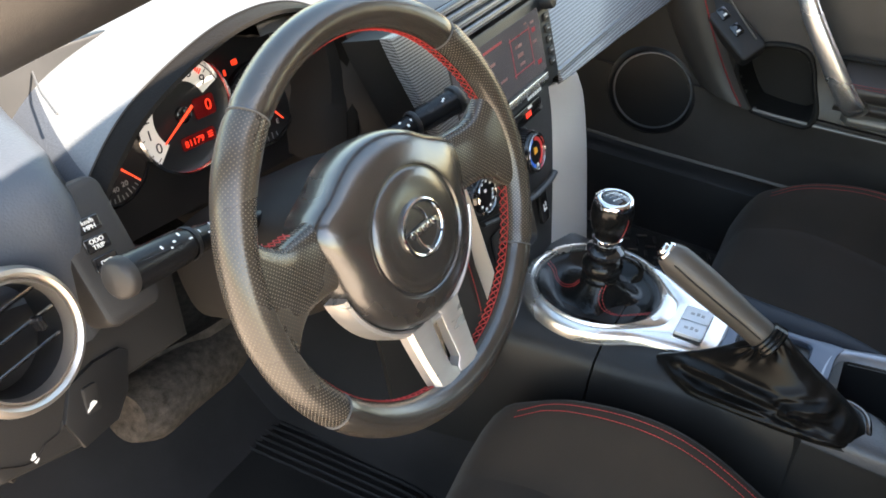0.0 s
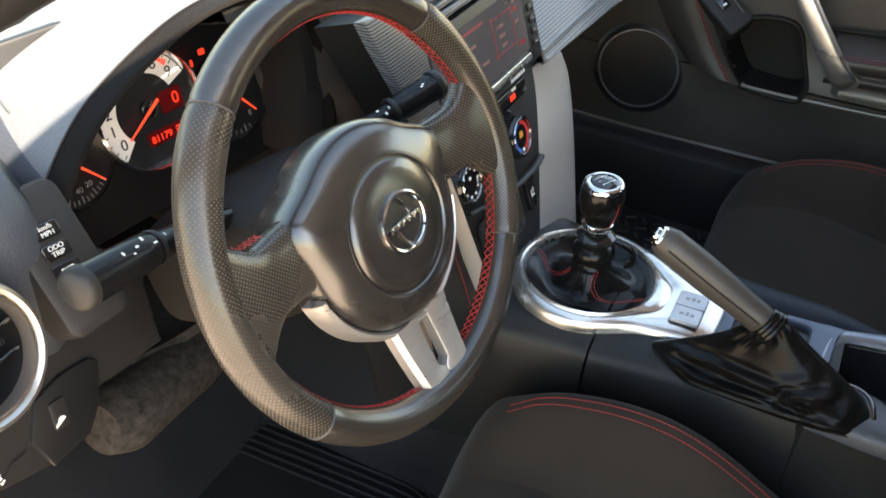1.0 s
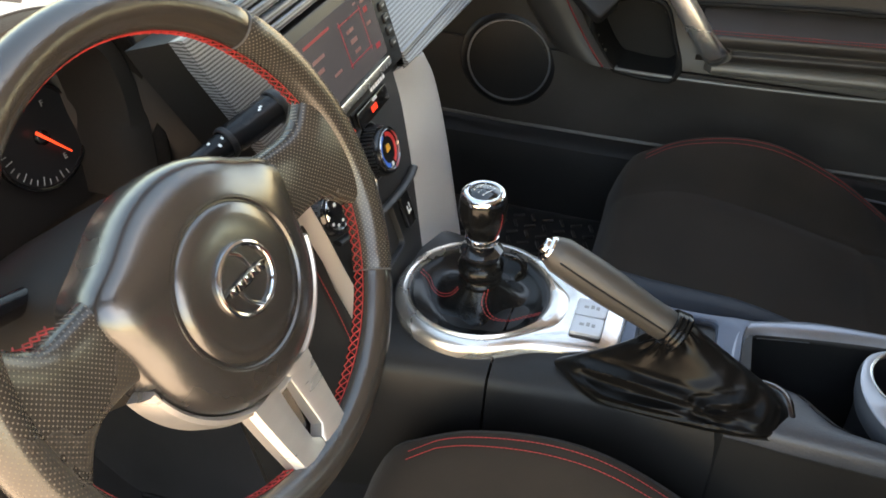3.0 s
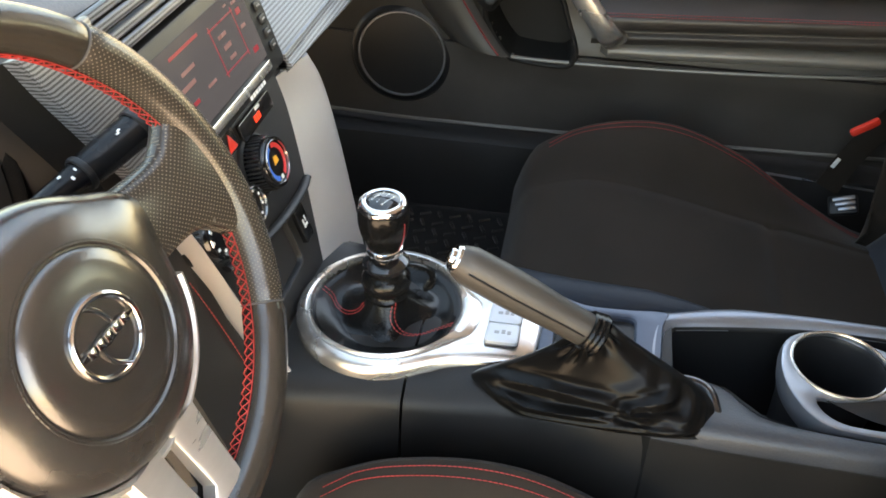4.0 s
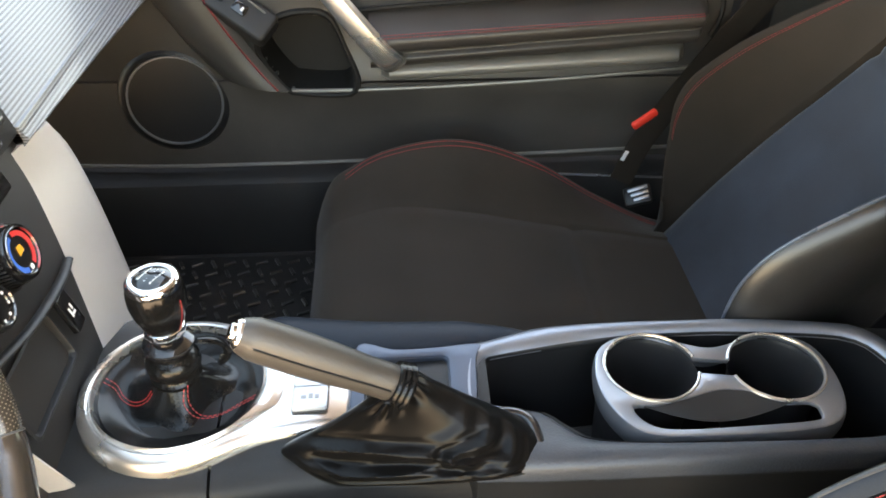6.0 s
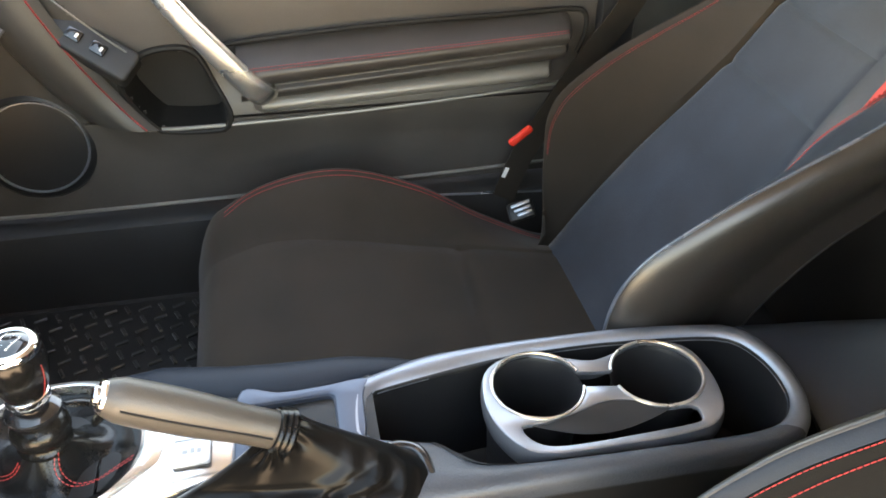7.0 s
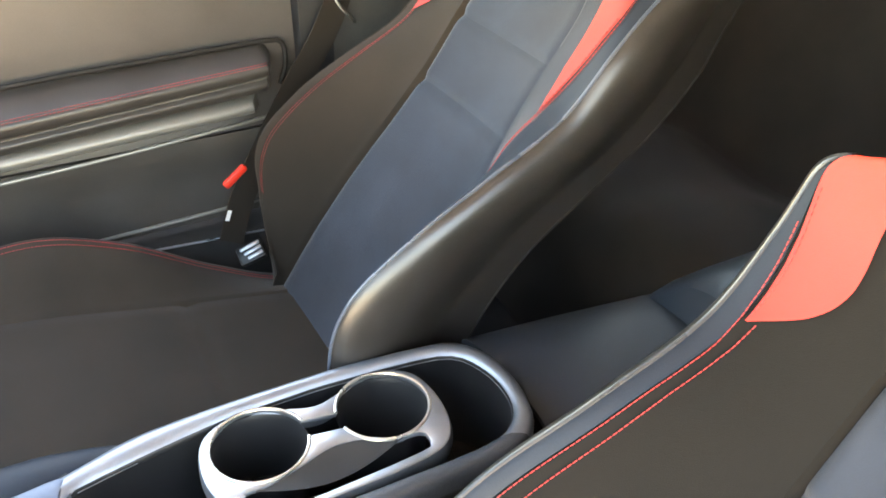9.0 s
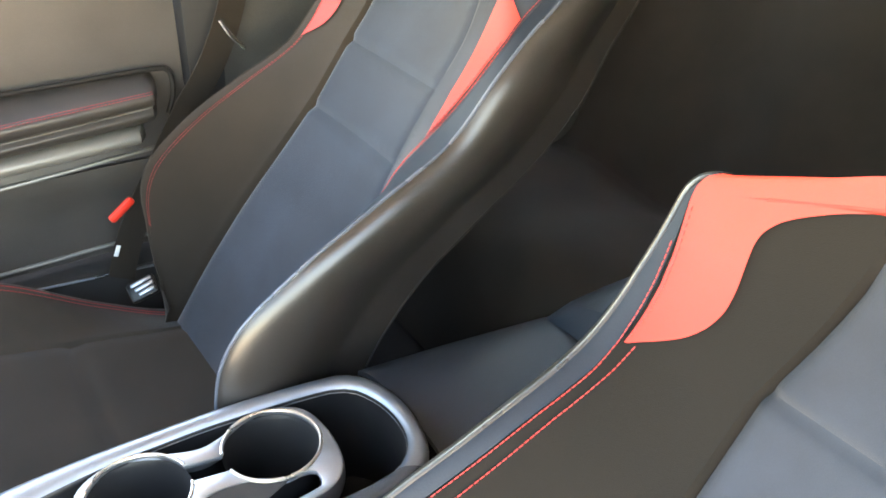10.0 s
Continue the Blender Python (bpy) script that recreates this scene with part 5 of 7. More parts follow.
# passenger's edge of the console, running lower beside the deck
bm = bmesh.new()
q = [(0.13, 0.086, 0.332), (0.20, 0.064, 0.342), (0.27, 0.044, 0.351), (0.34, 0.036, 0.355), (0.39, 0.037, 0.353), (0.43, 0.040, 0.347), (0.47, 0.040, 0.338)]
tube(bm, spline(q, 34), [0.024 * min(1.0, 0.3 + (33 - k) / 14, 0.5 + k / 8) for k in range(34)], 18, flat=0.5)
part("edge_roll", bm, sky_tint_vinyl, console)

# tunnel cover behind the bin
def tunnel(u, v):
    x = 0.84 + 0.42 * u
    w = (0.105 + 0.012 * u) if v < 0.5 else 0.150
    a = (v - 0.5) * math.pi
    y = -0.045 + w * math.copysign(abs(math.sin(a)) ** 0.7, a)
    z = float(np.interp(u, [0, 0.3, 0.7, 0.92, 1.0], [0.335, 0.322, 0.300, 0.285, 0.20])) * (0.10 + 0.90 * max(0, math.cos(a)) ** 0.22)
    return (x, y, z)
part("tunnel_cover", thicken(grid(tunnel, 24, 24), 0.006, (0, 0, 1)), tunnel_plastic, console, "dark satin tunnel cover")
# raised pad at the rear end of the tunnel
bm = bmesh.new()
rings = []
for x, h in ((1.112, 0.60), (1.116, 0.80), (1.126, 0.92), (1.150, 0.98), (1.20, 1.0), (1.30, 1.0), (1.38, 0.97)):
    rings.append([(x, -0.06 + 0.15 * math.cos(a), 0.20 + 0.17 * h * math.sin(a)) for a in np.linspace(0.0, math.pi, 30)])
loft(bm, rings, closed=False)
part("tunnel_pad", thicken(bm, 0.004), tunnel_plastic, console, "dark padded rear end of the tunnel")

# cup holder insert
CUP_A, CUP_B, CUP_R = (0.561, -0.0240), (0.6885, -0.0300), 0.0468
cup_m = Matrix.Translation((0, 0, 0.3550))
cup_out = spline([(0.5026, -0.0255), (0.5164, 0.0099), (0.5591, 0.0262), (0.5998, 0.0099), (0.6266, 0.001), (0.6514, 0.006), (0.6911, 0.0212), (0.7328, 0.004), (0.7447, -0.0354), (0.7397, -0.0807), (0.7209, -0.1063), (0.6851, -0.1147), (0.6256, -0.1167), (0.5512, -0.1147), (0.5224, -0.1004), (0.5045, -0.064)], 90, True)
slot = spline([(0.5303, -0.0768), (0.5522, -0.0763), (0.5859, -0.0689), (0.6216, -0.059), (0.6504, -0.063), (0.6802, -0.0777), (0.707, -0.0817), (0.709, -0.0945), (0.7, -0.1029), (0.6256, -0.1068), (0.5611, -0.1068), (0.5373, -0.0965)], 64, True)
def around(c, r, gap, facing, steps=44):
    """An arc about c, open by gap degrees to both sides of the direction facing."""
    return [(c[0] + r * math.cos(radians(facing + d)), c[1] + r * math.sin(radians(facing + d))) for d in np.linspace(gap, 360 - gap, steps)]
wells = around(CUP_A, CUP_R, 13, 0) + around(CUP_B, CUP_R, 13, 180)      # both cups, joined by a short channel
cups = thing("cup_holder", (0.63, -0.03, 0.22), "satin grey twin cup holder insert standing in the bin", "cup holder")
bm = holed_plate(cup_out, [wells, slot], 0.006, cup_m)
bmesh.ops.bevel(bm, geom=[e for e in bm.edges if e.is_manifold and e.calc_face_angle(0) > 1.2 and min(v.co.z for v in e.verts) > 0.345], offset=0.002, segments=2, profile=0.5, affect='EDGES')
part("holder_plate", bm, console_silver, cups, "satin grey plate")
bm = bmesh.new()
sk = [np.array(q) for q in cup_out]
cc = np.mean(sk, axis=0)
def skirt(fx, fy, z):
    return [(cc[0] + (q[0] - cc[0]) * fx, cc[1] + (q[1] - cc[1]) * fy, z) for q in sk]
band(bm, [skirt(1.0, 1.0, 0.3585), skirt(1.010, 1.012, 0.3535), skirt(1.012, 1.014, 0.3465), skirt(1.002, 1.000, 0.3385), skirt(0.985, 0.975, 0.3325)])
part("holder_skirt", bm, console_silver, cups, "satin grey rounded edge")
bm = bmesh.new()
band(bm, [skirt(0.983, 0.972, 0.3330), skirt(0.95, 0.92, 0.305), skirt(0.93, 0.90, 0.222)])
part("holder_body", bm, plastic, cups, "black lower body")
# sloping finger scoop between the bridge and the slot; darker plastic stands for shade
def scoop(u, v):
    x = 0.541 + 0.150 * u
    top = float(np.interp(x, [0.541, 0.586, 0.622, 0.650, 0.691], [-0.0755, -0.0681, -0.0577, -0.0617, -0.0794]))
    low = -0.0774 - 0.010 * math.sin(math.pi * u)
    return (x, top + (low - top) * v, 0.3597 - 0.014 * math.sin(math.pi * u) * v ** 1.5)
part("finger_scoop", thicken(grid(scoop, 24, 10), 0.002, (0, 0, 1)), plastic_rough, cups, "hollow below the bridge, coloured dark for its shade")
for c, facing in ((CUP_A, 0), (CUP_B, 180)):
    bm = bmesh.new()
    lathe(bm, [(CUP_R + 0.0015, -0.0075), (CUP_R - 0.001, -0.012), (CUP_R - 0.003, -0.055), (CUP_R - 0.006, -0.090), (0.0, -0.092)], (c[0], c[1], 0.3610), (0, 0, 1), 48)
    part("cup_well", bm, plastic, cups, "deep black cup well")
    bm = bmesh.new()
    tube(bm, [(x, y, 0.3608) for x, y in around(c, CUP_R + 0.0010, 14, facing)], 0.0019, 8)
    part("cup_rim", bm, silver, cups, "bright satin rim")

# silver shifter bezel with its tail
RC = (0.083, -0.020)
bez_out = polar_resample([(RC[0] + 0.1015 * math.cos(radians(d)), RC[1] + 0.1015 * math.sin(radians(d))) for d in range(60, 306, 12)] + [(0.165, -0.093), (0.205, -0.086), (0.248, -0.078), (0.262, -0.066), (0.268, -0.035), (0.266, 0.008), (0.250, 0.024), (0.205, 0.038), (0.165, 0.056)], RC, 160)
bez_in = [(RC[0] + 0.0835 * math.cos(a), RC[1] + 0.0835 * math.sin(a)) for a in np.linspace(-math.pi, math.pi, 160, endpoint=False)]
def mixed(f, z):
    return [(xo + (xi - xo) * f, yo + (yi - yo) * f, z + 0.03 * max(0, xo + (xi - xo) * f - 0.15)) for (xo, yo), (xi, yi) in zip(bez_out, bez_in)]
bezel = thing("shifter_bezel", (RC[0], RC[1], 0.34), "satin silver bezel round the gear lever with two switches", "bezel")
bm = bmesh.new()
band(bm, [mixed(-0.02, 0.334), mixed(0.0, 0.345), mixed(0.12, 0.3525), mixed(0.35, 0.3565), mixed(0.62, 0.3575), mixed(0.78, 0.3555), mixed(0.82, 0.3585), mixed(0.93, 0.3605), mixed(1.0, 0.3570), mixed(1.04, 0.345)])
part("bezel_ring", bm, silver, bezel)
for k, y in enumerate((-0.022, -0.0525)):
    m = basis(Vector((0.2165, y, 0.3605)), Vector((1, 0, 0.04)).normalized(), Vector((0, 1, 0)), Vector((-0.04, 0, 1)).normalized())
    bm = bmesh.new()
    plate(bm, rounded(0.036, 0.0305, 0.004), 0.0015, m, 0)
    fr = part("switch_frame", bm, plastic_grey, bezel)
    bm = bmesh.new()
    plate(bm, rounded(0.0345, 0.0290, 0.003), 0.0045, m @ pose(0, 0, 0.001), 0.0012)
    sw = part("switch", bm, button_silver, fr, "silver rocker switch")
    bm = bmesh.new()
    for dx, dy, w, h in ((-0.006, 0.0, 0.005, 0.004), (0.001, 0.001, 0.004, 0.006), (0.007, 0.0, 0.004, 0.005)):
        rbox(bm, (w, h, 0.0004), m @ pose(dx, dy, 0.0057), 0)
    part("switch_icon", bm, grey_print, sw, smooth=False)

# ---- gear lever ----
gear = thing("gear_lever", (RC[0], RC[1], 0.345), "leather gear knob with silver cap over a red-stitched black boot", "gear lever")
def boot_ring(r, z, wr=0.0, sh=(0, 0)):
    out = []
    for j in range(72):
        a = 2 * math.pi * j / 72
        w = wr * (math.sin(2 * a + 0.9) * 0.55 + math.sin(3 * a - 0.4) * 0.55 + math.sin(5 * a + 1.0) * 0.22)
        out.append((RC[0] + sh[0] + (r + 0.4 * w) * math.cos(a), RC[1] + sh[1] + (r + 0.4 * w) * math.sin(a), z + w))
    return out
bm = bmesh.new()
band(bm, [boot_ring(0.0835, 0.352), boot_ring(0.079, 0.3530), boot_ring(0.072, 0.349, 0.001), boot_ring(0.062, 0.343, 0.003), boot_ring(0.052, 0.340, 0.006), boot_ring(0.042, 0.343, 0.0085), boot_ring(0.034, 0.351, 0.0070), boot_ring(0.028, 0.360, 0.004), boot_ring(0.0245, 0.366, 0.0015),
          boot_ring(0.0230, 0.3685), boot_ring(0.0250, 0.3715), boot_ring(0.0252, 0.3745), boot_ring(0.0225, 0.3775), boot_ring(0.0222, 0.3790), boot_ring(0.0255, 0.3830), boot_ring(0.0272, 0.3890), boot_ring(0.0265, 0.3955), boot_ring(0.0230, 0.4010), boot_ring(0.0185, 0.4040), boot_ring(0.014, 0.4060)])
boot = part("gear_boot", bm, vinyl_glossy, gear, "glossy black leather boot")
# hanging fold on the rear of the boot
bm = bmesh.new()
q = spline([(0.105, -0.005, 0.402), (0.123, 0.004, 0.392), (0.130, 0.006, 0.376), (0.120, 0.004, 0.362)], 14)
tube(bm, q, [0.004, 0.005, 0.006, 0.006, 0.006, 0.006, 0.0065, 0.007, 0.007, 0.007, 0.007, 0.007, 0.006, 0.004], 12, flat=0.55)
part("boot_fold", bm, vinyl_glossy, boot)
bm = bmesh.new()
def on_boot(deg, r):
    rr = [0.0835, 0.073, 0.063, 0.052, 0.042, 0.034, 0.028, 0.0245]
    zz = [0.3535, 0.350, 0.346, 0.344, 0.349, 0.357, 0.367, 0.374]
    a = radians(deg)
    z = float(np.interp(-r, [-v for v in rr], zz))
    return np.array((RC[0] + r * math.cos(a), RC[1] + r * math.sin(a), z + 0.004))
for line in ([(-13, 0.080), (-22, 0.066), (-38, 0.056), (-54, 0.046), (-62, 0.034), (-52, 0.025)], [(-16, 0.080), (-26, 0.066), (-42, 0.056), (-60, 0.046), (-70, 0.034), (-60, 0.025)],
             [(174, 0.078), (178, 0.066), (192, 0.056), (208, 0.046), (222, 0.036), (230, 0.028)], [(170, 0.078), (173, 0.066), (186, 0.056), (201, 0.046), (216, 0.036), (224, 0.028)]):
    dashes(bm, spline([on_boot(d, r) for d, r in line], 40), 0.0008, 0.0038, 0.0012)
part("stitching", bm, red_thread, boot, "red stitching")
bm = bmesh.new()
lathe(bm, [(0.0165, 0.4045), (0.0225, 0.4085), (0.0250, 0.4125), (0.0245, 0.4165), (0.0195, 0.4200), (0.0145, 0.4215), (0.0140, 0.4285)], (RC[0], RC[1], 0), (0, 0, 1), 32)
part("collar", bm, gloss_black, gear, "glossy black collar under the knob")
bm = bmesh.new()
lathe(bm, [(0.0165, 0.4270), (0.0190, 0.4285), (0.0198, 0.4325), (0.0190, 0.4365), (0.0180, 0.4372)], (RC[0], RC[1], 0), (0, 0, 1), 36)
part("knob_band", bm, chrome, gear, "chrome band")
bm = bmesh.new()
lathe(bm, [(0.0178, 0.4365), (0.0194, 0.4405), (0.0226, 0.4485), (0.0256, 0.4585), (0.0272, 0.4695), (0.0270, 0.4785), (0.0260, 0.4850), (0.0240, 0.4895)], (RC[0], RC[1], 0), (0, 0, 1), 48)
knob = part("knob", bm, vinyl_glossy, gear, "black leather knob")
bm = bmesh.new()
lathe(bm, [(0.0250, 0.4840), (0.0256, 0.4880), (0.0246, 0.4922), (0.0220, 0.4945), (0.0196, 0.4950), (0.0178, 0.4943)], (RC[0], RC[1], 0), (0, 0, 1), 48)
part("knob_cap", bm, chrome, knob, "chrome cap ring")
bm = bmesh.new()
lathe(bm, [(0.0180, 0.4940), (0.015, 0.4958), (0.008, 0.4970), (0.0, 0.4974)], (RC[0], RC[1], 0), (0, 0, 1), 40)
part("shift_pattern_plate", bm, gloss_black, knob)
km = basis(Vector((RC[0], RC[1], 0.4976)), Vector((0.87, -0.5, 0)), Vector((0.5, 0.87, 0)), Vector((0, 0, 1)))
bm = bmesh.new()
for dx, dy, w, h in ((-0.007, 0, 0.0009, 0.011), (0, 0, 0.0009, 0.011), (0.007, 0, 0.0009, 0.011), (0, 0, 0.0145, 0.0009)):
    rbox(bm, (w, h, 0.0003), km @ pose(dx, dy, -0.0006), 0)
part("shift_lines", bm, white_print, knob, smooth=False)
for text, dx, dy in (("1", -0.007, 0.008), ("2", -0.007, -0.008), ("3", 0, 0.008), ("4", 0, -0.008), ("5", 0.007, 0.008), ("6", 0.007, -0.008)):
    lettering(text, 0.0046, km @ pose(dx, dy, -0.0009), white_print, knob, "numeral")
bm = bmesh.new()
dashes(bm, [(RC[0] + r * math.cos(radians(-25)), RC[1] + r * math.sin(radians(-25)), z) for r, z in ((0.0184, 0.438), (0.0202, 0.442), (0.0232, 0.450), (0.0262, 0.460), (0.0276, 0.470), (0.0274, 0.479))], 0.0008, 0.003, 0.001)
part("stitching", bm, red_thread, knob)

# ---- handbrake ----
HB0, HB1 = np.array((0.176, -0.112, 0.505)), np.array((0.300, -0.104, 0.433))
brake = thing("handbrake", (0.31, -0.10, 0.36), "raised handbrake lever with a leather grip and a creased leather boot", "handbrake")
bm = bmesh.new()
path = [HB0 + (HB1 - HB0) * k / 24 for k in range(25)]
rad = [0.0160 + 0.0026 * math.sin(math.pi * min(1, (k + 3) / 22)) for k in range(25)]
rad[0], rad[1], rad[-1] = 0.0135, 0.0158, 0.0155
tube(bm, path, rad, 28, flat=1.08)
grip = part("grip", bm, grip_leather, brake, "dark leather grip")
g_ax = Vector(HB1 - HB0).normalized()
g_s = g_ax.cross(Vector((0, 0, 1))).normalized()
g_s = g_s if g_s.y < 0 else -g_s
g_u = Vector((0, 0, 1)) - g_ax * g_ax.z
g_u.normalize()
for deg in (14,):
    d = np.array(g_s * math.cos(radians(deg)) + g_u * math.sin(radians(deg)))
    bm = bmesh.new()
    tube(bm, [path[k] + d * (rad[k] * 1.03) for k in range(2, 24)], 0.0010, 6)
    part("grip_seam", bm, plastic, grip, "sewn leather seam")
ax = Vector(HB0 - HB1).normalized()
bm = bmesh.new()
lathe(bm, [(0.0135, -0.003), (0.0135, 0.002), (0.0115, 0.0045), (0.0085, 0.004)], HB0, ax, 28)
part("grip_cap", bm, chrome, grip, "chrome end cap")
bm = bmesh.new()
lathe(bm, [(0.0080, 0.0), (0.0080, 0.007), (0.0068, 0.0085), (0.0, 0.009)], HB0, ax, 24)
part("release_button", bm, chrome, grip, "chrome release button")
# boot: from a collar round the lever down to a long opening
HB_BASE = polar_resample([(0.192, -0.106), (0.215, -0.128), (0.250, -0.146), (0.300, -0.152), (0.350, -0.153), (0.395, -0.151), (0.424, -0.142), (0.428, -0.110), (0.408, -0.086), (0.360, -0.080), (0.300, -0.079), (0.245, -0.081), (0.210, -0.090)], (0.315, -0.108), 200)
def crease(t, at, wide):
    """A fold with a sharp crest: 1 on its line, falling off to both sides."""
    d = abs(t - at) / wide
    return max(0.0, 1.0 - d) ** 1.6
def hb_ring(t):
    """t: 0 at the collar round the lever, 1 at the opening in the console; creases run along the foot."""
    out = []
    for bx, by in HB_BASE:
        a = math.atan2((by + 0.108) * 2.2, bx - 0.315)
        ring = HB1 + 0.0182 * (math.cos(a) * np.array((0.62, 0, 0.78)) + math.sin(a) * np.array((0, 1, 0)))
        near_side = max(0.0, min(1.0, (-0.118 - by) / 0.025))
        foot = np.array((bx, by, float(np.interp(bx, [0.19, 0.28, 0.40], [0.351, 0.362, 0.368])) - 0.013 * near_side))
        q = ring + (foot - ring) * t
        driver = max(0.0, -math.sin(a)) ** 0.6
        along_x = max(0.0, min(1.0, (q[0] - 0.215) / 0.20))
        # slack leather hangs in long folds that fan out from the rear end
        depth = driver * (0.40 + 0.60 * along_x)
        wave = 0.035 * math.sin(31 * q[0] + 0.6) + 0.018 * math.sin(67 * q[0])
        rear = max(0.0, min(1.0, (q[0] - 0.345) / 0.05))
        slack = depth * (-0.0085 * math.sin(math.pi * min(1.0, t * 1.15)) + 0.007 * crease(t, 0.60 + wave + 0.10 * (1 - along_x), 0.14) + 0.009 * crease(t, 0.80 + 0.7 * wave, 0.12) + 0.006 * crease(t, 0.93, 0.06))
        slack += depth * rear * (0.006 * math.sin(19 * t + 120 * q[0]) * math.sin(math.pi * t))
        neck = 0.0022 * math.exp(-((t - 0.10) / 0.09) ** 2) * math.sin(11 * a + 8 * t)
        sag = (0.010 * (1 - along_x) - 0.003 * along_x) * math.sin(math.pi * t) * (0.4 + 0.6 * driver)
        q = q + np.array((0.25 * math.cos(a) * neck, math.sin(a) * neck - slack, -sag + neck + 0.35 * slack))
        out.append(q)
    return out
bm = bmesh.new()
# slack leather: ridges with sharp crests and a valley on both sides
FOLDS = [([(0.203, -0.109, 0.357), (0.242, -0.121, 0.368), (0.284, -0.133, 0.376), (0.330, -0.141, 0.376), (0.356, -0.151, 0.374)], 0.0060),
         ([(0.212, -0.120, 0.356), (0.232, -0.133, 0.354), (0.264, -0.147, 0.360), (0.305, -0.151, 0.363), (0.356, -0.151, 0.362), (0.386, -0.152, 0.364), (0.410, -0.146, 0.364)], 0.0055),
         ([(0.385, -0.148, 0.366), (0.355, -0.152, 0.376), (0.348, -0.145, 0.376), (0.356, -0.139, 0.379), (0.376, -0.139, 0.386), (0.389, -0.130, 0.386), (0.395, -0.119, 0.387)], 0.0065)]
FOLDS = [(spline(q, 70), h) for q, h in FOLDS]
def folded(p):
    out = 0.0
    for line, h in FOLDS:
        d = np.linalg.norm(np.array(line) - p, axis=1)
        j = int(np.argmin(d))
        fade = min(1.0, j / 12, (69 - j) / 12)
        out += h * fade * (max(0.0, 1 - d[j] / 0.0085) ** 1.7 - 0.45 * math.exp(-((d[j] - 0.0105) / 0.004) ** 2))
    return p + out * np.array((0.0, -0.80, 0.60))
band(bm, [[folded(p) for p in hb_ring(k / 90)] for k in range(91)])
bt = part("brake_boot", bm, brake_leather, brake, "creased glossy leather boot")
bm = bmesh.new()
for k in range(3):
    tube(bm, [HB1 + ax * (-0.001 - 0.005 * k) + (0.0175 + 0.001 * k) * (math.cos(a) * np.array((0.50, 0, 0.86)) + math.sin(a) * np.array((0, 1, 0))) for a in (2 * math.pi * j / 32 for j in range(32))], 0.0035, 8, closed=True)
part("boot_collar", bm, vinyl_glossy, bt)
bm = bmesh.new()
q = spline([(0.378, -0.0795, 0.3655), (0.412, -0.0815, 0.3660), (0.427, -0.093, 0.3657), (0.4320, -0.114, 0.3645), (0.4355, -0.136, 0.3615), (0.434, -0.147, 0.353)], 30)
tube(bm, q, [0.0050 * min(1.0, 0.25 + k / 10, 0.3 + (29 - k) / 10) for k in range(30)], 16, flat=0.45)
part("boot_frame", bm, gloss_black, bt, "gloss black frame round the boot")

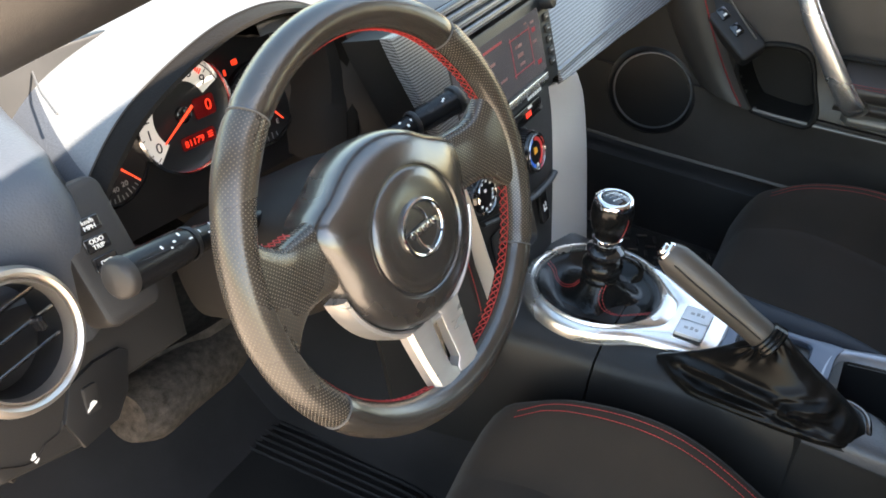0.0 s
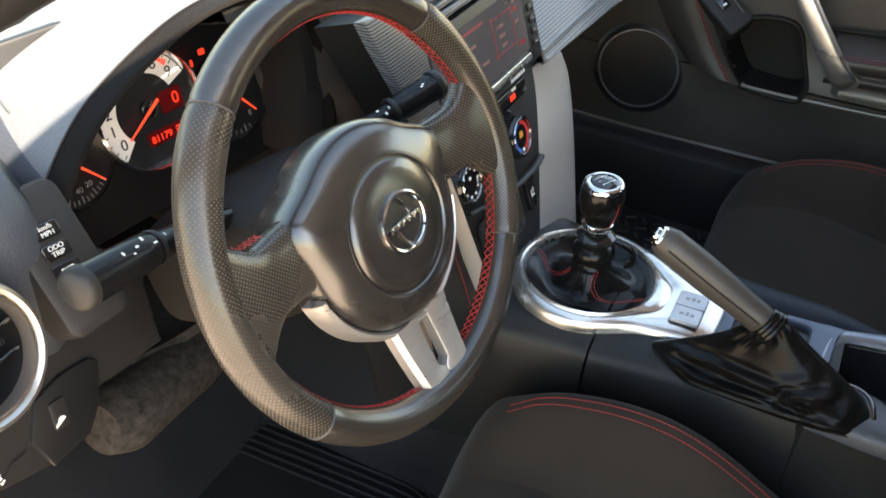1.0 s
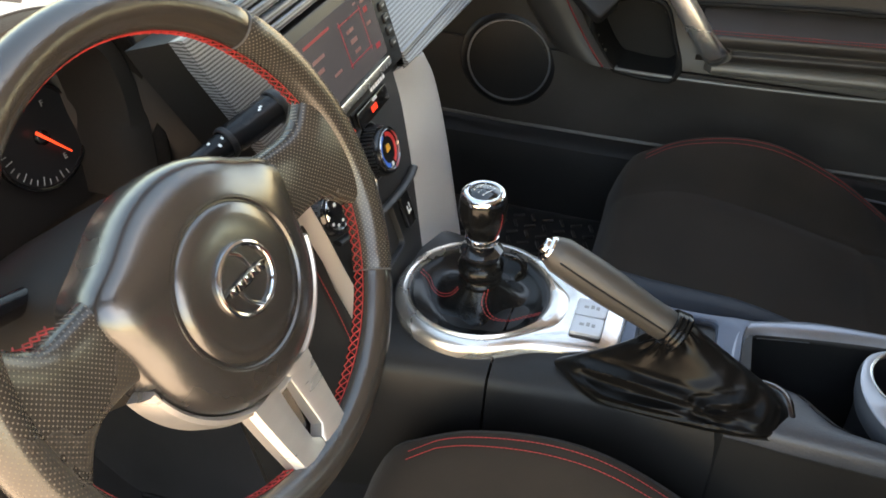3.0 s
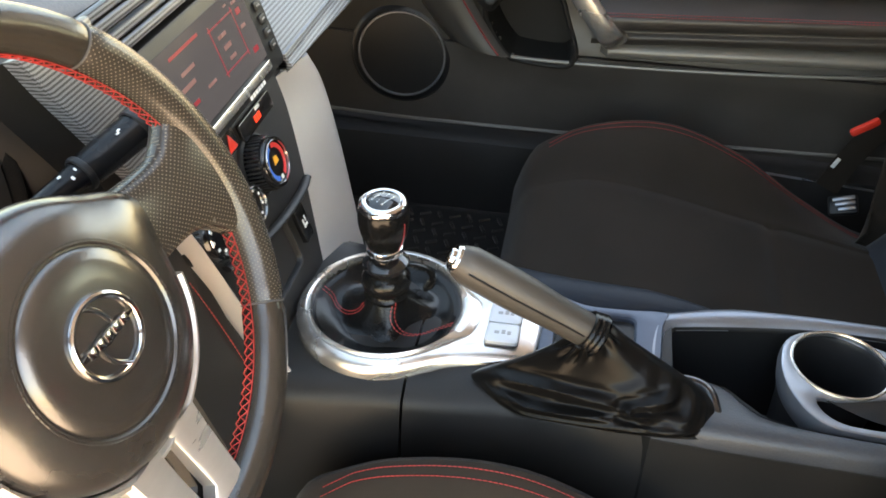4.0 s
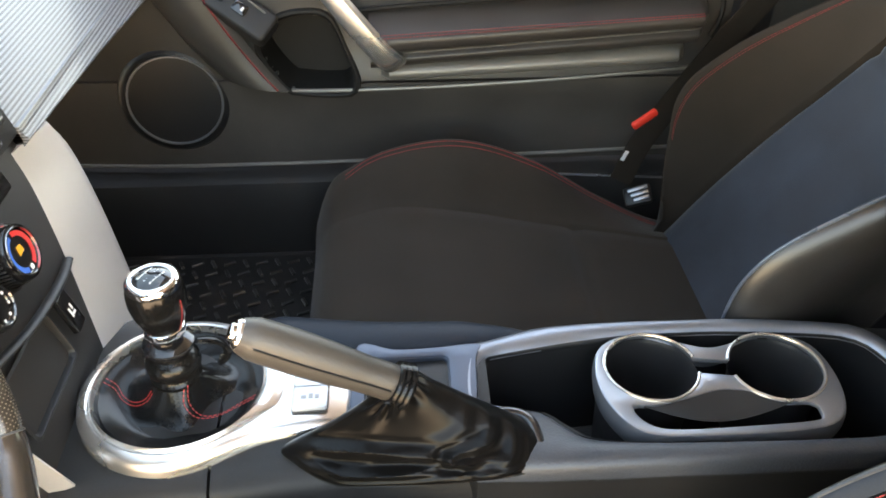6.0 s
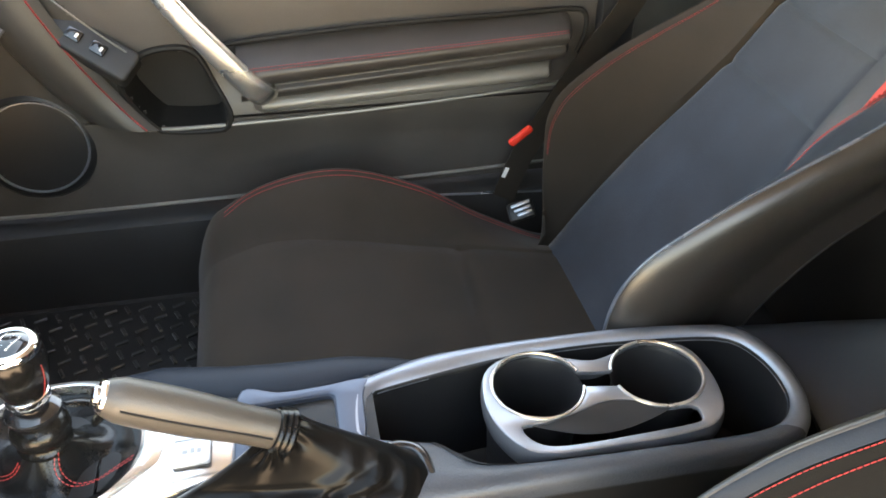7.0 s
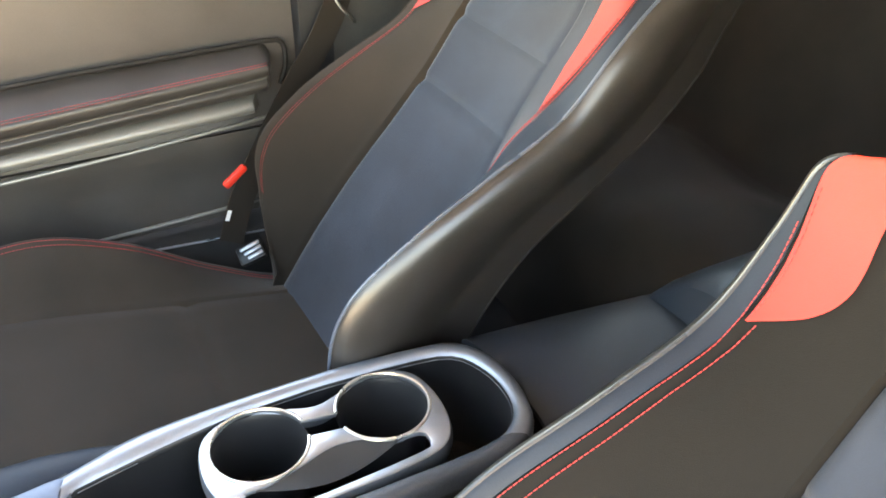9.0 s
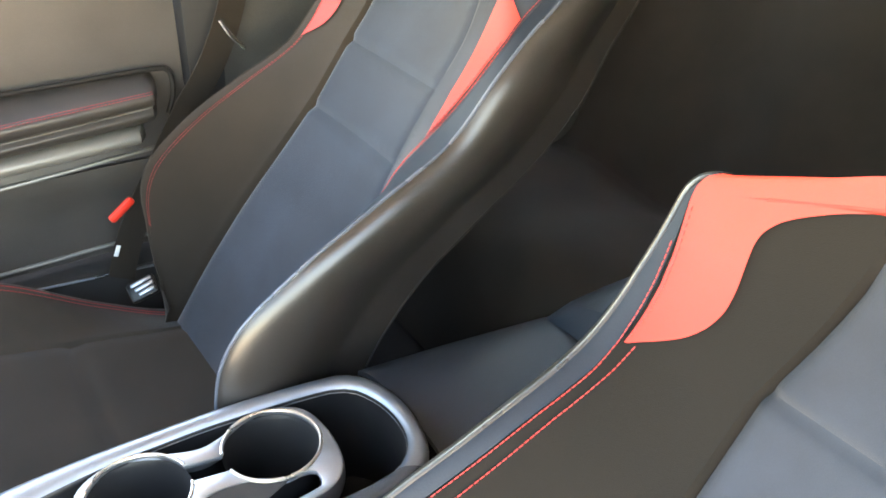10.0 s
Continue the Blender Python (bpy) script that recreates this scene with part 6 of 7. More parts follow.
# ---- seats ----
def seat(name, cy, ccy, dx, dz, half, label, near, tall):
    """A front seat facing forwards; cy: its middle, half: the bolsters' crest from the middle; near: the side (+1 or -1 in y) towards the console."""
    root = thing(name, (0.48 + dx, cy, 0.0), label, "car seat", group="front seats")
    # cushion
    def cz(x):          # middle of the cushion, from front to back
        return float(along([0.195, 0.232, 0.222, 0.196, 0.172, 0.150], x))
    def bz(x):          # crest of the side bolsters
        return float(along([0.225, 0.287, 0.304, 0.262, 0.185, 0.125] if tall else [0.232, 0.301, 0.318, 0.263, 0.176, 0.120], x))
    X0, X1 = 0.165, 0.765
    def cushion(a, x):
        """a: -1..1 across (beyond 0.86: the flanks), x: 0..1 from front to back."""
        s, m = (1 if a > 0 else -1), abs(a)
        front = max(0.0, 1 - x / 0.07)
        xx = X0 + (X1 - X0) * x + dx
        if m <= 0.55:
            k = m / 0.55
            y, z = 0.150 * k, cz(x) + 0.006 * k * k
            groove = math.exp(-((x - 0.70) / 0.018) ** 2) * 0.006 + math.exp(-((k - 0.985) / 0.05) ** 2) * 0.0035 * min(1.0, 2.0 * x)
            z -= groove
        elif m <= 0.86:
            k = (m - 0.55) / 0.31
            y = 0.150 + (half_c - 0.150) * k
            z = cz(x) + 0.006 + (bz(x) - cz(x) - 0.006) * (math.sin(math.pi * 0.5 * k) ** 1.6)
        else:
            k = (m - 0.86) / 0.14
            y = half_c + 0.030 * math.sin(math.pi * 0.5 * min(1, k * 1.6))
            z = bz(x) - (bz(x) - 0.06) * k ** 1.7
        z -= 0.07 * front ** 2.2
        y *= 1 - 0.05 * front
        return (xx, ccy + s * y, z + dz)
    half_c = 0.240
    def sheet(a0, a1, x0=0.0, x1=1.0, na=20, nx=56):
        return grid(lambda u, v: cushion(a0 + (a1 - a0) * u, x0 + (x1 - x0) * v), na, nx)
    base = part("cushion_insert", thicken(sheet(-0.55, 0.55, na=36), 0.03, (0, 0, 1)), cloth, root, "black cloth cushion insert")
    for s in (-1, 1):
        b = part("cushion_bolster", thicken(sheet(s * 0.55, s * 0.86), 0.03, (0, 0, 1)), cloth, root)
        part("cushion_flank", thicken(sheet(s * 0.86, s * 1.0, na=14), 0.01, (0, s, 0)), cloth, root)
        bm = bmesh.new()
        for off in (0.836, 0.806):
            dashes(bm, [np.array(cushion(s * (off - 0.06 * max(0, 0.14 - t) / 0.14), t)) + np.array((0, 0, 0.0012)) for t in np.linspace(0.09, 0.975, 160)], 0.0007, 0.0045, 0.0008)
        part("stitching", bm, red_thread, b, "double red stitching")
    # front valance down to the floor
    def valance(u, v):
        a = -1 + 2 * u
        q = cushion(a * 0.999, 0.0)
        return (q[0] + 0.03 * v, q[1], q[2] + (0.04 - q[2]) * v)
    part("front_valance", thicken(grid(valance, 40, 8), 0.01, (-1, 0, 0)), cloth, root)
    bm = bmesh.new()
    rbox(bm, (0.50, 0.40, 0.10), pose(0.48 + dx, ccy, 0.045), 0.01)
    part("seat_base", bm, plastic, root)

    # backrest: three running lines (insert, crest, back shell) lofted across
    INS = [(0.735, 0.120), (0.785, 0.225), (0.845, 0.335), (0.905, 0.430), (0.955, 0.510), (1.005, 0.585), (1.050, 0.650), (1.085, 0.734)]
    CRE = [(0.672, 0.200), (0.664, 0.350), (0.690, 0.432), (0.765, 0.492), (0.855, 0.540), (0.945, 0.587), (1.003, 0.650), (1.050, 0.687)] if tall else [(0.672, 0.200), (0.664, 0.350), (0.690, 0.432), (0.765, 0.492), (0.855, 0.540), (0.945, 0.587), (0.999, 0.644), (1.034, 0.709)]
    SHL = [(0.800, 0.080), (0.815, 0.200), (0.850, 0.310), (0.915, 0.402), (1.000, 0.466), (1.088, 0.523), (1.150, 0.588), (1.190, 0.640)]
    WID = [0.0, 0.006, 0.010, 0.012, 0.003, -0.002, 0.0, 0.0]
    if tall:
        INS += [(1.118, 0.765), (1.145, 0.83)]
        CRE += [(1.094, 0.720), (1.140, 0.765)]
        SHL += [(1.240, 0.710), (1.270, 0.78)]
        WID = [0.0, 0.006, 0.010, 0.012, 0.010, 0.006, 0.006, -0.002, -0.006, -0.02]
    fw = 7.0 / (len(INS) - 1)
    def backrest(a, w):
        """a: -1..1 across (0.5: insert's edge, 0.8: crest, 1: back shell), w: 0..1 from the cushion up."""
        s, m = (1 if a > 0 else -1), abs(a)
        i, c, h, wd = along(INS, w), along(CRE, w), along(SHL, w), float(along(WID, w))
        hh = half[0] if s < 0 else half[1]
        if s != near:
            c = c + np.array((0.7 * drop, -drop))
            if tall:        # the door side sets further back at its foot
                c = c + np.array((0.048 * float(np.interp(w, [0.0, 0.12, 0.25, 0.40, 0.52], [1.0, 0.95, 0.50, 0.12, 0.0])), 0.0))
        wd -= 0 if tall else 0.022 * max(0.0, (w - 0.93) / 0.07) ** 2.5
        yi, yc = (0.118 + 0.080 * max(0.0, 1 - w / 0.5) ** 1.8) * ((float(np.interp(w, [0.15, 0.235, 0.295, 0.46, 0.635], [1.10, 1.07, 1.035, 0.854, 0.82])) if tall and s != near else 1.0) - 0.9 * (0 if tall else max(0.0, w - 0.72))), hh + wd
        if m <= 0.5:
            k = m / 0.5
            p = i + np.array((-0.010, 0.006)) * k * k
            groove = 0.005 * (math.exp(-((w - 0.565 * fw) / 0.009) ** 2) + math.exp(-((w - 0.73 * fw) / 0.009) ** 2)) + (0.003 if tall and s == near else 0.010) * math.exp(-((k - 0.99) / 0.035) ** 2)
            groove *= 1.0 if tall else min(1.0, max(0.0, (0.93 - w) / 0.05))
            p = p + np.array((0.9, -0.4)) * groove
            y = yi * k
        elif m <= 0.8:
            k = (m - 0.5) / 0.3
            e = math.sin(math.pi * 0.5 * k) ** 1.35
            p = i + np.array((-0.010, 0.006)) + (c - i - np.array((-0.010, 0.006))) * e
            y = yi + (yc - yi) * (0.25 * k + 0.75 * math.sin(math.pi * 0.5 * k))
        else:
            k = (m - 0.8) / 0.2
            p = c + (h - c) * (k ** 1.5)
            y = yc + 0.020 * math.sin(math.pi * min(1.0, k * 1.25)) - 0.02 * k * k
        return np.array((p[0] + dx_b, cy + s * y, p[1] + dz_back + 0.022 * (0 if tall else max(0.0, w - 0.8)) * 5 * max(0.0, 1 - (m / 0.6) ** 2)))
    dx_b = dx_back
    def seam(w, s):     # the stitch line's place across the bolster
        if tall and s == near:
            return float(np.interp(w, [0.0, 0.45, 0.57, 0.66, 0.74, 0.82, 0.93], [0.62, 0.57, 0.575, 0.622, 0.647, 0.675, 0.70]))
        return float(np.interp(w, [0.0, 0.40, 0.55, 0.615, 0.695, 0.735, 0.78, 0.825, 0.87, 0.90, 0.95, 1.0], [0.74, 0.73, 0.72, 0.715, 0.704, 0.703, 0.708, 0.716, 0.730, 0.742, 0.764, 0.784]))
    def bsheet(a0, a1, na=20, w0=0.0, w1=1.0, nw=60):
        return grid(lambda u, v: backrest(a0 + (a1 - a0) * u, w0 + (w1 - w0) * v), na, nw)
    part("back_insert", thicken(bsheet(-0.5, 0.5, 40, nw=150), 0.02, (-1, 0, 0.5)), suede, root, "dark suede backrest insert")
    for s in (-1, 1):
        def inner_face(u, v):
            return backrest(s * (0.5 + (seam(v / fw, s) + 0.006 - 0.5) * u), v)
        def crest_face(u, v):
            return backrest(s * (seam(v / fw, s) + 0.008 + (0.802 - seam(v / fw, s) - 0.008) * u), v)
        bo = part("back_bolster", thicken(grid(inner_face, 34, 140), 0.003, (-1, 0, 0.5)), suede if s == near and tall else cloth if tall else shaded_bolster_cloth, root)
        part("crest_strip", thicken(grid(crest_face, 14, 140), 0.003, (-1, 0, 0.5)), sky_tint_vinyl if s == near else cloth if tall else shaded_bolster_cloth, bo)
        part("back_side", thicken(bsheet(s * 0.803, s * 1.0, 32, nw=120), 0.0012, (0, s, 0)), seat_vinyl, root, "smooth black vinyl bolster side")
        bm = bmesh.new()
        tube(bm, [backrest(s * 0.803, w) for w in np.linspace(0.05, 0.995, 90)], 0.0020 if s == near else 0.0012, 8)
        part("piping", bm, cloth if s != near else glint_piping if tall else edge_piping, bo)
        # red stitching, and the red shoulder patch inside the crest
        bm = bmesh.new()
        for off, top in ((0.0, 0.89 if not tall else 1.2), (-0.010 if tall else -0.028, 0.735)):
            q = [backrest(s * (seam(w / fw, s) + off + (0.0 if tall or off else float(np.interp(w, [0.68, 0.76, 0.89], [0.0, 0.010, 0.013])))), w) for w in np.linspace(0.12, top * fw, 170)]
            dashes(bm, [p + np.array((-0.0012, 0, 0.0010)) for p in q], 0.0008 if s == near else 0.0006, 0.0045, 0.0009)
        # stitches on the side away from the console are coloured a darker red
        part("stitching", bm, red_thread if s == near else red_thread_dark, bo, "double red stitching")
        def edge_line(k):
            ks = [0.733, 0.742, 0.754, 0.78, 0.81, 0.84, 0.88, 0.905, 0.922, 0.932, 0.942, 0.948, 0.953]
            es = [0.692, 0.666, 0.629, 0.607, 0.602, 0.607, 0.618, 0.623, 0.615, 0.597, 0.559, 0.52, 0.0]
            spread = 0.010 * min(1.0, max(0.0, (0.94 - k) / 0.02), (k - 0.733) / 0.01)
            return sum(float(np.interp(k + spread * o, ks, es)) for o in (-1, -0.5, 0, 0.5, 1)) / 5
        def patch(u, v):
            inside = tall and s == near
            k0 = 0.675 if inside else 0.733
            w = k0 * fw + (0.998 - k0 if not tall else 0.25) * v
            k = w / fw
            edge = edge_line(k)
            if tall and k > 0.9:
                edge = 0.585
            rim = seam(k, s) - 0.004
            if inside:
                edge = float(np.interp(k, [0.675, 0.70, 0.76, 0.868, 1.0], [0.622, 0.604, 0.586, 0.580, 0.585]))
            inner = rim + (edge - rim) * u
            p = backrest(s * inner, w)
            q1, q2 = backrest(s * (inner - 0.01), w), backrest(s * inner, w + 0.01)
            n = np.cross(q1 - p, q2 - p)
            n /= np.linalg.norm(n) + 1e-9
            if n[2] - n[0] < 0:
                n = -n
            if not tall:
                f = min(1.0, max(0.0, (k - 0.86) / 0.06))
                n = n * (1 - f) + np.array((-0.75, 0.0, 0.66)) * f
            return p + n * (0.0032 + (0.0 if tall else 0.0012 * min(1.0, max(0.0, (k - 0.88) / 0.04))))
        rp = part("red_patch", grid(patch, 40, 140), red_cloth, bo, "bright red leather shoulder patch")
        bm = bmesh.new()
        dashes(bm, [np.array(patch(0.08, 0.03 + 0.74 * j / 120)) + np.array((-0.0006, 0, 0.0006)) for j in range(121)], 0.0009, 0.0040, 0.0022)
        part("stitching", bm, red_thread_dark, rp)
    # dark shell across the back, with a sewn seam along its edge
    def shell(u, v):
        a = -1 + 2 * u
        e = backrest(1.0 if a > 0 else -1.0, v)
        f = 1 - abs(a) ** 2.5
        return (e[0] + (0.075 + 0.02 * v) * f, cy + (e[1] - cy) * abs(a), e[2] - (0.045 + 0.01 * v) * f)
    part("back_shell", thicken(grid(shell, 40, 60), 0.004, (1, 0, -0.5)), plastic, root, "black back shell")
    bm = bmesh.new()
    tube(bm, [backrest(near * 1.0, w) for w in np.linspace(0.12, 0.97, 80)], 0.0012, 6)
    part("shell_seam", bm, matte_black, root)
    # rounded top of the backrest over to its shell
    def cap(u, v):
        a = -0.80 + 1.60 * u
        f = backrest(a, 1.0)
        b = np.array((SHL[-1][0] + dx_b, f[1], SHL[-1][1] + 0.005 + dz_back))
        if not tall:
            b = f + np.array((0.11, 0.0, -0.07))
        q = f + (b - f) * v
        return q + np.array((0.0, 0.0, (0.022 if tall else 0.002) * math.sin(math.pi * v) - (0.0 if tall else 0.007)))
    part("back_top", thicken(grid(cap, 40, 12), 0.008, (0, 0, 1)), cloth, root)
    return root, cushion, backrest

dx_back, dz_back, drop = 0.0, 0.0, 0.018
passenger = seat("passenger_seat", 0.290, 0.315, 0.0, 0.0, (0.225, 0.192), "black cloth and suede passenger seat with red stitching and shoulder patches", -1, True)
dx_back, dz_back, drop = -0.105, 0.002, 0.0
driver = seat("driver_seat", -0.500, -0.455, -0.150, 0.035, (0.228, 0.228), "black cloth and suede driver's seat with red stitching and shoulder patches", 1, False)

# ---- passenger's door ----
door = thing("door_1", (0.25, 0.69, 0.20), "black closed passenger door with an armrest, silver pull handle and speaker", "car door", kind="structure")
def door_y(x, z):
    """The panel's inner face."""
    y = 0.690 + 0.10 * max(0, -0.05 - x) ** 1.5
    y -= 0.020 * math.exp(-((z - 0.345) / 0.05) ** 2) * (1 / (1 + math.exp(-(x - 0.10) * 25)))
    y += 0.035 * max(0.0, z - 0.52)
    return y
POCKET = [(0.124, 0.346), (0.150, 0.337), (0.210, 0.334), (0.232, 0.340), (0.238, 0.365), (0.222, 0.405), (0.198, 0.458), (0.155, 0.466), (0.112, 0.452), (0.084, 0.408)]
def inside(poly, x, z):
    hit = False
    for (x0, z0), (x1, z1) in zip(poly, poly[1:] + poly[:1]):
        if (z0 > z) != (z1 > z) and x < (x1 - x0) * (z - z0) / (z1 - z0) + x0:
            hit = not hit
    return hit
def door_sheet(x0, x1, z0, z1, nx, nz, hole=None, top=0.0):
    bm = bmesh.new()
    vs = [[bm.verts.new((x0 + (x1 - x0) * i / nx, door_y(x0 + (x1 - x0) * i / nx, z0 + (z1 - z0) * j / nz), z0 + (z1 - z0) * j / nz)) for i in range(nx + 1)] for j in range(nz + 1)]
    for j in range(nz):
        for i in range(nx):
            c = (vs[j][i].co + vs[j + 1][i + 1].co) / 2
            if hole and inside(hole, 0.163 + (c.x - 0.163) / 1.05, 0.401 + (c.z - 0.401) / 1.05):
                continue
            bm.faces.new((vs[j][i], vs[j][i + 1], vs[j + 1][i + 1], vs[j + 1][i]))
    return bm
part("lower_skin", thicken(door_sheet(-0.46, 0.862, 0.186, 0.3500, 160, 20, POCKET), 0.006, (0, -1, 0)), door_lower_vinyl, door)
part("upper_skin", thicken(door_sheet(-0.46, 0.862, 0.3545, 0.66, 160, 40, POCKET), 0.006, (0, -1, 0)), door_vinyl, door, "grained upper door skin")
upper = [o for o in door.children if o.name.startswith("upper_skin")][0]
upper.data.materials.append(front_pad_vinyl)      # darker padding in front of the seam
for f in upper.data.polygons:
    if f.center.x < 0.125 - 0.50 * (f.center.z - 0.343):
        f.material_index = 1
bm = bmesh.new()
pk = spline(POCKET, 40, True)
cx, cz_ = pk[:, 0].mean(), pk[:, 1].mean()
band(bm, [[(cx + (x - cx) * f, door_y(x, z) + d, cz_ + (z - cz_) * f) for x, z in pk] for f, d in ((1.13, 0.002), (1.10, -0.0072), (1.04, -0.0085), (0.985, -0.005), (0.95, 0.03), (0.90, 0.075))], True)
part("door_pocket", bm, matte_black, door, "dark recessed pocket")
# bright edge lines of the ledge and of the door's foot
def door_line(x0, x1, z, out, r, name, material, z1=None, bow=0.0):
    bm = bmesh.new()
    pts = []
    for k in range(41):
        t = k / 40
        x = x0 + (x1 - x0) * t
        zz = z + ((z1 if z1 is not None else z) - z) * t + bow * math.sin(math.pi * t)
        pts.append((x, door_y(x, zz) - out, zz))
    tube(bm, pts, r, 8)
    return part(name, bm, material, door)
door_line(0.11, 0.82, 0.3385, 0.003, 0.0036, "panel_edge", ledge_satin, 0.368, -0.007)
door_line(-0.45, 0.862, 0.191, 0.001, 0.0035, "foot_edge", ledge_satin, 0.205, -0.008)
# satin ledge below the armrest
def ledge(u, v):
    x = 0.283 + 0.500 * u
    p = along([(0.678, 0.3625), (0.650, 0.362), (0.642, 0.368), (0.643, 0.378), (0.655, 0.388), (0.684, 0.392)], v)
    e = min(1.0, min(u, 1 - u) / 0.03)
    return (x, p[0] + 0.02 * (1 - e) ** 2, p[1] + 0.003 + 0.022 * u)
part("ledge", thicken(grid(ledge, 40, 18), 0.004, (0, -1, 0)), ledge_satin, door, "satin grey ledge under the armrest")
# armrest: two soft rolls parted by a groove
def armrest(u, v):
    x = 0.266 + 0.546 * u
    p = along([(0.690, 0.386), (0.646, 0.390), (0.635, 0.396), (0.630, 0.406), (0.636, 0.4145), (0.632, 0.4185), (0.622, 0.424), (0.617, 0.436), (0.621, 0.4475), (0.640, 0.457), (0.668, 0.468), (0.690, 0.475)], v)
    e = min(1.0, min(u + 0.06, 1 - u) / 0.04)
    return (x, p[0] + 0.05 * (1 - e) ** 2, p[1] + u * (0.034 - 0.019 * max(0.0, (v - 0.6) / 0.4)))
arm = part("armrest", thicken(grid(armrest, 60, 60), 0.006, (0, -1, 0)), armrest_vinyl, door, "padded armrest with a red seam")
bm = bmesh.new()
for v in (0.722, 0.752):
    dashes(bm, [np.array(armrest(0.01 + 0.96 * k / 80, v)) + np.array((0, -0.001, 0.001)) for k in range(81)], 0.0009, 0.005, 0.0012)
part("stitching", bm, red_thread_dark, arm)
bm = bmesh.new()
tube(bm, [np.array(armrest(0.02 + 0.95 * k / 60, 0.375)) + np.array((0, -0.0005, 0.0)) for k in range(61)], 0.0013, 6)
part("groove_line", bm, ledge_satin, arm)
# crease where upper skin meets the armrest's shelf; its shade is a black strip
bm = bmesh.new()
q = spline([(0.232, 0.676, 0.466), (0.261, 0.674, 0.4755), (0.40, 0.674, 0.485), (0.518, 0.674, 0.490), (0.70, 0.675, 0.4925), (0.815, 0.677, 0.4925), (0.838, 0.676, 0.483), (0.838, 0.672, 0.450), (0.826, 0.670, 0.420)], 70)
tube(bm, q, 0.0042, 8, flat=1.0)
part("crease_shade", bm, matte_black, door, "black strip for the shade in the crease above the armrest")
# curved silver pull handle
bm = bmesh.new()
path = spline([(0.130, 0.690, 0.665), (0.148, 0.650, 0.625), (0.170, 0.628, 0.583), (0.203, 0.618, 0.535), (0.243, 0.614, 0.482), (0.275, 0.613, 0.440), (0.296, 0.616, 0.416), (0.307, 0.630, 0.404), (0.308, 0.66, 0.400)], 46)
rings = []
for k, (q, t, a, b) in enumerate(frames_along(path)):
    side = np.cross(t, (0, -1, 0))
    side /= np.linalg.norm(side)
    face = np.cross(side, t)
    wd = float(np.interp(k, [0, 8, 16, 34, 42, 45], [0.017, 0.016, 0.0165, 0.0185, 0.021, 0.020]))
    rings.append([q + side * wd * math.copysign(abs(math.cos(x)) ** 0.8, math.cos(x)) + face * 0.0095 * math.copysign(abs(math.sin(x)) ** 0.9, math.sin(x)) for x in (2 * math.pi * j / 24 for j in range(24))])
loft(bm, rings, True, True, True)
part("pull_handle", bm, silver, door, "curved satin silver pull handle")
# window switch panel
wm_n = Vector((0.12, -0.72, 0.68)).normalized()
wm_u = Vector((0.74, -0.10, -0.66))
wm_u = (wm_u - wm_n * wm_u.dot(wm_n)).normalized()
wm_v = wm_n.cross(wm_u)
wm = basis(Vector((0.052, 0.668, 0.495)), wm_u, wm_v, wm_n)
bm = bmesh.new()
plate(bm, rounded(0.150, 0.052, 0.010), 0.03, wm @ pose(0, 0, -0.030), 0.006, 4)
swp = part("switch_pod", bm, plastic_rough, door)
for k in range(2):
    bm = bmesh.new()
    plate(bm, rounded(0.024, 0.018, 0.003), 0.004, wm @ pose(-0.022 + 0.040 * k, 0.0, 0.0005), 0.0015)
    s = part("window_switch", bm, gloss_black, swp)
    bm = bmesh.new()
    rbox(bm, (0.004, 0.007, 0.0004), wm @ pose(-0.017 + 0.040 * k, 0.0, 0.0050), 0)
    part("switch_mark", bm, white_print, s, smooth=False)
bm = bmesh.new()
tube(bm, spline([(0.012, 0.672, 0.566), (0.036, 0.664, 0.544), (0.080, 0.660, 0.502), (0.122, 0.664, 0.461)], 20), 0.0016, 6)
part("pod_edge", bm, ledge_satin, swp)
# front pad with a red seam above the speaker
def pad(u, v):
    q = along([(0.128, 0.343), (0.098, 0.378), (0.066, 0.425), (0.030, 0.490), (-0.01, 0.58), (-0.03, 0.66)], v)
    x, z = q[0] - 0.115 * u, q[1] + 0.020 * u
    return (x, door_y(x, z) - 0.030 * math.sin(math.pi * min(1, 0.12 + 0.88 * u)) ** 0.7, z)
fp = part("front_pad", thicken(grid(pad, 16, 40), 0.006, (0, -1, 0)), front_pad_vinyl, door)
bm = bmesh.new()
dashes(bm, [np.array(pad(0.14, v)) + np.array((0.0008, -0.0014, 0)) for v in np.linspace(0.02, 0.98, 70)], 0.0024, 0.0050, 0.0008)
part("stitching", bm, red_thread_dark, fp)
# speaker
sp = (-0.069, 0.690, 0.319)
bm = bmesh.new()
lathe(bm, [(0.097, -0.014), (0.095, -0.002), (0.088, 0.006), (0.0815, 0.0085), (0.080, 0.004)], sp, (0.05, -1, 0.06), 56)
ring = part("speaker_surround", bm, plastic, door)
bm = bmesh.new()
lathe(bm, [(0.0805, 0.006), (0.0795, 0.0095), (0.0775, 0.0095), (0.0765, 0.006)], sp, (0.05, -1, 0.06), 56)
part("speaker_ring", bm, console_silver, ring, "thin satin speaker ring")
bm = bmesh.new()
lathe(bm, [(0.0770, 0.006), (0.06, 0.0075), (0.03, 0.0085), (0.0, 0.0088)], sp, (0.05, -1, 0.06), 48)
part("speaker_grille", bm, plastic, ring)

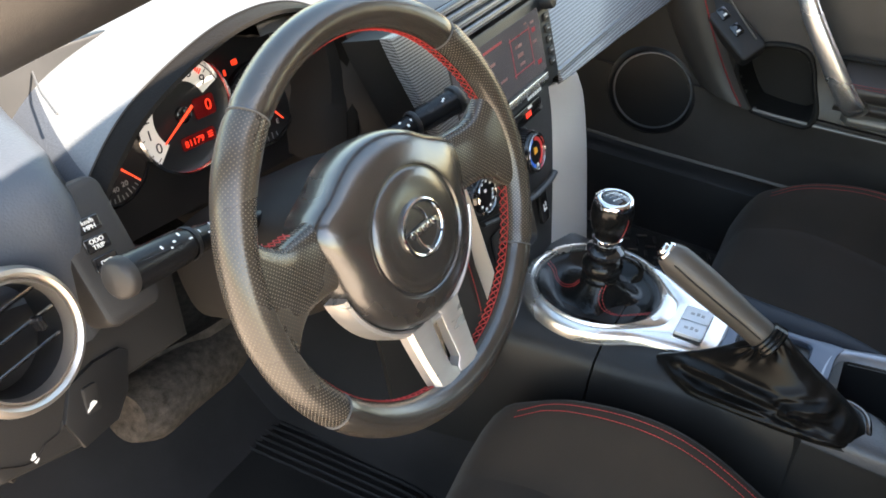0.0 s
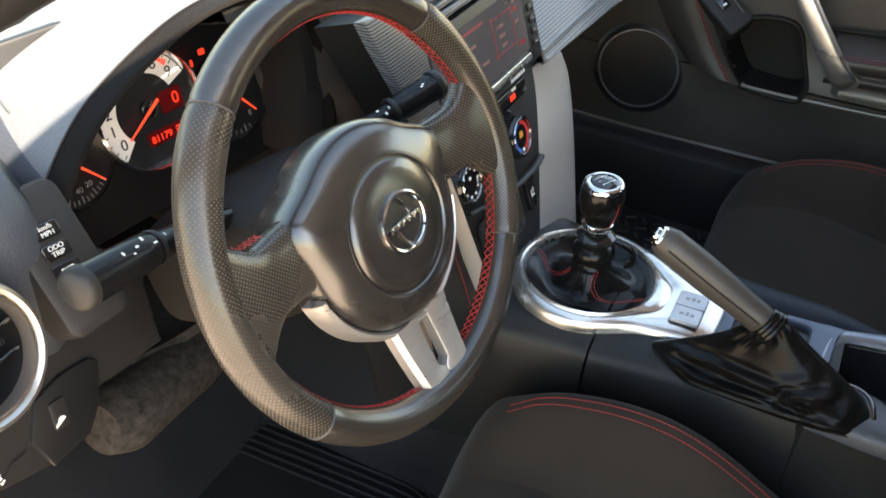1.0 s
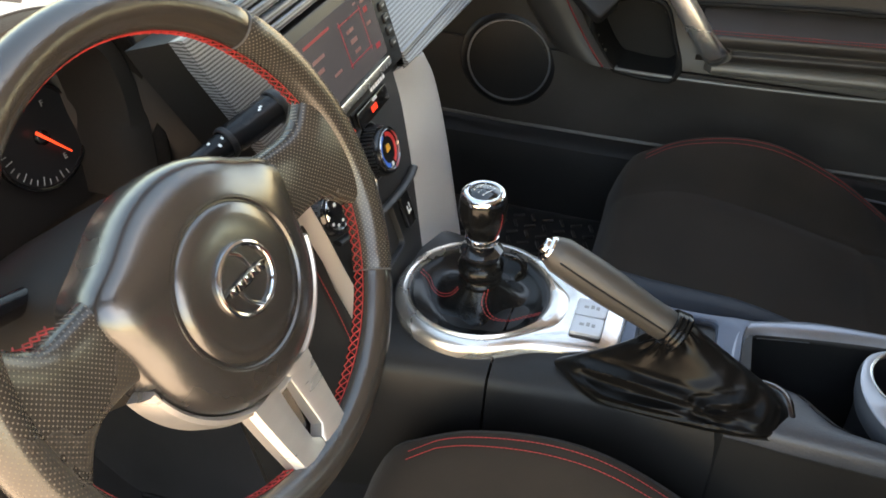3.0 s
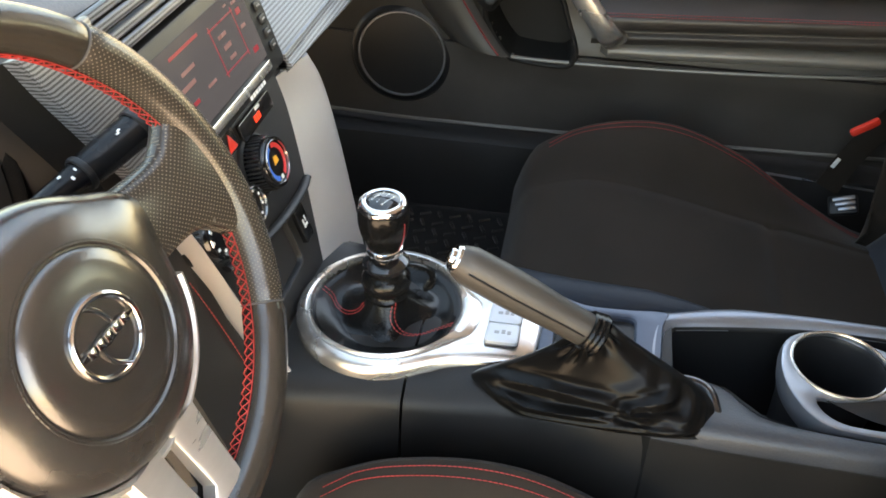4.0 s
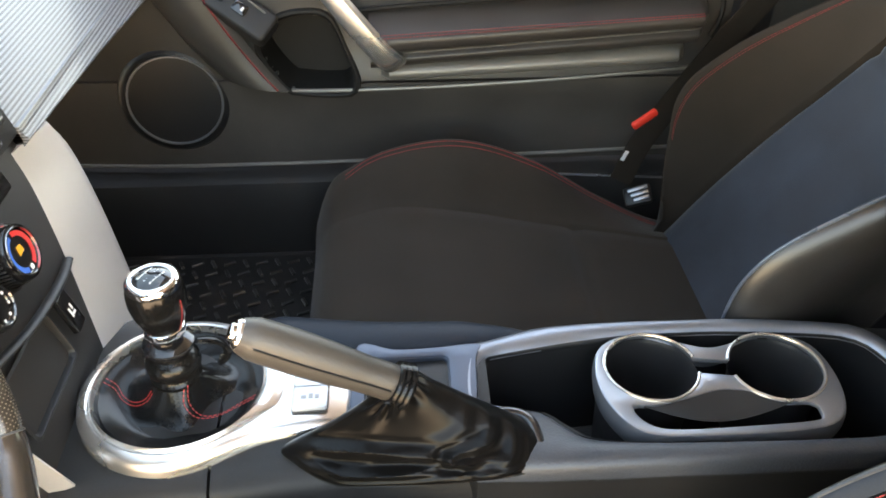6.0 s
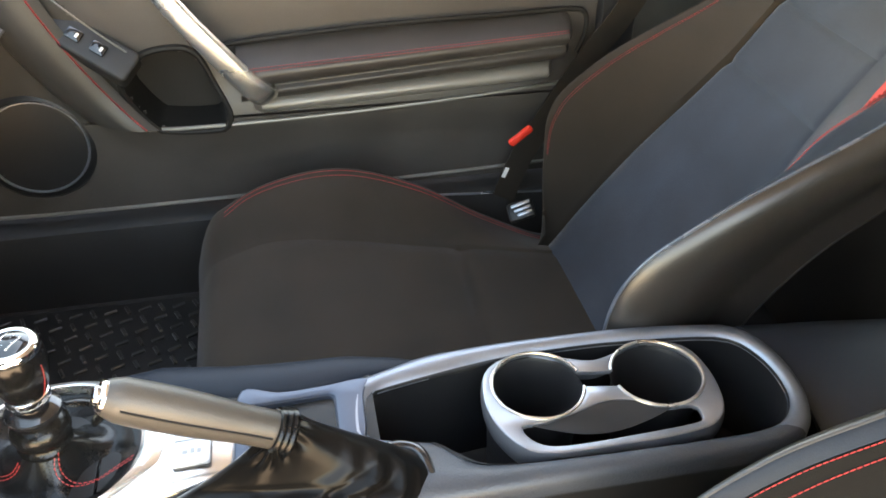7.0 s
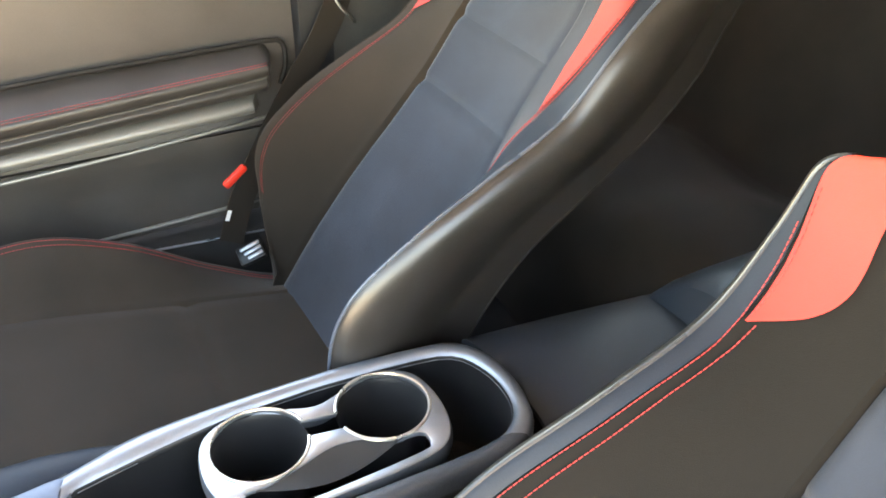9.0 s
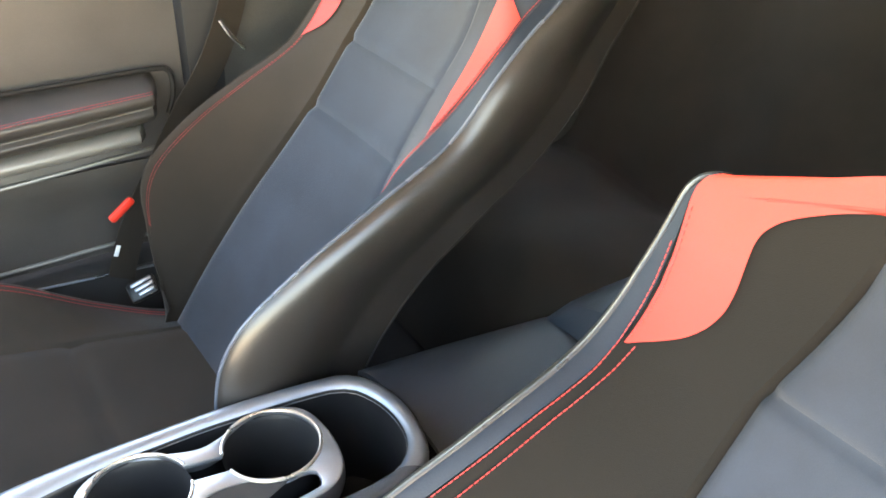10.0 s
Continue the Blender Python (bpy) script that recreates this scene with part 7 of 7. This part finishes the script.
# sill and lower body side under the door
bm = bmesh.new()
rings = [[(x, y, z) for y, z in ((0.74, 0.176), (0.675, 0.172), (0.662, 0.164), (0.655, 0.138), (0.650, 0.05), (0.648, -0.03), (0.74, -0.03))] for x in np.linspace(-0.62, 1.0, 30)]
loft(bm, rings, True, True, True)
sill_r = piece("sill_right", bm, plastic_rough, "black sill trim under the passenger door", "sill", "structure")
bm = bmesh.new()
tube(bm, [(x, 0.659, 0.1635 - 0.07 * (x - 0.67)) for x in np.linspace(0.42, 0.86, 12)], 0.0022, 8)
part("scuff_edge", bm, console_silver, sill_r, "dull metal scuff edge")
bm = bmesh.new()
rings = [[(x, y, z) for y, z in ((-0.86, 0.10), (-0.77, 0.13), (-0.745, 0.12), (-0.738, 0.05), (-0.735, -0.06), (-0.86, -0.10))] for x in np.linspace(-0.62, 1.0, 30)]
loft(bm, rings, True, True, True)
piece("sill_left", bm, plastic, "black sill trim in the open driver's doorway", "sill", "structure")
# outer skin of the passenger side, so that no light leaks in below the window
bm = bmesh.new()
rbox(bm, (1.75, 0.03, 0.92), pose(0.10, 0.80, 0.20), 0.01)
piece("body_side_right", bm, body_paint, "dark outer body side beyond the passenger door", "car body", "structure")
bm = bmesh.new()
rbox(bm, (0.36, 0.03, 0.80), pose(-0.62, -0.80, 0.22), 0.01)
piece("body_side_left", bm, body_paint, "dark front body side beside the dashboard's end", "car body", "structure")

# B pillar, belt and guide
bm = bmesh.new()
rings = [[(x, y, z) for x, y in ((0.868, 0.74), (0.868, 0.700), (0.874, 0.690), (0.955, 0.680), (0.965, 0.690), (0.97, 0.74))] for z in np.linspace(-0.03, 1.16, 24)]
loft(bm, rings, True, True, True)
piece("b_pillar", bm, plastic_rough, "dark pillar trim behind the passenger door", "pillar", "structure")
belt = thing("seat_belt", (0.70, 0.62, 0.16), "black seat belt running down beside the passenger seat", "seat belt")
def strap(u, v):
    q = along([(0.975, 0.655, 0.70), (0.940, 0.652, 0.585), (0.900, 0.650, 0.500), (0.845, 0.652, 0.420), (0.790, 0.655, 0.330), (0.735, 0.655, 0.235), (0.700, 0.635, 0.165)], v)
    return (q[0] + (u - 0.5) * 0.040, q[1] + 0.006 * (u - 0.5), q[2] - (u - 0.5) * 0.024)
part("strap", thicken(grid(strap, 6, 50), 0.0018), cloth, belt)
bm = bmesh.new()
tube(bm, spline([(0.915, 0.640, 0.565), (0.925, 0.634, 0.545), (0.940, 0.636, 0.528), (0.950, 0.640, 0.517)], 14), 0.006, 10, flat=0.5)
part("belt_guide", bm, silver, belt, "silver belt guide")
bm = bmesh.new()
rbox(bm, (0.047, 0.010, 0.014), pose(0.711, 0.585, 0.316, 0, -34, 8), 0.0045)
part("red_tab", bm, red_plastic, belt, "red plastic tab")
bm = bmesh.new()
rbox(bm, (0.007, 0.002, 0.020), pose(0.703, 0.638, 0.2155, 0, 22, 0), 0.0006)
part("white_tag", bm, white_print, belt, "small white tag")
AN = pose(0.720, 0.588, 0.167, 34, -20, -10)
bm = bmesh.new()
rbox(bm, (0.048, 0.037, 0.014), AN @ pose(0, 0, -0.006), 0.006)
anchor = part("anchor", bm, plastic, belt, "black belt anchor")
bm = bmesh.new()
for k in range(3):
    rbox(bm, (0.036 - 0.004 * k, 0.0070, 0.005), AN @ pose(0.002 + 0.002 * k, 0.0095 - 0.0095 * k, 0.0012, 0, 0, 4), 0.002)
part("anchor_slots", bm, console_silver, anchor, "pale metal slots")

# ---- mats ----
bm = bmesh.new()
rbox(bm, (0.50, 0.46, 0.008), pose(-0.05, 0.40, 0.0235), 0.003)
mt = piece("floor_mat", bm, rubber, "black rubber floor mat with raised bars in the passenger footwell", "floor mat")
bm = bmesh.new()
rbox(bm, (0.022, 0.006, 0.006), pose(0, 0, 0), 0.0015, 1)
bar_mesh = bpy.data.meshes.new("mat_bar")
bm.to_mesh(bar_mesh)
bm.free()
bar_mesh.materials.append(rubber_bar)
for i in range(16):
    for j in range(15):
        bar = new("mat_bar", bar_mesh)
        bar.parent = mt
        bar.matrix_parent_inverse = mt.matrix_world.inverted()
        bar.matrix_basis = pose(-0.27 + 0.029 * i, 0.20 + 0.029 * j, 0.0290, 0, 0, 25 if (i + j) % 2 else -65)
bm = bmesh.new()
rbox(bm, (0.55, 0.48, 0.008), pose(-0.10, -0.405, 0.0235), 0.003)
mt = piece("floor_mat", bm, rubber, "black ribbed rubber floor mat in the driver's footwell", "floor mat")
for k in range(7):
    bm = bmesh.new()
    tube(bm, spline([(-0.34, -0.20 - 0.013 * k, 0.0285), (-0.10, -0.185 - 0.013 * k, 0.0285), (-0.05, -0.192 - 0.013 * k, 0.0285), (0.0, -0.23 - 0.01 * k, 0.0285)], 20), 0.003, 6)
    ob = part("rib", bm, rubber, mt)
    ob.matrix_parent_inverse = Matrix.Identity(4)
